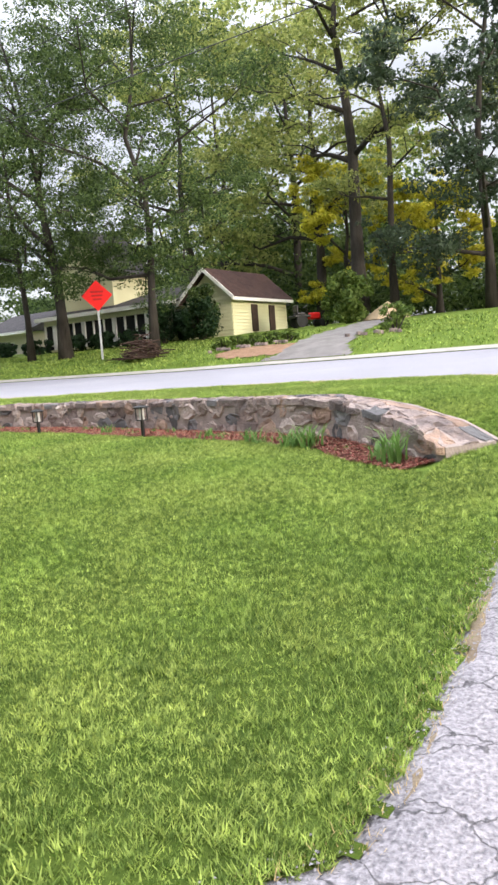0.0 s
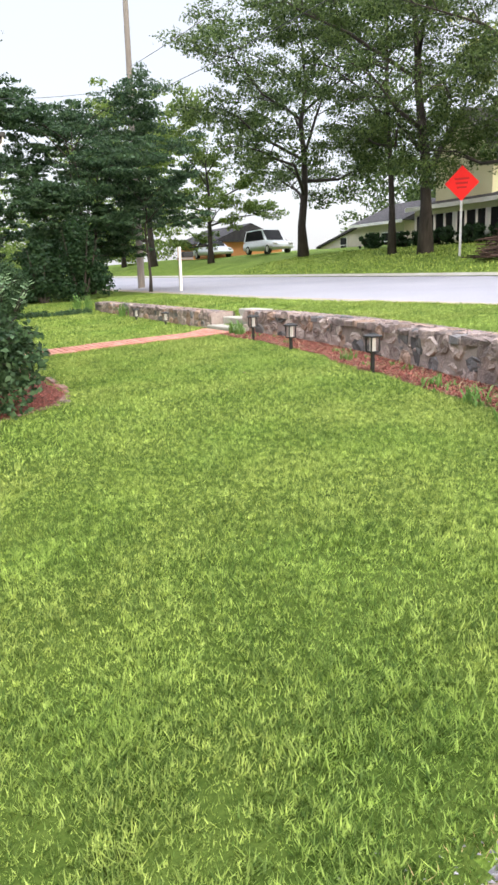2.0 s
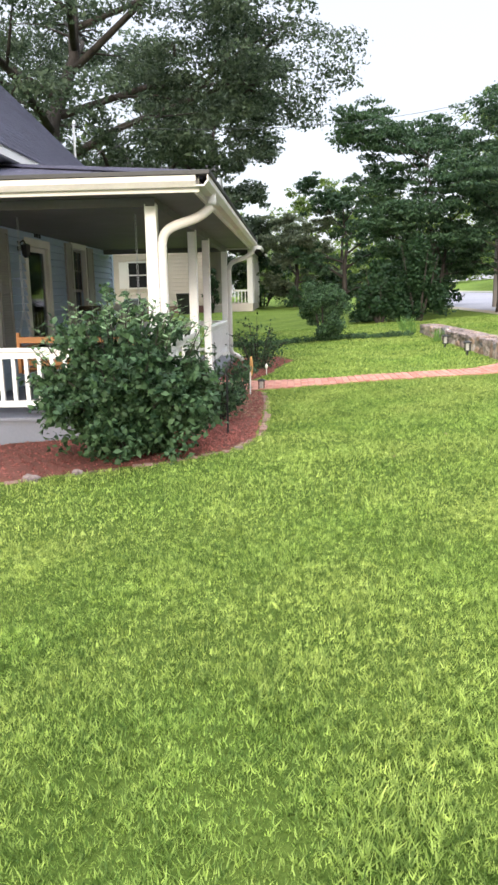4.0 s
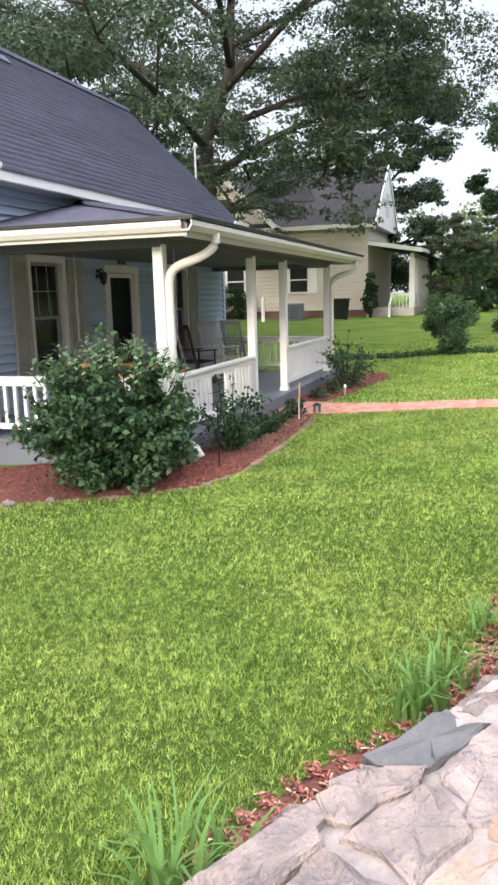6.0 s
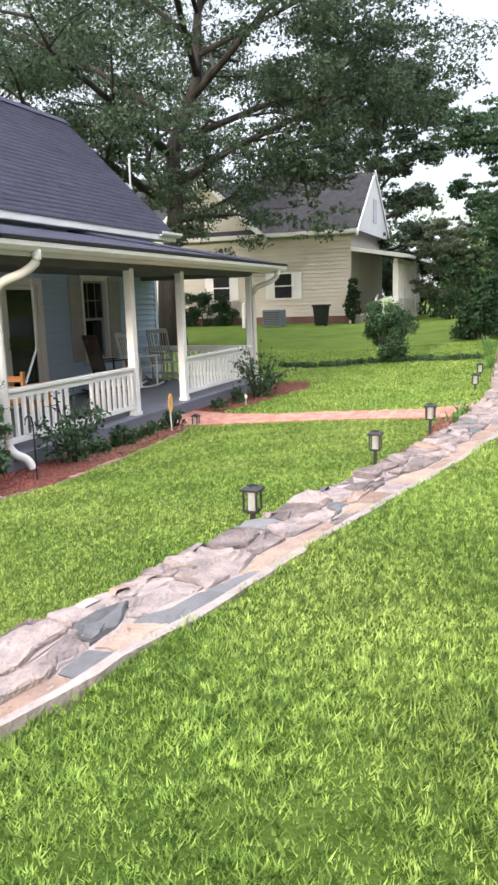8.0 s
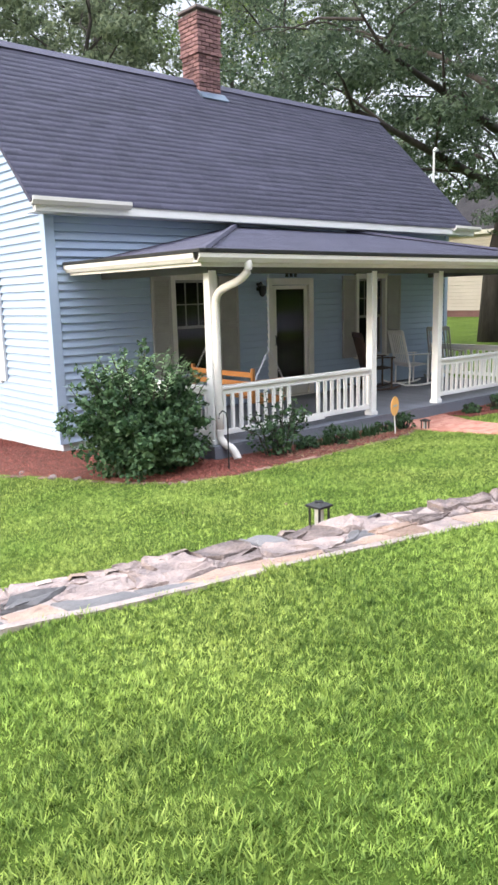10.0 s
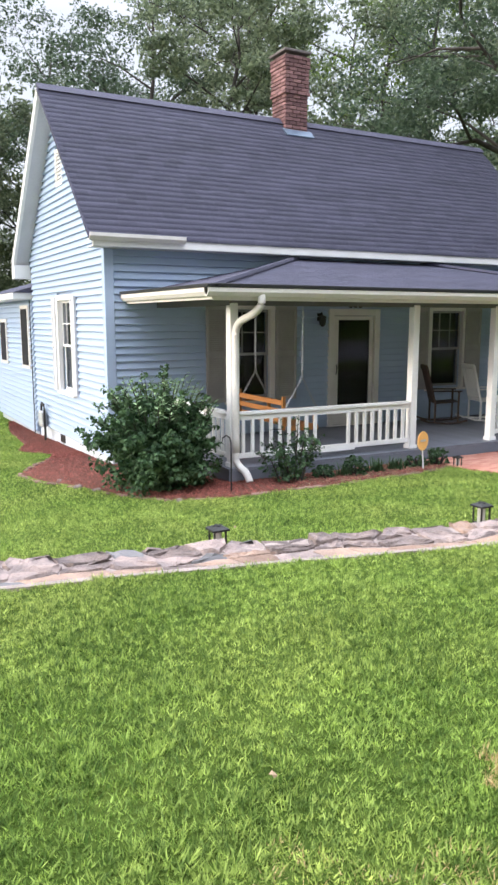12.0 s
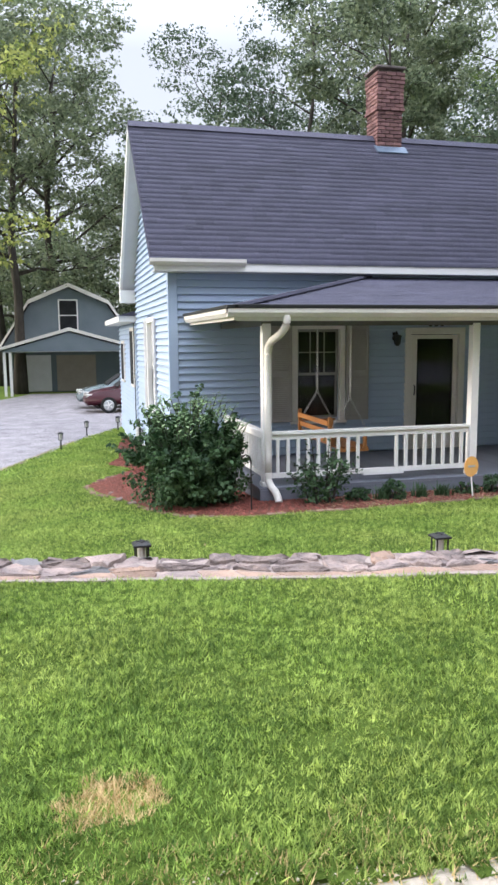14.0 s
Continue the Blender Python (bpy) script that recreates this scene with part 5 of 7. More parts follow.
# the bush by the porch corner, the roses, edging plants
def open_shrub(name, x, y, w, h, leaf, leaves, leaf_size, seed, label, stems=44):
    """A shrub of many arching stems with leaves along them, its outline broken by single shoots."""
    rg = np.random.default_rng(seed)
    t = thing(name, (x, y, gz(x, y) - 0.02), label, "shrub")
    bm = bmesh.new()
    C, R = [], []
    for k in range(stems):
        a, r = k * 2.4 + rg.uniform(-0.4, 0.4), math.sqrt((k + 0.5) / stems)
        tip = Vector((math.cos(a) * w / 2 * r, math.sin(a) * w / 2 * r, h * (1.02 - 0.62 * r ** 2.6) * rg.uniform(0.84, 1.08)))
        foot = Vector((math.cos(a) * 0.16 * r, math.sin(a) * 0.16 * r, 0))
        mid = foot.lerp(tip, 0.5) + Vector((0, 0, 0.16 * r * h))
        tube([foot, mid, tip], [0.016, 0.01, 0.003], 5, bm, False)
        for q in range(15):
            u = 0.16 + 0.84 * q / 14
            p = (foot.lerp(mid, u * 2) if u < 0.5 else mid.lerp(tip, u * 2 - 1)) + Vector(rg.normal(0, 0.045 * (1.6 - u), 3))
            C.append(p), R.append(0.12 * (1.3 - 0.85 * u) * rg.uniform(0.7, 1.3))
        for q in range(4):
            u = rg.uniform(0.35, 0.9)
            b = (foot.lerp(mid, u * 2) if u < 0.5 else mid.lerp(tip, u * 2 - 1))
            an = a + rg.uniform(-1.4, 1.4)
            e = b + Vector((math.cos(an), math.sin(an), rg.uniform(-0.1, 0.7))) * rg.uniform(0.12, 0.3)
            tube([b, e], [0.006, 0.002], 4, bm, False)
            for v in (0.35, 0.65, 0.95):
                C.append(b.lerp(e, v)), R.append(rg.uniform(0.04, 0.08))
    for k in range(stems * 2):
        a, r = rg.random() * 6.28, rg.uniform(0.3, 0.84)
        C.append(Vector((math.cos(a) * w / 2 * r, math.sin(a) * w / 2 * r, h * rg.uniform(0.04, 0.4)))), R.append(0.085 * w)
    part("stem", bm, "bark", t)
    V, F = leaf_cloud(C, R, leaves, leaf_size, rg, 0.8)
    V[:, 2] = np.maximum(V[:, 2], 0.03)
    raw("foliage", V, F, leaf, t)
    return t


sh_ = open_shrub("big_shrub", -1.05, 0.1, 1.85, 1.5, "shrub", 22000, 0.075, 61, "large leafy shrub with pale tips at the porch corner")
rgs = np.random.default_rng(6)
for k in range(46):
    a, r = rgs.random() * 6.28, math.sqrt(rgs.random()) * 0.72
    p = Vector((math.cos(a) * r, math.sin(a) * r * 1.05, 1.38 * (1 - 0.6 * (r / 0.92) ** 2.6) - 0.06))
    d = Vector((math.cos(a) * 0.16 * (r + 0.2), math.sin(a) * 0.16 * (r + 0.2), rgs.uniform(0.12, 0.26)))
    tw = part("shoot", tube([p, p + d * 0.5, p + d], [0.006, 0.005, 0.002], 4), "bark", sh_)
    V, F = [], []
    for q in range(11):
        c = p + d * (0.1 + 0.09 * q)
        an = q * 2.4
        o = Vector((math.cos(an), math.sin(an), 0.35))
        s = Vector((-math.sin(an), math.cos(an), 0)) * 0.02
        l = 0.10 * (1 - 0.03 * q)
        i = len(V)
        V += [c, c + o * l * 0.5 + s, c + o * l, c + o * l * 0.5 - s]
        F.append((i, i + 1, i + 2, i + 3))
    raw("young_leaf", V, F, "shootleaf", tw, "pale young leaves")
open_shrub("rose_bush", 6.6, -0.75, 1.25, 1.0, "shrub", 1500, 0.06, 62, "sparse rose bush before the porch railing", 14)
open_shrub("small_shrub", 0.62, -0.55, 0.85, 0.85, "shrub", 1100, 0.06, 63, "small leafy shrub before the porch", 10)
for i, x in enumerate((1.15, 1.6, 2.75, 3.1, 5.1, 5.7)):
    shrub("edging_plant", x, -0.55 - 0.1 * (i % 2), 0.42, 0.3 if i % 2 else 0.2, "shrub", 420, 0.055, 64 + i, "low green plant along the porch bed", group="porch bed plants")

# dense woods behind, on both sides
def woods(name, x0, x1, y0, y1, h, leaf, count, size, seed, label):
    rg = np.random.default_rng(seed)
    n = 800
    cx, cy = rg.uniform(x0, x1, n), rg.uniform(y0, y1, n)
    cz = rg.uniform(0.3, 1.0, n) * h * (0.75 + 0.25 * np.sin(cx * 0.35 + seed) + 0.12 * np.sin(cx * 1.1)) * rg.uniform(0.05, 1, n) ** 0.6
    C = np.stack([cx, cy, ground_z(cx, cy) + cz], 1)
    V, F = leaf_cloud(C, rg.uniform(0.8, 2.0, n), int(count * 1.3), size * 0.8, rg, 0.6, True)
    V[:, 2] = np.maximum(V[:, 2], ground_z(V[:, 0], V[:, 1]) + 0.02)
    return tagged(raw(name, V, F, leaf, kind="stuff"), label, "woods")


woods("far_woods", -32, 62, -60, -44, 15, "leafA", 60000, 0.55, 1, "dense dark green woods beyond the road")
woods("tall_woods", 13, 34, -60, -50, 22, "leafB", 14000, 0.6, 9, "tall hazy green woods beyond the yellow house")
woods("undergrowth", -25, 34, -46, -40, 6, "leafA", 26000, 0.4, 2, "dark undergrowth beneath the far trees")
woods("back_woods", -34, 60, 50, 62, 18, "leafH", 60000, 0.55, 3, "dense woods behind the garage in hazy pale green")
woods("side_woods", 44, 62, 6, 42, 15, "leafA", 36000, 0.5, 4, "dense green woods beyond the neighbour")
woods("road_end_woods", 80, 110, -34, 6, 12, "leafB", 30000, 0.6, 5, "green trees at the far end of the road")

# ---- houses about ----
def lap_siding(parent, x0, x1, z0, z1, y, m, material, step=0.16):
    """Courses of lap siding joined into one sheet on a far wall."""
    bm = bmesh.new()
    z = z0
    while z < z1 - 0.01:
        e = min(z + step, z1)
        prism([(y, z), (y - 0.04, z), (y - 0.04, z + 0.02), (y - 0.004, e), (y, e)], "x", x0, x1, bm=bm)
        z += step
    return part("siding", bm, material, parent, m=m)


def far_window(parent, x, z, w, h, y, m, shut=None, glassy="inner"):
    f = part("window", box(x - w / 2 - 0.07, x + w / 2 + 0.07, y - 0.08, y - 0.03, z - 0.07, z + h + 0.07, 0.006), "white", parent, m=m)
    part("pane", box(x - w / 2, x + w / 2, y - 0.092, y - 0.081, z, z + h), glassy, f)
    part("meeting_rail", box(x - w / 2, x + w / 2, y - 0.105, y - 0.093, z + h / 2 - 0.025, z + h / 2 + 0.025), "white", f)
    if shut:
        for s in (-1, 1):
            c = x + s * (w / 2 + 0.07 + 0.18)
            part("shutter", box(c - 0.17, c + 0.17, y - 0.07, y - 0.03, z - 0.05, z + h + 0.05), shut, f)
    return f


I4 = Matrix.Identity(4)
# neighbour's beige house, its long side towards the garden (local x = towards -y, facing -x)
NX = 24.0
nm = Matrix.Translation((NX, 0, 0)) @ Matrix.Rotation(radians(-90), 4, "Z")
nh = thing("neighbour_house", (0, 0, 0), "beige clapboard house with steep dark gabled roofs", "house")
part("wall", box(NX, NX + 6.5, 1.76, 14, 0.95, 4.45), "sidingN", nh)
part("foundation", box(NX + 0.03, NX + 6.4, 1.8, 13.9, 0.1, 0.95), "brick", nh)
lap_siding(nh, -14, -1.76, 0.95, 4.4, 0, nm, "sidingN")
nroof = part("roof", prism([(NX - 0.35, 4.4), (NX + 3.25, 7.1), (NX + 6.85, 4.4)], "y", 1.5, 14.2), "roofN", nh)
part("eave_fascia", box(NX - 0.4, NX - 0.33, 1.45, 14.2, 4.25, 4.42), "cream", nroof)
for s in (-1, 1):
    part("rake_board", prism([(NX + 3.25 + s * 3.65, 4.3), (NX + 3.25, 7.15), (NX + 3.25, 6.97), (NX + 3.25 + s * 3.65, 4.13)], "y", 1.4, 1.458), "white", nroof)
part("gable_wall", prism([(NX - 0.1, 4.36), (NX + 3.25, 6.95), (NX + 6.6, 4.36)], "y", 1.46, 1.9), "white", nh)
part("gable_window", box(NX + 2.9, NX + 3.6, 1.43, 1.455, 4.9, 5.9), "soffit", nh)
cg = part("cross_gable", prism([(5.7, 4.4), (8.2, 6.7), (10.7, 4.4)], "x", NX - 0.02, NX + 3), "sidingN", nh)
for s in (-1, 1):
    part("rake_board", prism([(8.2 + s * 2.85, 4.35), (8.2, 7.0), (8.2, 6.7), (8.2 + s * 2.85, 4.05)], "x", NX - 0.4, NX - 0.02), "white", nroof)
part("cross_roof", prism([(5.35, 4.38), (8.2, 7.02), (11.05, 4.38), (8.2, 6.72)], "x", NX - 0.38, NX + 3.2), "roofN", nroof)
pk = bmesh.new()
pv = [pk.verts.new(p) for p in ((NX + 1.2, 4.3, 5.6), (NX + 5.2, 4.3, 5.6), (NX + 5.2, 7.6, 5.6), (NX + 1.2, 7.6, 5.6), (NX + 3.2, 6.0, 8.3))]
for q in ((0, 1, 4), (1, 2, 4), (2, 3, 4), (3, 0, 4), (3, 2, 1, 0)):
    pk.faces.new([pv[i] for i in q])
part("roof_peak", pk, "roofN", nroof)
for y, z in ((4.7, 1.75), (7.55, 1.75), (10.2, 1.75)):
    far_window(nh, -y, z, 0.75, 1.0, 0, nm, "white")
npo = part("porch_deck", box(NX + 0.3, NX + 6.3, -0.1, 1.7, 0.2, 1.0), "sidingN", nh)
part("porch_roof", prism([(-0.42, 3.36), (1.75, 3.75), (1.75, 3.6), (-0.42, 3.22)], "x", NX - 0.1, NX + 6.6), "roofN", nh)
part("porch_fascia", prism([(-0.45, 3.35), (1.75, 3.74), (1.75, 3.56), (-0.45, 3.18)], "x", NX - 0.15, NX - 0.1), "white", nh)
part("porch_gutter", box(NX - 0.15, NX + 6.65, -0.53, -0.45, 3.2, 3.33, 0.01), "white", nh)
part("porch_beam", box(NX + 0.3, NX + 6.4, -0.08, 0.08, 3.0, 3.2), "cream", nh)
for x in (NX + 0.45, NX + 1.9, NX + 3.4, NX + 4.9, NX + 6.2):
    part("porch_post", box(x - 0.12, x + 0.12, -0.12, 0.12, 1.0, 3.0, 0.02), "white", nh)
part("porch_rail", box(NX + 0.57, NX + 6.1, -0.05, 0.05, 1.5, 1.58), "white", nh)
part("porch_rail", box(NX + 0.4, NX + 0.5, 0.12, 0.75, 1.5, 1.58), "white", nh)
for k in range(4):
    part("baluster", box(NX + 0.43, NX + 0.47, 0.2 + k * 0.15, 0.24 + k * 0.15, 1.0, 1.5), "white", nh)
for k in range(26):
    part("baluster", box(NX + 0.7 + k * 0.2, NX + 0.75 + k * 0.2, -0.02, 0.02, 1.0, 1.5), "white", nh)
for i in range(4):
    part("porch_step", box(NX - 0.9 + i * 0.3, NX - 0.6 + i * 0.3, 0.78, 1.6, 0.2, 0.5 + i * 0.15), "concrete", nh)
for y in (0.74, 1.62):
    part("stair_rail", tube([(NX - 0.85, y, 1.15), (NX + 0.35, y, 1.75)], 0.04, 6), "white", nh)
    part("stair_post", box(NX - 0.89, NX - 0.81, y - 0.04, y + 0.04, 0.2, 1.2), "white", nh)
binx = thing("wheelie_bin", (21.6, 2.4, gz(21.6, 2.4)), "black wheeled rubbish bin beside the house", "rubbish bin")
part("bin_body", tube([(0, 0, 0.05), (0, 0, 0.9)], [0.3, 0.4], 4), "dark", binx)
part("lid", box(-0.36, 0.36, -0.38, 0.36, 0.9, 0.99, 0.03), "dark", binx)
part("wheel", tube([(-0.2, -0.3, 0.1), (-0.2, -0.24, 0.1)], 0.1, 10), "tyre", binx)
acu = thing("air_conditioner", (21.8, 4.4, gz(21.8, 4.4)), "grey outdoor air conditioning unit", "air conditioner")
part("cabinet", box(-0.4, 0.4, -0.45, 0.45, 0.0, 0.8, 0.03), "sidingG", acu)
for k in range(8):
    part("grille_slat", box(-0.415, -0.4, -0.4, 0.4, 0.1 + k * 0.08, 0.13 + k * 0.08), "dark", acu)
fp = thing("fence_post", (21.0, 5.4, gz(21, 5.4)), "white square post by the neighbour's hedge", "post")
part("shaft", box(-0.07, 0.07, -0.07, 0.07, 0, 1.15, 0.01), "white", fp)
shrub("hedge", 22.9, 8.0, 1.0, 1.6, "leafC", 6000, 0.13, 71, "dark low hedge along the beige house", d=5.5)
shrub("climbing_shrub", 23.2, 1.5, 0.9, 2.2, "leafC", 2500, 0.12, 72, "dark climbing shrub on the house corner")
shrub("hedge", 23.3, -2.4, 1.8, 1.3, "leafC", 3500, 0.13, 73, "dark rounded hedge before the neighbour's porch", d=2.5)
shrub("hedge", 30.5, -0.3, 2.5, 3.2, "leafC", 4500, 0.15, 75, "tall dark hedge behind the neighbour's porch", d=4.0)
shrub("hedge", 27, -3.5, 3, 1.6, "leafC", 3500, 0.15, 74, "dark rounded hedge before the neighbour's porch")

# the neighbour's plot stands further back
VX, VY, VZ, KS = -7.44, -4.15, 1.67, 1.17
nh.scale = (KS, KS, KS)
nh.location = (VX * (1 - KS), VY * (1 - KS), VZ * (1 - KS))
for o in list(scene.objects):
    if o.parent is None and o.name.split(".")[0] in ("wheelie_bin", "air_conditioner", "fence_post", "hedge", "climbing_shrub"):
        x, y = VX + KS * (o.location.x - VX), VY + KS * (o.location.y - VY)
        o.location = (x, y, gz(x, y) - 0.01)

# garage at the end of the drive
gy = 34.0
gar = thing("garage", (0, gy, gz(-2, gy)), "blue-grey gambrel garage with carport front", "garage")
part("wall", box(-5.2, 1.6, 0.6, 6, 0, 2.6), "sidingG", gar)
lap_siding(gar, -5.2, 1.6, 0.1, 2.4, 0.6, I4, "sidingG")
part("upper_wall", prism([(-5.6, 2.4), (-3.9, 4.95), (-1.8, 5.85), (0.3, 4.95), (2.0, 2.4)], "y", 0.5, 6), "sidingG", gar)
gup = bmesh.new()
for k in range(20):
    z = 2.45 + k * 0.16
    a = np.interp(z, [2.4, 4.95, 5.85], [-5.55, -3.85, -1.85])
    prism([(0.5, z), (0.478, z), (0.494, z + 0.16), (0.5, z + 0.16)], "x", a, -3.6 - a, bm=gup)
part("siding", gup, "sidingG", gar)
groof = bmesh.new()
G = [(-5.8, 2.3), (-4.0, 5.05), (-1.8, 6.0), (0.4, 5.05), (2.2, 2.3)]
for (a, b), (c, d) in zip(G, G[1:]):
    prism([(a, b), (c, d), (c, d + 0.14), (a, b + 0.14)], "y", 0.2, 6.3, bm=groof)
part("roof", groof, "roofN", gar)
rk = bmesh.new()
for (a, b), (c, d) in zip(G, G[1:]):
    prism([(a, b - 0.1), (c, d - 0.1), (c, d + 0.12), (a, b + 0.12)], "y", 0.12, 0.2, bm=rk)
part("rake_board", rk, "cream", gar)
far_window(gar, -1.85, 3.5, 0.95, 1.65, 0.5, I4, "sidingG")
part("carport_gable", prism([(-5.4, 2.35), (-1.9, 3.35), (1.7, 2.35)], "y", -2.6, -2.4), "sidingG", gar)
cpr = bmesh.new()
prism([(-5.7, 2.35), (-1.9, 3.42), (-1.9, 3.6), (-5.7, 2.5)], "y", -2.7, 0.6, bm=cpr), prism([(2.0, 2.35), (-1.9, 3.42), (-1.9, 3.6), (2.0, 2.5)], "y", -2.7, 0.6, bm=cpr)
part("carport_roof", cpr, "cream", gar)
part("carport_ceiling", box(-5.3, 1.6, -2.4, 0.5, 2.3, 2.36), "soffit", gar)
for x in (-5.25, -4.95, 1.5):
    part("carport_post", box(x - 0.07, x + 0.07, -2.5, -2.36, 0, 2.3), "white", gar)
part("garage_door", box(-4.7, -2.9, 0.52, 0.58, 0.05, 2.1), "soffit", gar)
part("garage_door", box(-2.6, -0.4, 0.52, 0.58, 0.05, 2.1), "tan", gar)


def car(name, x, y, rz, paint, label, length=4.6, tall=1.42, boxy=False):
    """A saloon or wagon, nose to +x."""
    c = thing(name, (x, y, gz(x, y) + 0.015), label, "car", rz=rz)
    l = length / 2
    prof = [(-l, 0.3), (-l - 0.02, 0.62), (-l + 0.1, 0.86), (-l + 0.5, 0.95), (l - 1.35, 0.95), (l - 0.35, 0.78), (l - 0.02, 0.6), (l, 0.32)]
    bm = prism(prof, "y", -0.86, 0.86)
    bmesh.ops.bevel(bm, geom=bm.edges[:], offset=0.06, segments=2, affect="EDGES")
    part("body", bm, paint, c, smooth=True)
    r0 = -l + (0.08 if boxy else 0.35)
    roofp = [(r0, 0.93), (r0 + (0.15 if boxy else 0.75), tall - 0.03), (0.1, tall), (0.45, tall - 0.05), (l - 1.2, 0.93)]
    cab = bmesh.new()
    lo = [cab.verts.new((p[0], s * 0.82 * (1 if p[1] < 1 else 0.8), p[1])) for s in (-1, 1) for p in roofp]
    n = len(roofp)
    cab.faces.new(lo[:n]), cab.faces.new(lo[n:][::-1])
    for i in range(n):
        j = (i + 1) % n
        cab.faces.new((lo[i], lo[j], lo[n + j], lo[n + i]))
    part("roof", cab, paint, c)
    for s in (-1, 1):
        wp = [(r0 + (0.25 if boxy else 0.55), 0.97), (r0 + (0.3 if boxy else 0.85), tall - 0.1), (0.08, tall - 0.07), (0.4, tall - 0.12), (l - 1.42, 0.97)]
        wb = bmesh.new()
        q = [wb.verts.new((p[0], s * (0.835 - 0.16 * (p[1] - 0.93) / (tall - 0.93)), p[1])) for p in wp]
        wb.faces.new(q)
        bmesh.ops.solidify(wb, geom=wb.faces[:], thickness=0.012)
        part("side_window", wb, "inner", c)
        for wx in (-l + 0.85, l - 0.85):
            w = part("wheel", tube([(wx, s * 0.66, 0.31), (wx, s * 0.88, 0.31)], 0.31, 18), "tyre", c)
            part("rim", tube([(wx, s * 0.875, 0.31), (wx, s * 0.895, 0.31)], [0.21, 0.18], 14), "steel", w)
            for k in range(5):
                a = k * math.tau / 5
                part("spoke", tube([(wx, s * 0.9, 0.31), (wx + 0.17 * math.cos(a), s * 0.9, 0.31 + 0.17 * math.sin(a))], 0.022, 5), "white", w)
        part("headlight", box(l - 0.32, l - 0.04, s * 0.62 - 0.16, s * 0.62 + 0.16, 0.6, 0.74, 0.03), "lampglass", c)
    part("windscreen", prism([(l - 1.24, 0.97), (0.5, tall - 0.07), (0.53, tall - 0.055), (l - 1.2, 0.985)], "y", -0.66, 0.66), "inner", c)
    return c


car("maroon_car", 0.6, 19.6, 182, "maroon", "parked maroon saloon car on the driveway")
car("silver_car", 0.4, 22.0, 182, "silver", "parked silver-blue saloon behind the maroon one")

# across the road: yellow house
yh = thing("yellow_house", (0, 0, 0), "pale yellow house with screened porch under trees", "house")
zb = 2.1
part("wall", box(15.0, 25, -34, -28.4, zb, 4.25), "sidingY", yh)
part("wing_wall", box(12.2, 14.9, -30.8, -26, 1.9, 4.2), "sidingY", yh)
lap_siding(yh, -14.9, -12.2, 1.95, 4.2, 0, Matrix.Translation((0, -26, 0)) @ Matrix.Rotation(radians(180), 4, "Z"), "sidingY")
lap_siding(yh, 26.0, 30.8, 1.95, 4.2, 0, Matrix.Translation((12.2, 0, 0)) @ Matrix.Rotation(radians(-90), 4, "Z"), "sidingY")
lap_siding(yh, -17.2, -14.9, zb, 4.2, 0, Matrix.Translation((0, -26.6, 0)) @ Matrix.Rotation(radians(180), 4, "Z"), "sidingY")
part("middle_wall", box(14.91, 17.2, -28.4, -26.61, zb, 4.25), "sidingY", yh)
part("wing_gable", prism([(12.2, 4.2), (13.56, 5.4), (14.9, 4.2)], "y", -26.2, -26.0), "sidingY", yh)
for s in (-1, 1):
    part("wing_roof", prism([(13.56, 5.5), (13.56 + s * 1.7, 4.02), (13.56 + s * 1.7, 4.12), (13.56, 5.62)], "y", -31.0, -25.7), "roofB", yh)
    part("wing_rake", prism([(13.56, 5.44), (13.56 + s * 1.72, 3.95), (13.56 + s * 1.72, 4.14), (13.56, 5.63)], "y", -25.69, -25.62), "white", yh)
part("eave_trim", box(11.84, 11.9, -31.0, -25.7, 3.93, 4.08), "white", yh)
part("main_roof", prism([(-25.3, 4.25), (-31, 5.7), (-36, 4.25)], "x", 15.0, 25.4), "roofN", yh)
part("eave_trim", box(15.0, 25.4, -25.33, -25.25, 4.1, 4.3), "white", yh)
part("dormer_wall", prism([(20.6, 4.6), (20.6, 6.6), (22.7, 8.7), (24.8, 6.6), (24.8, 4.6)], "y", -30, -26.8), "sidingY", yh)
part("dormer_roof", prism([(20.1, 6.3), (22.7, 8.95), (25.3, 6.3), (22.7, 8.65)], "y", -30, -26.5), "roofN", yh)
part("porch_deck", box(17.2, 25, -28.4, -25.6, 1.8, 2.5), "sidingY", yh)
part("screen", box(17.25, 24.95, -25.72, -25.68, 2.5, 3.85), "inner", yh, "dark insect screen panels")
part("porch_header", box(17.2, 25, -25.75, -25.6, 3.85, 4.2), "sidingY", yh)
for k in range(11):
    x = 17.25 + k * 0.77
    w = 0.13 if k % 3 == 0 else 0.035
    part("screen_post", box(x - w, x + w, -25.68, -25.58, 2.5, 3.85), "white", yh)
part("screen_rail", box(17.3, 24.9, -25.66, -25.6, 2.72, 2.78), "white", yh)
far_window(yh, -15.9, 2.75, 0.8, 1.1, 0, Matrix.Translation((0, -26.6, 0)) @ Matrix.Rotation(radians(180), 4, "Z"), None, "curtain")
for y in (-27.75, -29.3):
    part("shutter", box(12.09, 12.155, y - 0.24, y + 0.24, 2.5, 3.8), "darkwood", yh)
for i, (x, w) in enumerate(((13.0, 2.6), (15.3, 2.2), (17.6, 2.2), (19.4, 2.4), (21.5, 3), (24.5, 3), (27.5, 3))):
    shrub("hedge", x, -24.6, w, 0.85 if i > 1 else 2.0, "leafC", 2600, 0.15, 80 + i, "dark hedge before the yellow house", d=1.2, group="far hedges")
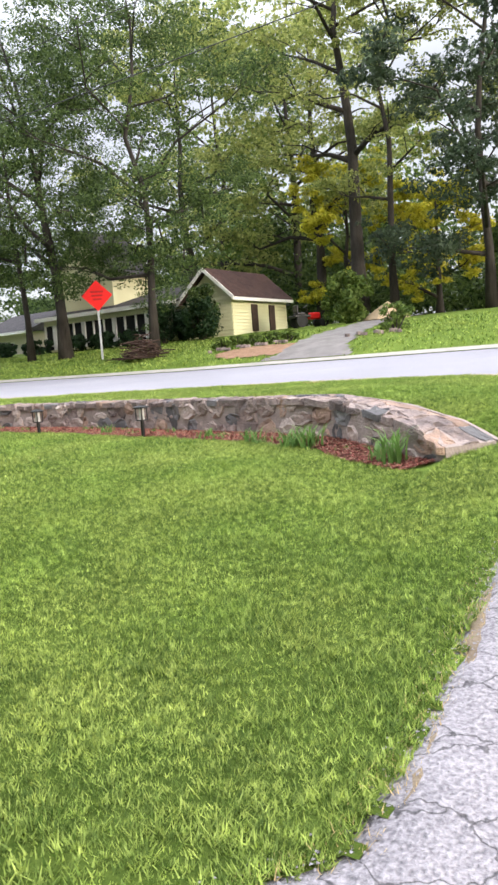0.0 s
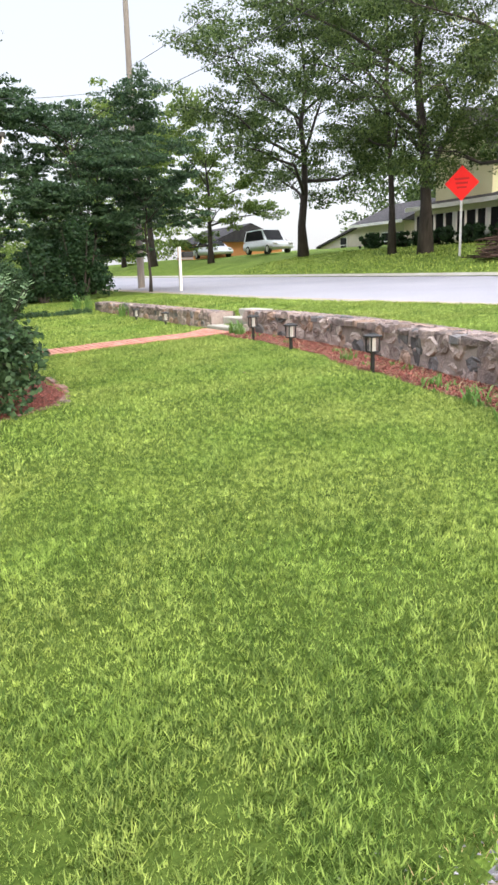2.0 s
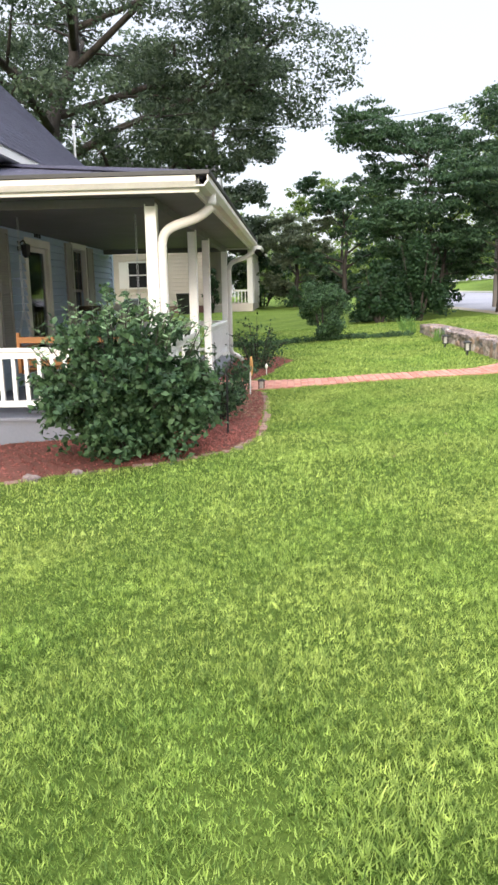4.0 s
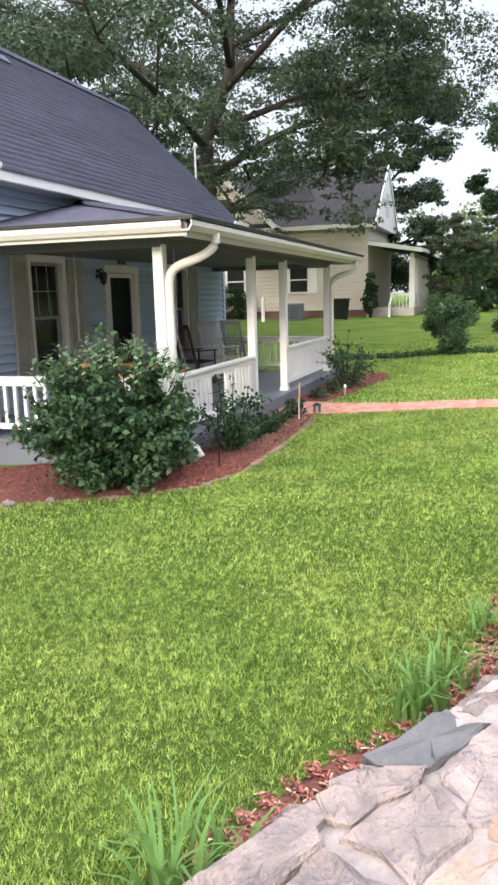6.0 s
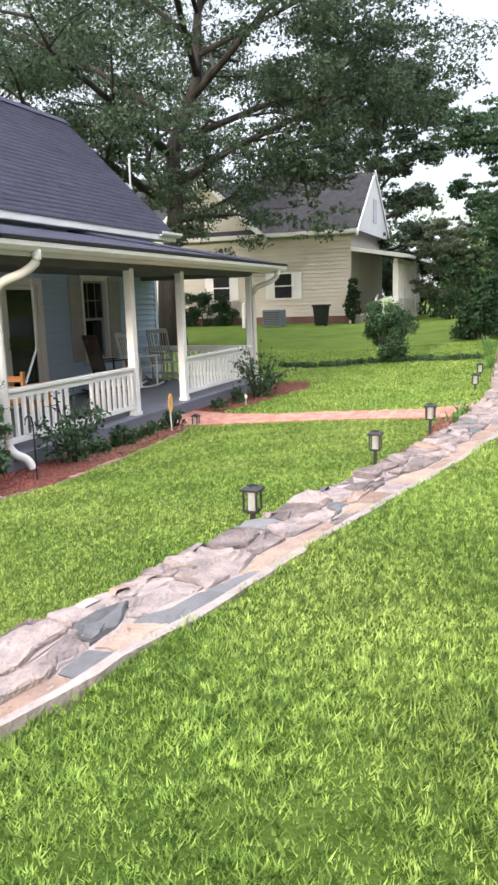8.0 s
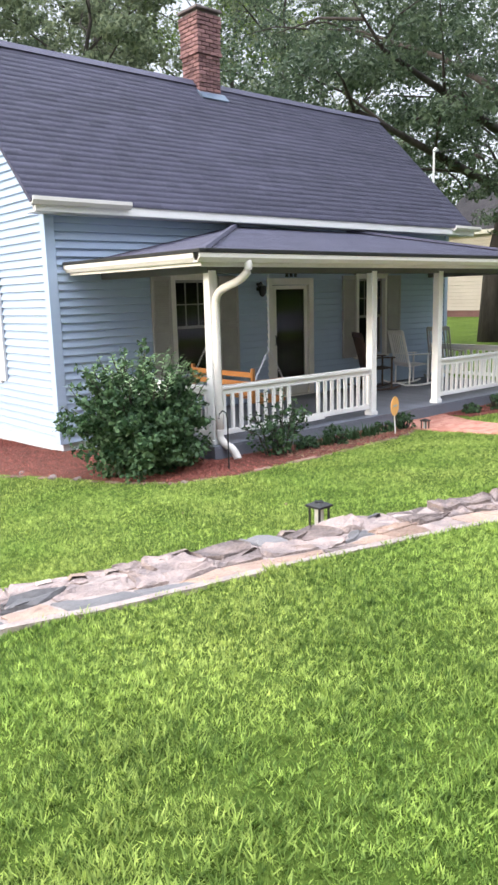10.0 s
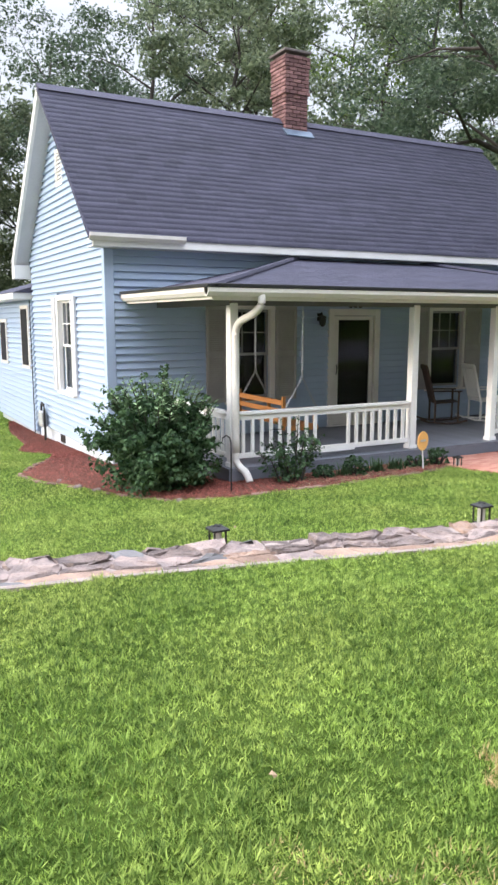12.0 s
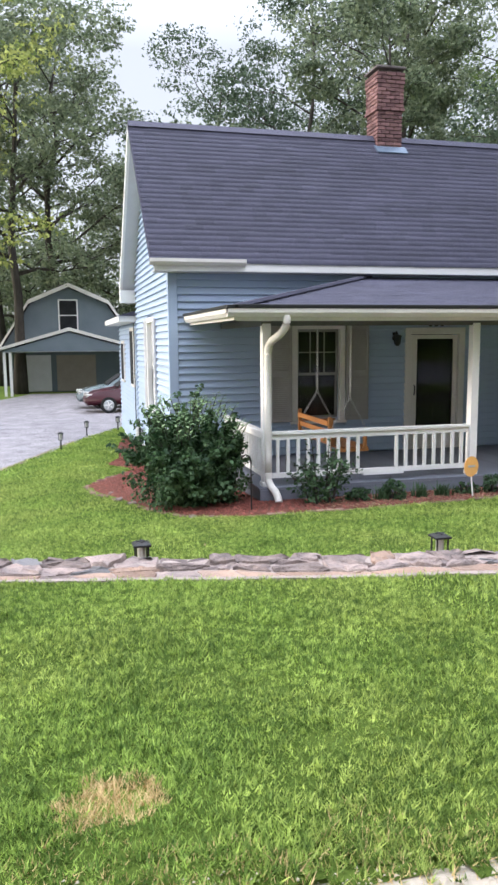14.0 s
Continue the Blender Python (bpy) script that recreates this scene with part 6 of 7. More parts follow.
shrub("leafy_bush", 13.2, -25.0, 1.8, 2.6, "leafA", 4000, 0.16, 96, "dense dark bush at the yellow house corner", d=1.4)
shrub("leafy_bush", 14.4, -25.2, 1.5, 1.5, "leafC", 3000, 0.14, 97, "dense dark bush at the yellow house corner", d=1.0)
shrub("leafy_bush", 6.9, -27.5, 2.6, 2.2, "leafB", 5000, 0.18, 98, "green bush at the end of the far drive")
shrub("leafy_bush", 0.5, -33, 5, 4, "leafA", 7000, 0.22, 99, "broad dark bush before the far woods")
shrub("leafy_bush", -4, -32, 4.5, 3.5, "leafA", 7000, 0.22, 100, "broad dark bush before the far woods")
for i in range(13):
    x = 5.3 + i * 0.225
    y = -18.55 - (8.1 - x) * 0.3 - 0.14 * (i % 3)
    st = part("border_rock", stone_mesh(0.16 + 0.06 * (i % 4), 0.13 + 0.04 * (i % 3), 0.09, rng), "stone", None, m=pose(x, y, gz(x, y) + 0.02, -90, 0, 37 * i))
    tagged(st, "pale grey rock along the far flower border", "rock", "border rocks")
for i in range(7):
    x, y = 1.1 + 0.3 * i, -19.4 - 0.3 * (i % 2)
    st = part("border_rock", stone_mesh(0.24, 0.17, 0.1, rng), "stone", None, m=pose(x, y, gz(x, y) + 0.02, -90, 0, 51 * i))
    tagged(st, "pale grey rock beside the far drive", "rock", "border rocks")
for i in range(5):
    shrub("border_plant", 5.5 + i * 0.62, -19.95 + 0.16 * i, 0.9, 0.45, "leafB", 500, 0.12, 110 + i, "low green plants along the far border", group="border plants")
shrub("border_plant", 1.6, -20.4, 1.6, 0.9, "leafB", 1200, 0.12, 116, "bushy green plant beside the far drive")
# buildings further down the road
fh = thing("far_house", (0, 0, 0), "low beige house with dark roof beyond the road", "house")
part("wall", box(33, 38.5, -38, -31, 1.8, 4.4), "sidingN", fh)
part("wing_wall", prism([(38.5, 1.8), (44, 1.8), (44, 3.0), (38.5, 4.2)], "y", -37, -31.2), "sidingN", fh)
part("wing_roof", prism([(38.3, 4.26), (44.3, 2.95), (44.3, 3.1), (38.3, 4.42)], "y", -37.2, -31.0), "roofN", fh)
part("roof", prism([(-30.4, 4.3), (-34.5, 5.9), (-38.6, 4.3)], "x", 32.5, 38.8), "roofN", fh)
part("eave_trim", box(32.5, 38.8, -30.45, -30.38, 4.15, 4.32), "white", fh)
for x in (-35.0, -40.5):
    far_window(fh, x, 2.5, 0.8, 1.1, 0.2 if x < -38 else 0, Matrix.Translation((0, -31, 0)) @ Matrix.Rotation(radians(180), 4, "Z"))
oh = thing("orange_house", (0, 0, 0), "house down the road, orange sunlight put into its wall colour", "house")
part("wall", box(50, 59, -31, -24.8, 1.5, 3.9), "orangewall", oh)
part("roof", prism([(-24.3, 3.8), (-27.9, 5.3), (-31.5, 3.8)], "x", 49.6, 59.5), "roofN", oh)
car("white_wagon", 42, -25.5, 180, "whitecar", "parked white estate car across the road", 4.9, 1.75, True)
car("white_car", 50, -24.5, 180, "whitecar", "parked pale car across the road")
kb = sheet("kerb", axis_steps((-60, 80, 2)), np.linspace(-16.8, -16.48, 4), 0.035, "concrete")
tagged(kb, "pale concrete kerb along the far road edge", "kerb")
def far_lane(y):
    return np.interp(y, [-34, -24, -20, -17], [6.0, 4.5, 3.8, 3.1])


fd = sheet("far_driveway", np.arange(1, 9.5, 0.15), np.arange(-34, -16.8, 0.15), 0.03, "gravel", lambda x, y: abs(x - far_lane(y)) < np.interp(y, [-34, -24, -17.8, -16.8], [0.8, 0.85, 1.15, 1.7]) + 0.08 * np.sin(y * 5 + x))
cb = sheet("clay_bank", np.arange(3.9, 7.6, 0.12), np.arange(-19.3, -17.3, 0.12), 0.025, "clay", lambda x, y: ((x - 5.7) / 1.75) ** 2 + ((y + 18.3) / 0.85) ** 2 + 0.25 * np.sin(x * 7) * np.sin(y * 9) < 1)
tagged(cb, "bare orange clay bank below the far border", "bank")
heap = thing("tarp_heap", (5.4, -28, gz(5.4, -28)), "tan tarpaulin over a heap beside the far drive", "tarpaulin")
hb = bmesh.new()
hv = [hb.verts.new((math.cos(k * 0.785) * (1.0 + 0.2 * (k % 3)), math.sin(k * 0.785) * 0.9, 0)) for k in range(8)]
hm = [hb.verts.new((math.cos(k * 0.785 + 0.2) * (0.5 + 0.12 * (k % 2)) - 0.1, math.sin(k * 0.785) * 0.45, 0.42 + 0.06 * (k % 3))) for k in range(8)]
ht = hb.verts.new((-0.15, 0, 0.78))
for k in range(8):
    e = (k + 1) % 8
    hb.faces.new((hv[k], hv[e], hm[e], hm[k])), hb.faces.new((hm[k], hm[e], ht))
part("tarpaulin", hb, "tarp", heap)
part("pole", tube([(0.6, 0.2, 0.3), (1.9, 0.3, 0.75)], 0.03, 6), "white", heap)
part("pole", tube([(1.2, 0.3, 0.0), (1.75, 0.2, 0.9)], 0.03, 6), "white", heap)
mow = thing("riding_mower", (8.6, -27, gz(8.6, -27)), "small red riding mower parked beside the yellow house", "mower", rz=55)
part("hood", box(-0.45, 0.05, -0.2, 0.2, 0.35, 0.66, 0.06), "signred", mow)
part("seat", box(0.3, 0.75, -0.22, 0.22, 0.55, 0.68, 0.04), "dark", mow)
part("backrest", box(0.66, 0.76, -0.22, 0.22, 0.68, 1.0, 0.03), "dark", mow)
part("fender", box(0.15, 0.95, -0.42, 0.42, 0.45, 0.55, 0.03), "dark", mow)
part("steering_wheel", tube([(0.12, 0, 0.7), (0.2, 0, 0.92), (0.22, 0, 0.95)], [0.02, 0.02, 0.16], 10), "dark", mow)
for wx, wr in ((-0.5, 0.2), (0.6, 0.27)):
    for wy in (-0.42, 0.3):
        part("wheel", tube([(wx, wy, wr), (wx, wy + 0.14, wr)], wr, 14), "tyre", mow)
tagged(fd, "narrow grey gravel drive rising between lawns", "driveway")
sg = thing("road_sign", (13.97, -19.1, gz(13.97, -19.1)), "red-orange diamond road work sign on a steel post", "road sign", rz=38)
part("post", box(-0.04, 0.04, -0.03, 0.03, 0, 2.4), "steel", sg)
sb = part("sign_panel", box(-0.44, 0.44, 0.03, 0.045, -0.44, 0.44, 0.01), "signred", sg, m=pose(0, 0, 2.6, 0, 45, 0))
for k in range(3):
    part("lettering_bar", box(-0.26 + 0.04 * k, 0.26 - 0.04 * k, 0.047, 0.051, 2.72 - k * 0.15, 2.79 - k * 0.15), "signbar", sg)
bp_ = thing("brush_pile", (11.3, -18.6, gz(11.3, -18.6)), "heap of dead brown brushwood by the kerb", "brush pile")
bm = bmesh.new()
rg = np.random.default_rng(4)
for k in range(240):
    a, r = rg.random() * 6.28, rg.random() ** 0.5
    px, py = math.cos(a) * 0.85 * r, math.sin(a) * 0.7 * r
    h = (1 - r * r) * 0.95 * rg.random()
    d = rg.normal(0, 0.22, 3)
    tube([(px - d[0], py - d[1], max(0.02, h)), (px + d[0], py + d[1], max(0.02, h + abs(d[2]) * 0.3))], 0.02, 4, bm)
part("brushwood", bm, "brush", bp_)
# utility pole and wires
up_ = thing("utility_pole", (22.8, -9.5, gz(22.8, -9.5)), "tall weathered wooden utility pole with crossarm", "utility pole")
part("pole", tube([(0, 0, 0), (0, 0, 13.5)], [0.16, 0.1], 10), "pole", up_)
part("crossarm", box(-0.06, 0.06, -1.2, 1.2, 12.4, 12.52), "pole", up_)
for y in (-1.1, -0.5, 0.5, 1.1):
    part("insulator", tube([(0, y, 12.52), (0, y, 12.72)], [0.05, 0.035], 8), "dark", up_)


def wire(name, a, b, sag, r=0.012):
    pts = [Vector(a).lerp(Vector(b), i / 20) - Vector((0, 0, sag * 4 * (i / 20) * (1 - i / 20))) for i in range(21)]
    w = part(name, tube(pts, r, 5), "dark", None)
    return tagged(w, "black overhead utility wire along the road", "wire")


wire("overhead_wire", (22.8, -9.5, 8.0), (-26, -9.5, 8.2), 1.05, 0.011)
wire("overhead_wire", (22.8, -9.5, 9.3), (-26, -9.5, 9.4), 0.9, 0.01)
wire("overhead_wire", (9.5, 3.4, 5.05), (22.8, -9.5, 8.6), 0.5, 0.008)
mb = thing("mail_post", (16.75, -9.0, gz(16.75, -9.0)), "white wooden mailbox post at the kerb", "mailbox")
part("post", box(-0.045, 0.045, -0.045, 0.045, 0, 1.5, 0.008), "cream", mb)
part("arm", box(-0.03, 0.03, -0.5, 0.12, 1.07, 1.14), "pole", mb)
part("box", box(-0.09, 0.09, -0.5, -0.08, 1.145, 1.34, 0.03), "dark", mb)

# ---- garden: beds, path, lamps ----
outer = [(-1.0, 10.5), (-1.35, 8.5), (-1.5, 6.2), (-1.85, 5.3), (-1.4, 4.4), (-1.6, 3.9), (-2.35, 2.7), (-2.25, 1.7), (-1.85, 0.5), (-1.55, -0.4), (-1.3, -0.85), (-0.6, -1.13), (0.65, -1.15), (1.8, -1.1), (2.8, -1.02), (3.2, -0.8)]
inner = [(-0.86, 10.5), (-0.86, 8.5), (-0.86, 6.2), (-0.86, 5.3), (-0.86, 4.4), (-0.86, 3.9), (-0.86, 2.9), (-0.5, 2.2), (-0.12, 1.6), (-0.12, 0.6), (-0.12, -0.1), (-0.1, -0.14), (0.65, -0.14), (1.8, -0.14), (2.8, -0.14), (3.2, -0.14)]


def pair(outer_pts, inner_pts, n):
    o, i = np.asarray(outer_pts, float), np.asarray(inner_pts, float)
    t = np.linspace(0, len(o) - 1, n)
    k = np.arange(len(o))
    f = lambda p: np.stack([np.interp(t, k, p[:, 0]), np.interp(t, k, p[:, 1])], 1)
    return f(o), f(i)


A, B = pair(outer, inner, 150)
flip_up(ribbon("mulch_bed", A, B, 12, 0.02, "mulch", "bed of red shredded mulch round the porch corner", "mulch bed", edge=0.03))
A2, B2 = pair([(4.75, -0.8), (5.6, -1.05), (6.6, -1.25), (7.6, -1.5), (8.6, -1.2), (8.9, 0.2)], [(4.75, -0.14), (5.6, -0.14), (6.6, -0.14), (7.6, -0.14), (8.25, -0.14), (8.3, 0.2)], 60)
flip_up(ribbon("mulch_bed", A2, B2, 8, 0.02, "mulch", "bed of red mulch before the porch railing", "mulch bed", edge=0.04))
wxs = np.linspace(-6.3, 3.3, 110)
wp = np.array([[*wall_line(x)[0]] for x in wxs])
wnm = np.array([[*wall_line(x)[1]] for x in wxs])
bw_ = np.interp(wxs, [-6.3, -5.6, -4.6, -3.4, -1.5, 3.8], [0.3, 0.40, 0.44, 0.44, 0.56, 0.6]) + 0.05 * np.sin(wxs * 3)
flip_up(ribbon("mulch_strip", wp - wnm * bw_[:, None], wp + wnm * 0.06, 6, 0.018, "mulch", "strip of red mulch at the foot of the stone wall", "mulch bed", edge=0.05))


def chips(name, A_, B_, count, seed, label, material="chip"):
    """Shreds of bark lying on a bed."""
    rg = np.random.default_rng(seed)
    i = rg.integers(0, len(A_), count)
    t = rg.uniform(0.05, 1, count)[:, None]
    P = A_[i] * (1 - t) + B_[i] * t + rg.normal(0, 0.018, (count, 2))
    z = ground_z(P[:, 0], P[:, 1]) + 0.021 + rg.uniform(0, 0.01, count)
    a = rg.random(count) * 6.28
    l, w = rg.uniform(0.006, 0.019, count), rg.uniform(0.0025, 0.005, count)
    d, s = np.stack([np.cos(a), np.sin(a)], 1), np.stack([-np.sin(a), np.cos(a)], 1)
    up = rg.uniform(-0.006, 0.008, count)
    V = np.stack([np.c_[P - d * l[:, None] - s * w[:, None], z - up], np.c_[P - d * l[:, None] + s * w[:, None], z - up + 0.003], np.c_[P + d * l[:, None] + s * w[:, None], z + up], np.c_[P + d * l[:, None] - s * w[:, None], z + up + 0.004]], 1).reshape(-1, 3)
    F = np.arange(count * 4).reshape(-1, 4)
    return tagged(raw(name, V, F, material, kind="stuff"), label, "mulch")


chips("mulch_chips", A, B, 22000, 3, "loose shreds of red bark mulch")
chips("mulch_chips", A2, B2, 5000, 4, "loose shreds of red bark mulch")
chips("mulch_chips", wp - wnm * bw_[:, None], wp, 20000, 5, "loose shreds of red bark mulch")
chips("straw_litter", A[118:], B[118:], 2600, 6, "pale dry straw and leaf bits on the mulch", "litter")
chips("straw_litter", wp - wnm * bw_[:, None], wp, 5000, 7, "pale dry straw and leaf bits on the mulch", "litter")
# edging stones along the bed
for k in range(46, 148):
    p, q = A[k], A[k - 1]
    d = q - p
    ln = float(np.linalg.norm(d))
    if random.random() < 0.72:
        e = part("edging_brick", box(-ln * 0.45, ln * 0.45, -0.04, 0.04, -0.05, random.uniform(0.005, 0.028), 0.008), "edging", None, m=pose(p[0], p[1], gz(*p), 0, random.uniform(-3, 3), math.degrees(math.atan2(d[1], d[0])) + random.uniform(-6, 6)))
        tagged(e, "low stone edging piece round the mulch bed", "edging stone", "bed edging")
for x, y, s in ((-1.95, 0.75, 0.09), (-1.8, 0.4, 0.07), (-1.2, -0.95, 0.06), (-2.0, 1.5, 0.05)):
    st = part("pale_rock", stone_mesh(s * 2, s * 1.2, s * 0.5, rng), "stone", None, m=pose(x, y, gz(x, y) + 0.0, -90, 0, random.uniform(0, 90)))
    tagged(st, "pale rounded rock at the bed edge", "rock", "bed rocks")

# brick path
rowy = np.arange(-0.2, -4.96, -0.105)
L1 = np.stack([np.interp(-rowy, [0.2, 1.1, 2.0, 4.25, 4.95], [3.25, 3.1, 3.12, 3.3, 3.5]), rowy], 1)
R1 = np.stack([np.interp(-rowy, [0.2, 1.1, 2.0, 4.25, 4.95], [4.75, 4.2, 3.95, 4.08, 4.9]), rowy], 1)
walk_base = flip_up(ribbon("path", L1, R1, 4, 0.02, "pathjoint", "pink brick garden path from porch to steps", "path"))
for i in range(len(L1) - 1):
    a, b = L1[i], R1[i]
    w = float(np.linalg.norm(b - a))
    n = max(3, round(w / 0.21))
    off = 0.5 if i % 2 else 0.0
    for k in range(-1, n):
        u0, u1 = max(0, (k + off) / n), min(1, (k + 1 + off) / n)
        if u1 - u0 < 0.04:
            continue
        c = a + (b - a) * (u0 + u1) / 2
        ln = (u1 - u0) * w
        key = round(ln, 2)
        me = bpy.data.meshes.get(f"paver_{key}")
        if me is None:
            bm = box(-key / 2 + 0.005, key / 2 - 0.005, -0.047, 0.047, -0.03, 0.03, 0.004)
            me = bpy.data.meshes.new(f"paver_{key}")
            bm.to_mesh(me), bm.free()
        link("paver", me, "brickwalk", walk_base, m=pose(c[0], c[1] - 0.05, gz(c[0], c[1] - 0.05) + random.uniform(-0.003, 0.003), 0, 0, math.degrees(math.atan2(b[1] - a[1], b[0] - a[0]))))


def path_light(x, y, h, label, s=1.0):
    """A black solar lantern on a spike."""
    t = thing("path_light", (x, y, gz(x, y)), label, "path light", "garden path lights")
    part("spike", box(-0.016, 0.016, -0.016, 0.016, -0.05, h - 0.19 * s), "dark", t)
    part("base_plate", box(-0.05 * s, 0.05 * s, -0.05 * s, 0.05 * s, h - 0.19 * s, h - 0.175 * s, 0.003), "dark", t)
    for a in (-1, 1):
        for b in (-1, 1):
            part("bar", box(a * 0.048 * s - 0.006, a * 0.048 * s + 0.006, b * 0.048 * s - 0.006, b * 0.048 * s + 0.006, h - 0.177 * s, h - 0.03 * s), "dark", t)
    part("glass", tube([(0, 0, h - 0.175 * s), (0, 0, h - 0.03 * s)], 0.034 * s, 8), "lampglass", t)
    c = part("cap", tube([(0, 0, h - 0.035 * s), (0, 0, h - 0.02 * s), (0, 0, h)], [0.1 * s, 0.1 * s, 0.045 * s], 4), "dark", t, m=pose(0, 0, 0, 0, 0, 45))
    part("solar_panel", box(-0.03 * s, 0.03 * s, -0.03 * s, 0.03 * s, h - 0.002, h + 0.004), "inner", c, m=pose(0, 0, 0, 0, 0, 0))
    return t


for x, y, top in ((-2.14, -3.9, 0.41), (0.27, -4.28, 0.39), (2.02, -4.58, 0.425), (6.54, -4.75, 0.33), (8.4, -4.7, 0.35)):
    path_light(x, y, top - gz(x, y), "black square solar lantern on spike by the wall")
path_light(3.2, -0.97, 0.17, "small black solar light at the path corner", 0.8)
for x, y in ((-2.67, 8.7), (-1.95, 11.3), (-1.0, 12.5)):
    path_light(x, y, 0.42, "black solar lantern beside the driveway")
hook = thing("shepherd_hook", (-0.42, -0.78, gz(-0.42, -0.78)), "thin black garden hook in the mulch bed", "garden hook")
part("rod", tube([(0, 0, -0.03), (0, 0, 0.62), (-0.02, 0, 0.7), (-0.07, 0, 0.73), (-0.12, 0, 0.7), (-0.13, 0, 0.64)], 0.009, 6), "dark", hook)
ys_ = thing("yard_sign", (2.68, -0.83, gz(2.68, -0.83)), "round orange plastic yard sign on a white stake", "yard sign", rz=12)
part("stake", tube([(0, 0, -0.05), (-0.05, 0, 0.34)], 0.01, 6), "white", ys_)
yp = part("sign_face", tube([(0, -0.004, 0), (0, 0.004, 0)], 0.125, 20), "yardsign", ys_, m=pose(-0.06, -0.012, 0.43))
yp.scale = (1, 1, 1.12)
part("lettering_bar", box(-0.12, 0.0, -0.022, -0.018, 0.42, 0.45), "lampglass", ys_)
fl = thing("plant_marker", (5.3, -0.97, gz(5.3, -0.97)), "small white solar marker in the bed", "marker")
part("stem", tube([(0, 0, -0.02), (0, 0, 0.14)], 0.006, 5), "white", fl)
part("bulb", tube([(0, 0, 0.13), (0, 0, 0.17), (0, 0, 0.22)], [0.015, 0.03, 0.004], 7), "petal", fl)


def strap_plant(x, y, h, n, seed, label, mt="hosta", name="iris_clump"):
    """A tuft of long arching leaves."""
    rg = np.random.default_rng(seed)
    t = thing(name, (x, y, gz(x, y)), label, "plant", "strap-leaved plants")
    for k in range(n):
        V = []
        a, out = rg.random() * 6.28, rg.uniform(0.1, 0.75) * h
        hh, w = h * rg.uniform(0.6, 1.1), rg.uniform(0.008, 0.016)
        b0 = rg.normal(0, 0.05, 2)
        dx, dy = math.cos(a), math.sin(a)
        for s in (0, 0.35, 0.7, 1.0):
            px, py = b0[0] + dx * out * s * s, b0[1] + dy * out * s * s
            pz = hh * (s - 0.35 * s**3)
            ww = w * (1 - s * 0.85)
            V += [(px - dy * ww, py + dx * ww, pz), (px + dy * ww, py - dx * ww, pz)]
        raw("leaf", V, [(2 * q, 2 * q + 1, 2 * q + 3, 2 * q + 2) for q in range(3)], mt, t)
    return t


for i, (x, y, h) in enumerate(((-4.85, -3.32, 0.36), (-5.98, -2.78, 0.45), (-5.8, -2.85, 0.3), (-4.6, -3.42, 0.3), (3.25, -4.85, 0.38), (2.95, -4.8, 0.3), (9.9, -4.8, 0.5), (12.5, -4.6, 0.7), (13.3, -4.5, 0.6), (-4.0, -3.55, 0.22), (-3.2, -3.8, 0.18), (-1.2, -4.2, 0.2), (-4.6, -3.3, 0.2))):
    strap_plant(x, y, h, 46 if h > 0.3 else 26, 200 + i, "clump of long green strap leaves at the wall foot")
for i, x in enumerate((1.45, 2.0, 2.35)):
    strap_plant(x, -0.62, 0.3, 60, 230 + i, "grassy green liriope tuft before the porch", "shrub")
for i in range(16):
    u = random.uniform(-5.6, 2.6)
    p, n, top = wall_line(u)
    strap_plant(p.x - n.x * random.uniform(0.12, 0.4), p.y - n.y * random.uniform(0.12, 0.4), random.uniform(0.06, 0.14), 14, 260 + i, "small weed in the mulch strip", "hosta", "weed_tuft")

# ---- porch furniture ----
swing = thing("porch_swing", (1.44, 1.2, 0.39), "orange varnished wooden porch swing hung on chains", "porch swing", rz=-91)
for k in range(5):
    part("seat_slat", box(-0.72, 0.72, -0.2 + k * 0.1, -0.12 + k * 0.1, 0.0, 0.022, 0.003), "orange", swing)
for k in range(3):
    part("back_slat", box(-0.72, 0.72, -0.3 - k * 0.03, -0.278 - k * 0.03, 0.06 + k * 0.14, 0.135 + k * 0.14, 0.003), "orange", swing)
for x in (-0.72, 0.72):
    part("arm", box(x - 0.035, x + 0.035, -0.34, 0.28, 0.27, 0.295, 0.005), "orange", swing)
    part("arm_post", box(x - 0.02, x + 0.02, 0.2, 0.25, -0.03, 0.27), "orange", swing)
    part("back_post", box(x - 0.02, x + 0.02, -0.35, -0.3, -0.03, 0.47), "orange", swing)
    part("side_rail", box(x - 0.02, x + 0.02, -0.24, 0.28, -0.05, 0.0), "orange", swing)


def chain(parent, a, b):
    """A chain of flat links from a to b."""
    a, b = Vector(a), Vector(b)
    bm = bmesh.new()
    n = int((b - a).length / 0.035)
    d = (b - a) / n
    s1 = d.cross(Vector((0.3, 1, 0))).normalized() * 0.011
    s2 = d.cross(s1).normalized() * 0.011
    for i in range(n):
        s = s1 if i % 2 else s2
        p, q = a + d * (i - 0.1), a + d * (i + 1.1)
        tube([p - s, q - s], 0.0035, 4, bm), tube([p + s, q + s], 0.0035, 4, bm)
    return part("chain", bm, "chain", parent)


for x in (-0.74, 0.74):
    chain(swing, (x, -0.02, 1.86), (x, -0.02, 0.75))
    chain(swing, (x, -0.02, 0.75), (x, -0.32, 0.28))
    chain(swing, (x, -0.02, 0.75), (x, 0.24, 0.28))


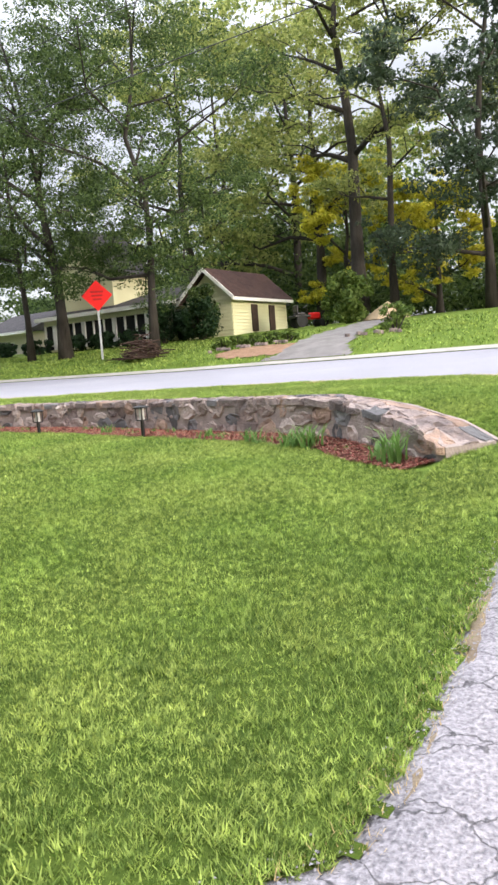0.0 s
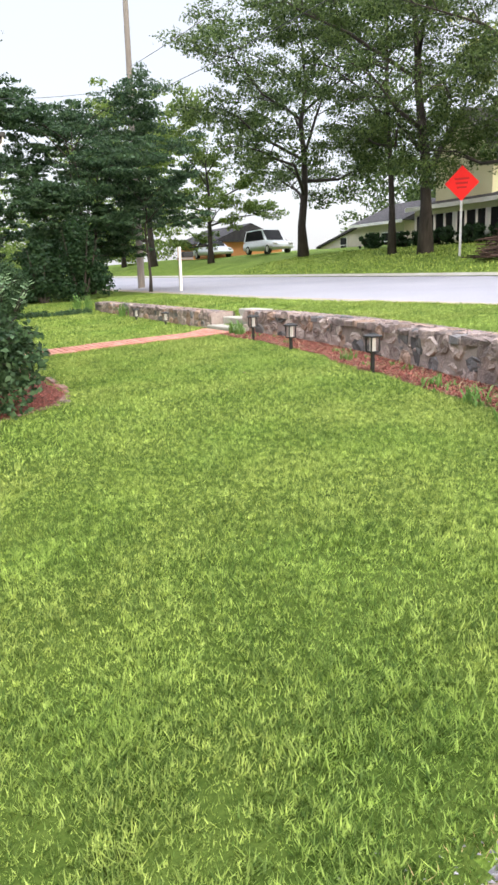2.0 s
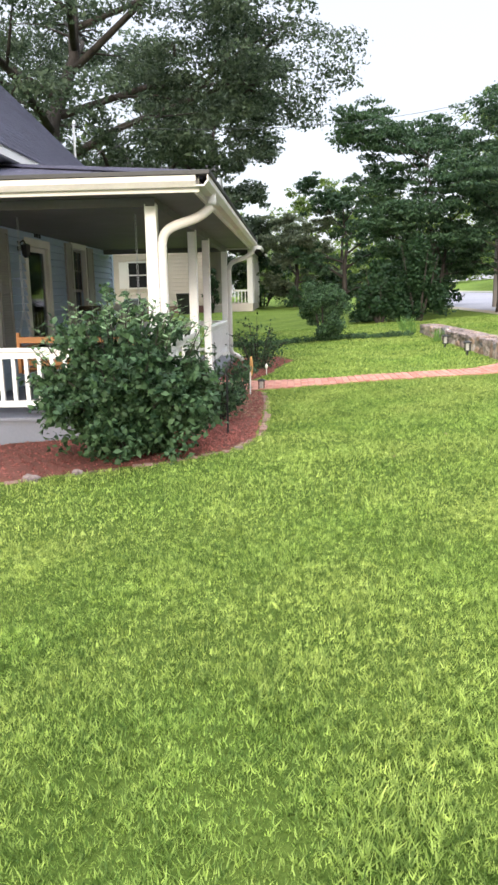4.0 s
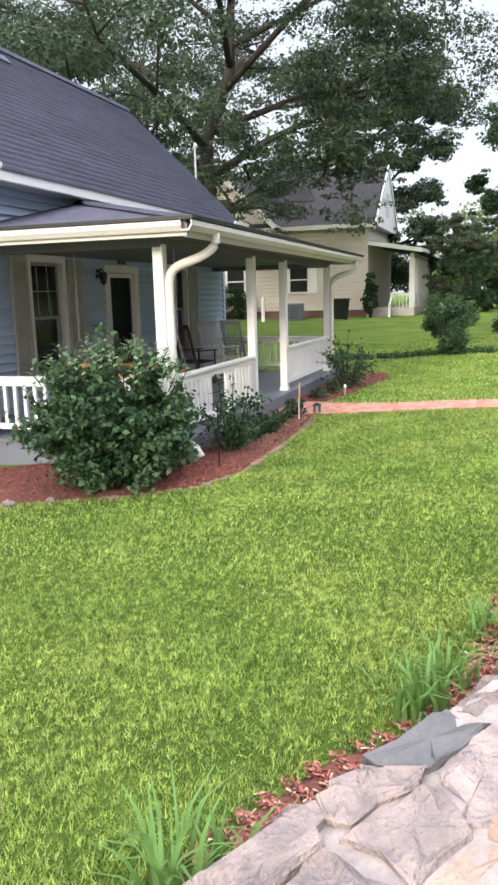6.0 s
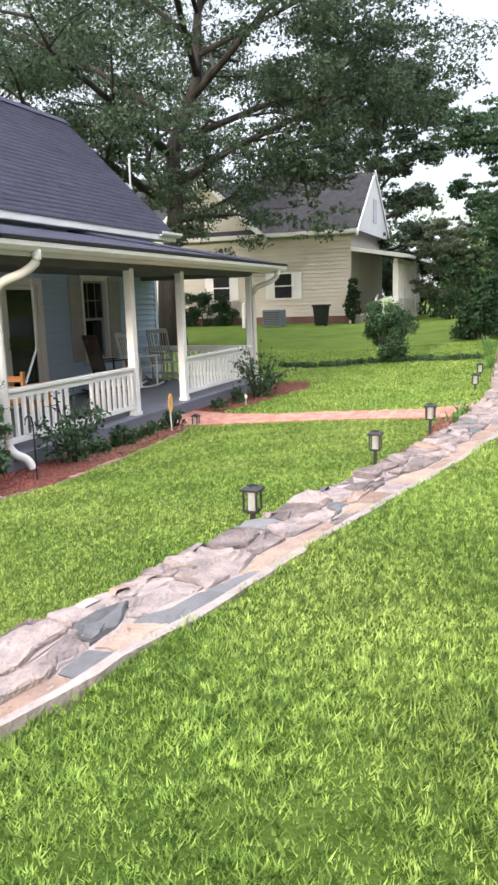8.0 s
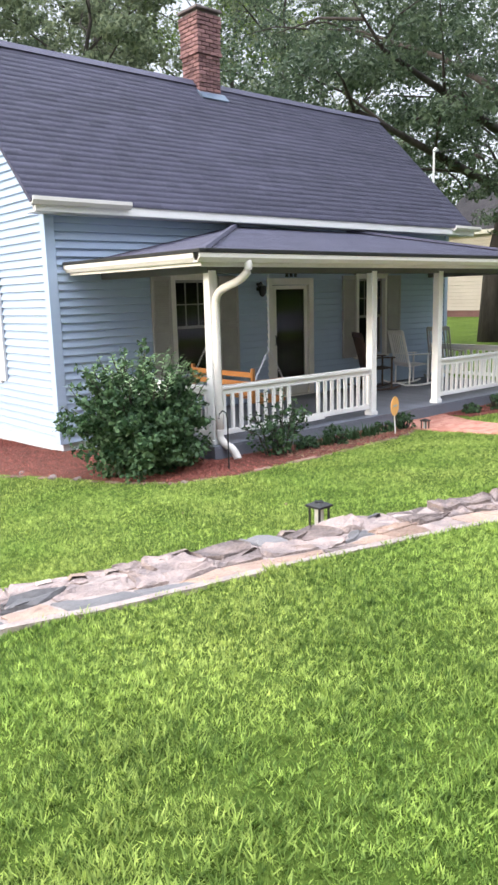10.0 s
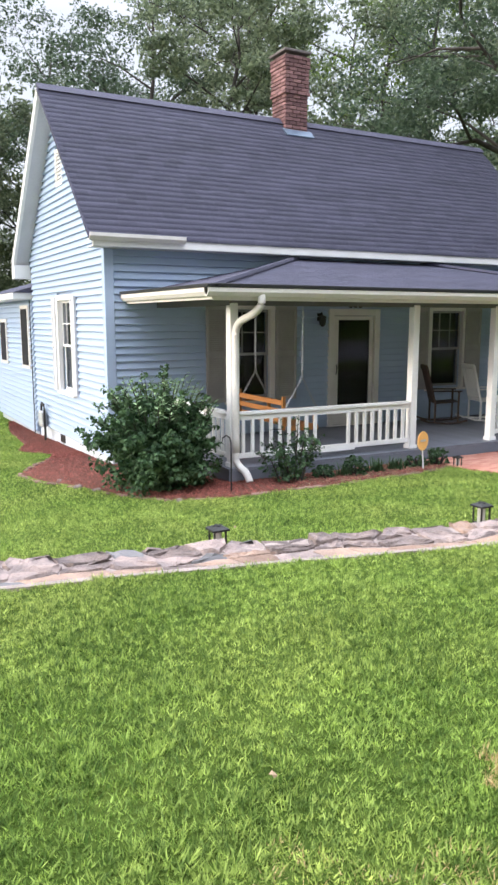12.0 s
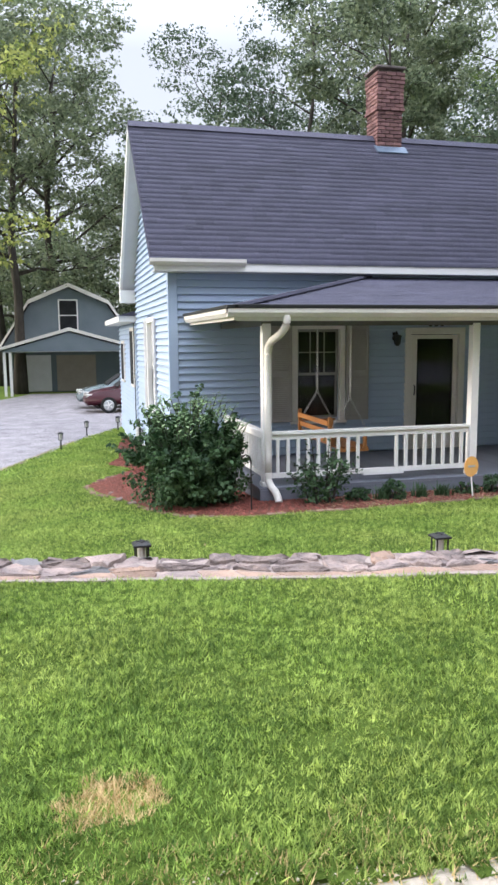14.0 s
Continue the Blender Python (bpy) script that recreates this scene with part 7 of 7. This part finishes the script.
def rocker(x, y, rz, material, label):
    """A slat-backed rocking chair, facing +x."""
    t = thing("rocking_chair", (x, y, 0.0), label, "rocking chair", "porch rockers", rz=rz)
    for s in (-0.25, 0.25):
        part("runner", tube([(-0.48, s, 0.1), (-0.3, s, 0.04), (0, s, 0.022), (0.25, s, 0.035), (0.42, s, 0.08)], 0.02, 6), material, t)
        part("front_leg", tube([(0.24, s, 0.04), (0.24, s, 0.64)], 0.02, 6), material, t)
        part("back_post", tube([(-0.2, s, 0.04), (-0.2, s, 0.4), (-0.38, s, 1.1)], 0.021, 6), material, t)
        part("arm", box(-0.27, 0.3, s - 0.04, s + 0.04, 0.63, 0.652, 0.005), material, t)
    for k in range(6):
        part("seat_slat", box(-0.2 + k * 0.077, -0.135 + k * 0.077, -0.24, 0.24, 0.395 + k * 0.006, 0.413 + k * 0.006), material, t)
    for k in range(7):
        yy = -0.2 + k * 0.066
        part("back_slat", tube([(-0.215, yy, 0.46), (-0.37, yy, 1.05)], 0.013, 5), material, t)
    part("crest_rail", box(-0.41, -0.365, -0.25, 0.25, 1.04, 1.13, 0.01), material, t)
    part("lower_rail", box(-0.235, -0.205, -0.24, 0.24, 0.43, 0.48), material, t)
    return t


rocker(6.6, 1.85, -18, "white", "white slat-backed rocking chair on the porch")
rocker(5.6, 1.95, -30, "darkwood", "dark brown rocking chair on the porch")
rocker(7.65, 1.75, -120, "shutter", "grey slat-backed rocking chair at the porch end")

# the dry patch and fallen leaves
def litter(n, x0, x1, y0, y1, seed):
    rg = np.random.default_rng(seed)
    for k in range(n):
        x, y = rg.uniform(x0, x1), rg.uniform(y0, y1)
        bm = bmesh.new()
        s = rg.uniform(0.009, 0.015)
        v = [bm.verts.new((math.cos(a) * s * (1.3 if i % 2 else 0.9), math.sin(a) * s, 0.01 * (i % 2))) for i, a in enumerate(np.linspace(0, 6.28, 7)[:-1])]
        bm.faces.new(v)
        o = part("fallen_leaf", bm, "litter", None, m=pose(x, y, gz(x, y) + 0.055, rg.uniform(-25, 25), rg.uniform(-25, 25), rg.uniform(0, 360)))
        tagged(o, "dry tan leaf lying on the lawn", "leaf", "fallen leaves")


litter(2, -3.4, -1, -3.2, -2.2, 1)
litter(2, -4.5, -0.5, -7.5, -5.8, 2)


# ---- grass ----
def grass(name, x0, x1, y0, y1, density, h, w, keep, seed, material="blade", label="short mown green grass"):
    """Single blades, leaning with the mower's passes, thinner and paler at worn spots."""
    rg = np.random.default_rng(seed)
    n = int((x1 - x0) * (y1 - y0) * density)
    P = np.stack([rg.uniform(x0, x1, n), rg.uniform(y0, y1, n)], 1)
    P = P[keep(P[:, 0], P[:, 1])]
    x, y = P[:, 0], P[:, 1]
    thin = np.sin(x * 53 + 4 * np.sin(y * 21)) * np.sin(y * 49 + 4 * np.sin(x * 17)) + 0.5 * np.sin(x * 11 + 3 * np.sin(y * 5)) * np.sin(y * 13 + 3 * np.sin(x * 4))
    P = P[rg.random(len(P)) < np.clip(0.70 + 0.5 * thin, 0.22, 1)]
    n = len(P)
    x, y = P[:, 0], P[:, 1]
    tuft = 0.5 + 0.25 * (np.sin(x * 19.1 + 3 * np.sin(y * 7.3)) * np.sin(y * 17.3 + 3 * np.sin(x * 6.1)) + np.sin(x * 4.7 + 2 * np.sin(y * 3.1)) * np.sin(y * 5.3 + 2))
    clump_ = np.sin(x * 61 + 4 * np.sin(y * 23)) * np.sin(y * 57 + 4 * np.sin(x * 19))
    hh = h * rg.uniform(0.5, 1.2, n) * (0.6 + 0.8 * tuft) * (1 + 0.4 * clump_)
    a = rg.random(n) * 6.28
    lean = rg.uniform(0.25, 1.25, n) * hh
    z = ground_z(x, y) - 0.003
    ww = w * rg.uniform(0.6, 1.4, n)
    side = a + 1.57 + rg.uniform(-0.7, 0.7, n)
    s = np.stack([np.cos(side), np.sin(side)], 1) * ww[:, None] / 2
    d = np.stack([np.cos(a) * lean, np.sin(a) * lean], 1)
    V = np.stack([np.c_[P - s, z], np.c_[P + s + d * 0.12, z + hh * 0.15], np.c_[P + d, z + hh]], 1).reshape(-1, 3)
    return tagged(raw(name, V, np.arange(n * 3).reshape(-1, 3), material, kind="stuff"), label, "grass")


def off_beds(x, y):
    wall = (wall_y(x) - y)
    sl = np.sqrt(1 + ((wall_y(x + 0.1) - wall_y(x - 0.1)) / 0.2) ** 2)
    wall = wall / sl
    clear_wall = (x < -6.43) | (wall < -np.interp(x, [-6.6, -5.6, -4.6, -3.4, -1.5, 3.3, 3.5, 14], [0.14, 0.40, 0.44, 0.44, 0.55, 0.58, 0.03, 0.03])) | (wall > WT + 0.0) | (x < -6.75) | (x > 13)
    bed = (x > np.interp(y, [-1.13, -0.85, -0.4, 0.5, 1.7, 2.7, 3.9, 4.4, 5.3, 6.2, 8.5, 10.5], [-0.6, -1.3, -1.55, -1.85, -2.25, -2.35, -1.6, -1.4, -1.85, -1.5, -1.35, -1.0])) & (y > np.interp(x, [-0.6, 0.65, 2.8, 3.2, 4.8, 5.6, 6.6, 7.6, 8.6, 8.9], [-1.13, -1.15, -1.02, -0.8, -0.8, -1.05, -1.25, -1.5, -1.2, 0.2])) & (y < 10.5) & (x < 9)
    px0 = np.interp(-y, [0.2, 1.1, 2.0, 4.25, 4.95], [3.25, 3.1, 3.12, 3.3, 3.5])
    px1 = np.interp(-y, [0.2, 1.1, 2.0, 4.25, 4.95], [4.75, 4.2, 3.95, 4.08, 4.9])
    pathy = (x > px0) & (x < px1) & (y > -6.2)
    paved = (x < drive_edge(y) - 0.02 + 0.1 * np.abs(np.sin(y * 37) * np.sin(x * 51))) | (y < road_edge(x) - 0.06 + 0.14 * np.abs(np.sin(x * 37) * np.sin(y * 51 + x * 3)))
    dry = ((x + 2.63) / 0.155) ** 2 + ((y + 7.33) / 0.12) ** 2 + 0.6 * np.sin(x * 37 + 2 * np.sin(y * 29)) * np.sin(y * 47) < 1
    return clear_wall & ~bed & ~pathy & ~paved & ~dry


# darker than the open lawn, so that gaps between blades read dark
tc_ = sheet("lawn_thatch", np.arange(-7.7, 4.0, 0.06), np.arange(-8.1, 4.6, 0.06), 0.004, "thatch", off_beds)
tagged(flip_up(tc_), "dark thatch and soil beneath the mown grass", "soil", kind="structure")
LOW = "short mown green grass of the lower lawn"
grass("lawn_grass", -7.6, -3.4, -4.2, 1.6, 25000, 0.031, 0.0064, off_beds, 1, label=LOW)
grass("lawn_grass", -3.4, -0.9, -0.3, 4.5, 6000, 0.036, 0.011, off_beds, 13, label=LOW)
grass("lawn_grass", -7.7, -3.4, 1.6, 4.5, 7000, 0.036, 0.01, off_beds, 14, label=LOW)
grass("lawn_grass", -3.4, 3.3, -4.9, -0.3, 11000, 0.034, 0.0085, off_beds, 11, label=LOW)
grass("lawn_grass", -6.6, -0.6, -8.0, -3.6, 25000, 0.03, 0.0076, lambda x, y: off_beds(x, y) & (wall_y(x) - y > 0.2), 2, label="short mown green grass of the roadside lawn")
grass("lawn_grass", -0.6, 4.0, -8.1, -4.8, 7000, 0.04, 0.012, lambda x, y: off_beds(x, y) & (wall_y(x) - y > 0.2), 12, label="short mown green grass of the roadside lawn")
grass("lawn_grass", 3.3, 16, -7.9, 2.0, 1500, 0.04, 0.018, off_beds, 3, label="mown green grass beyond the path")
grass("lawn_grass", -7.6, -1.0, 4.5, 13, 1500, 0.04, 0.018, off_beds, 4, label="mown green grass beside the driveway")
grass("dry_grass_patch", -2.95, -2.3, -7.6, -7.05, 30000, 0.03, 0.005, lambda x, y: ((x + 2.63) / 0.17) ** 2 + ((y + 7.33) / 0.135) ** 2 + 0.6 * np.sin(x * 37 + 2 * np.sin(y * 29)) * np.sin(y * 47) < 1, 5, "drygrass", "patch of dead tan grass by the road")
grass("dry_grass_fringe", -7.9, -6.8, -5, 2.5, 2600, 0.026, 0.004, lambda x, y: (x > drive_edge(y) - 0.05) & (x < drive_edge(y) + 0.12), 6, "drygrass", "dry tan grass fringe along the driveway")
grass("dry_grass_fringe", -6.5, 3, -8.2, -6.4, 5200, 0.026, 0.005, lambda x, y: (y > road_edge(x) - 0.16) & (y < road_edge(x) + 0.22 + 0.16 * np.sin(x * 4) * np.sin(x * 11)), 7, "drygrass", "dry tan grass fringe along the road")


def crumbs(name, line, count, spread, seed, material, label):
    """Loose broken bits along an edge."""
    rg = np.random.default_rng(seed)
    i = rg.integers(0, len(line), count)
    P = line[i] + rg.normal(0, spread, (count, 2))
    z = ground_z(P[:, 0], P[:, 1]) + 0.006
    s = rg.uniform(0.002, 0.008, count)
    corner = np.array([(-1, -0.8, 0), (1, -0.6, 0), (0.2, 1, 0), (0.1, 0, 0.6)])
    V = np.concatenate([P, z[:, None]], 1)[:, None] + corner[None] * s[:, None, None] * rg.uniform(0.6, 1.4, (count, 4, 3))
    k = np.arange(count)[:, None] * 4
    F = np.concatenate([k + (0, 1, 3), k + (1, 2, 3), k + (2, 0, 3)], 0)
    return tagged(raw(name, V.reshape(-1, 3), F, material, kind="stuff"), label, "gravel")


crumbs("asphalt_crumbs", np.stack([drive_edge(dys[:140]) - 0.08, dys[:140]], 1), 5000, 0.09, 2, "asphalt", "loose asphalt crumbs along the driveway edge")
sx = np.arange(-6, 3, 0.03)
crumbs("road_gravel", np.stack([sx, road_edge(sx) - 0.15], 1), 4000, 0.09, 3, "sand", "loose gravel along the road edge")

grass("far_bank_grass", -12, 30, -24, -16.9, 110, 0.09, 0.05, lambda x, y: (abs(x - far_lane(y)) > 1.2) & (((x - 5.7) / 1.7) ** 2 + ((y + 18.3) / 0.85) ** 2 > 1), 21, label="rough mown grass of the bank across the road")
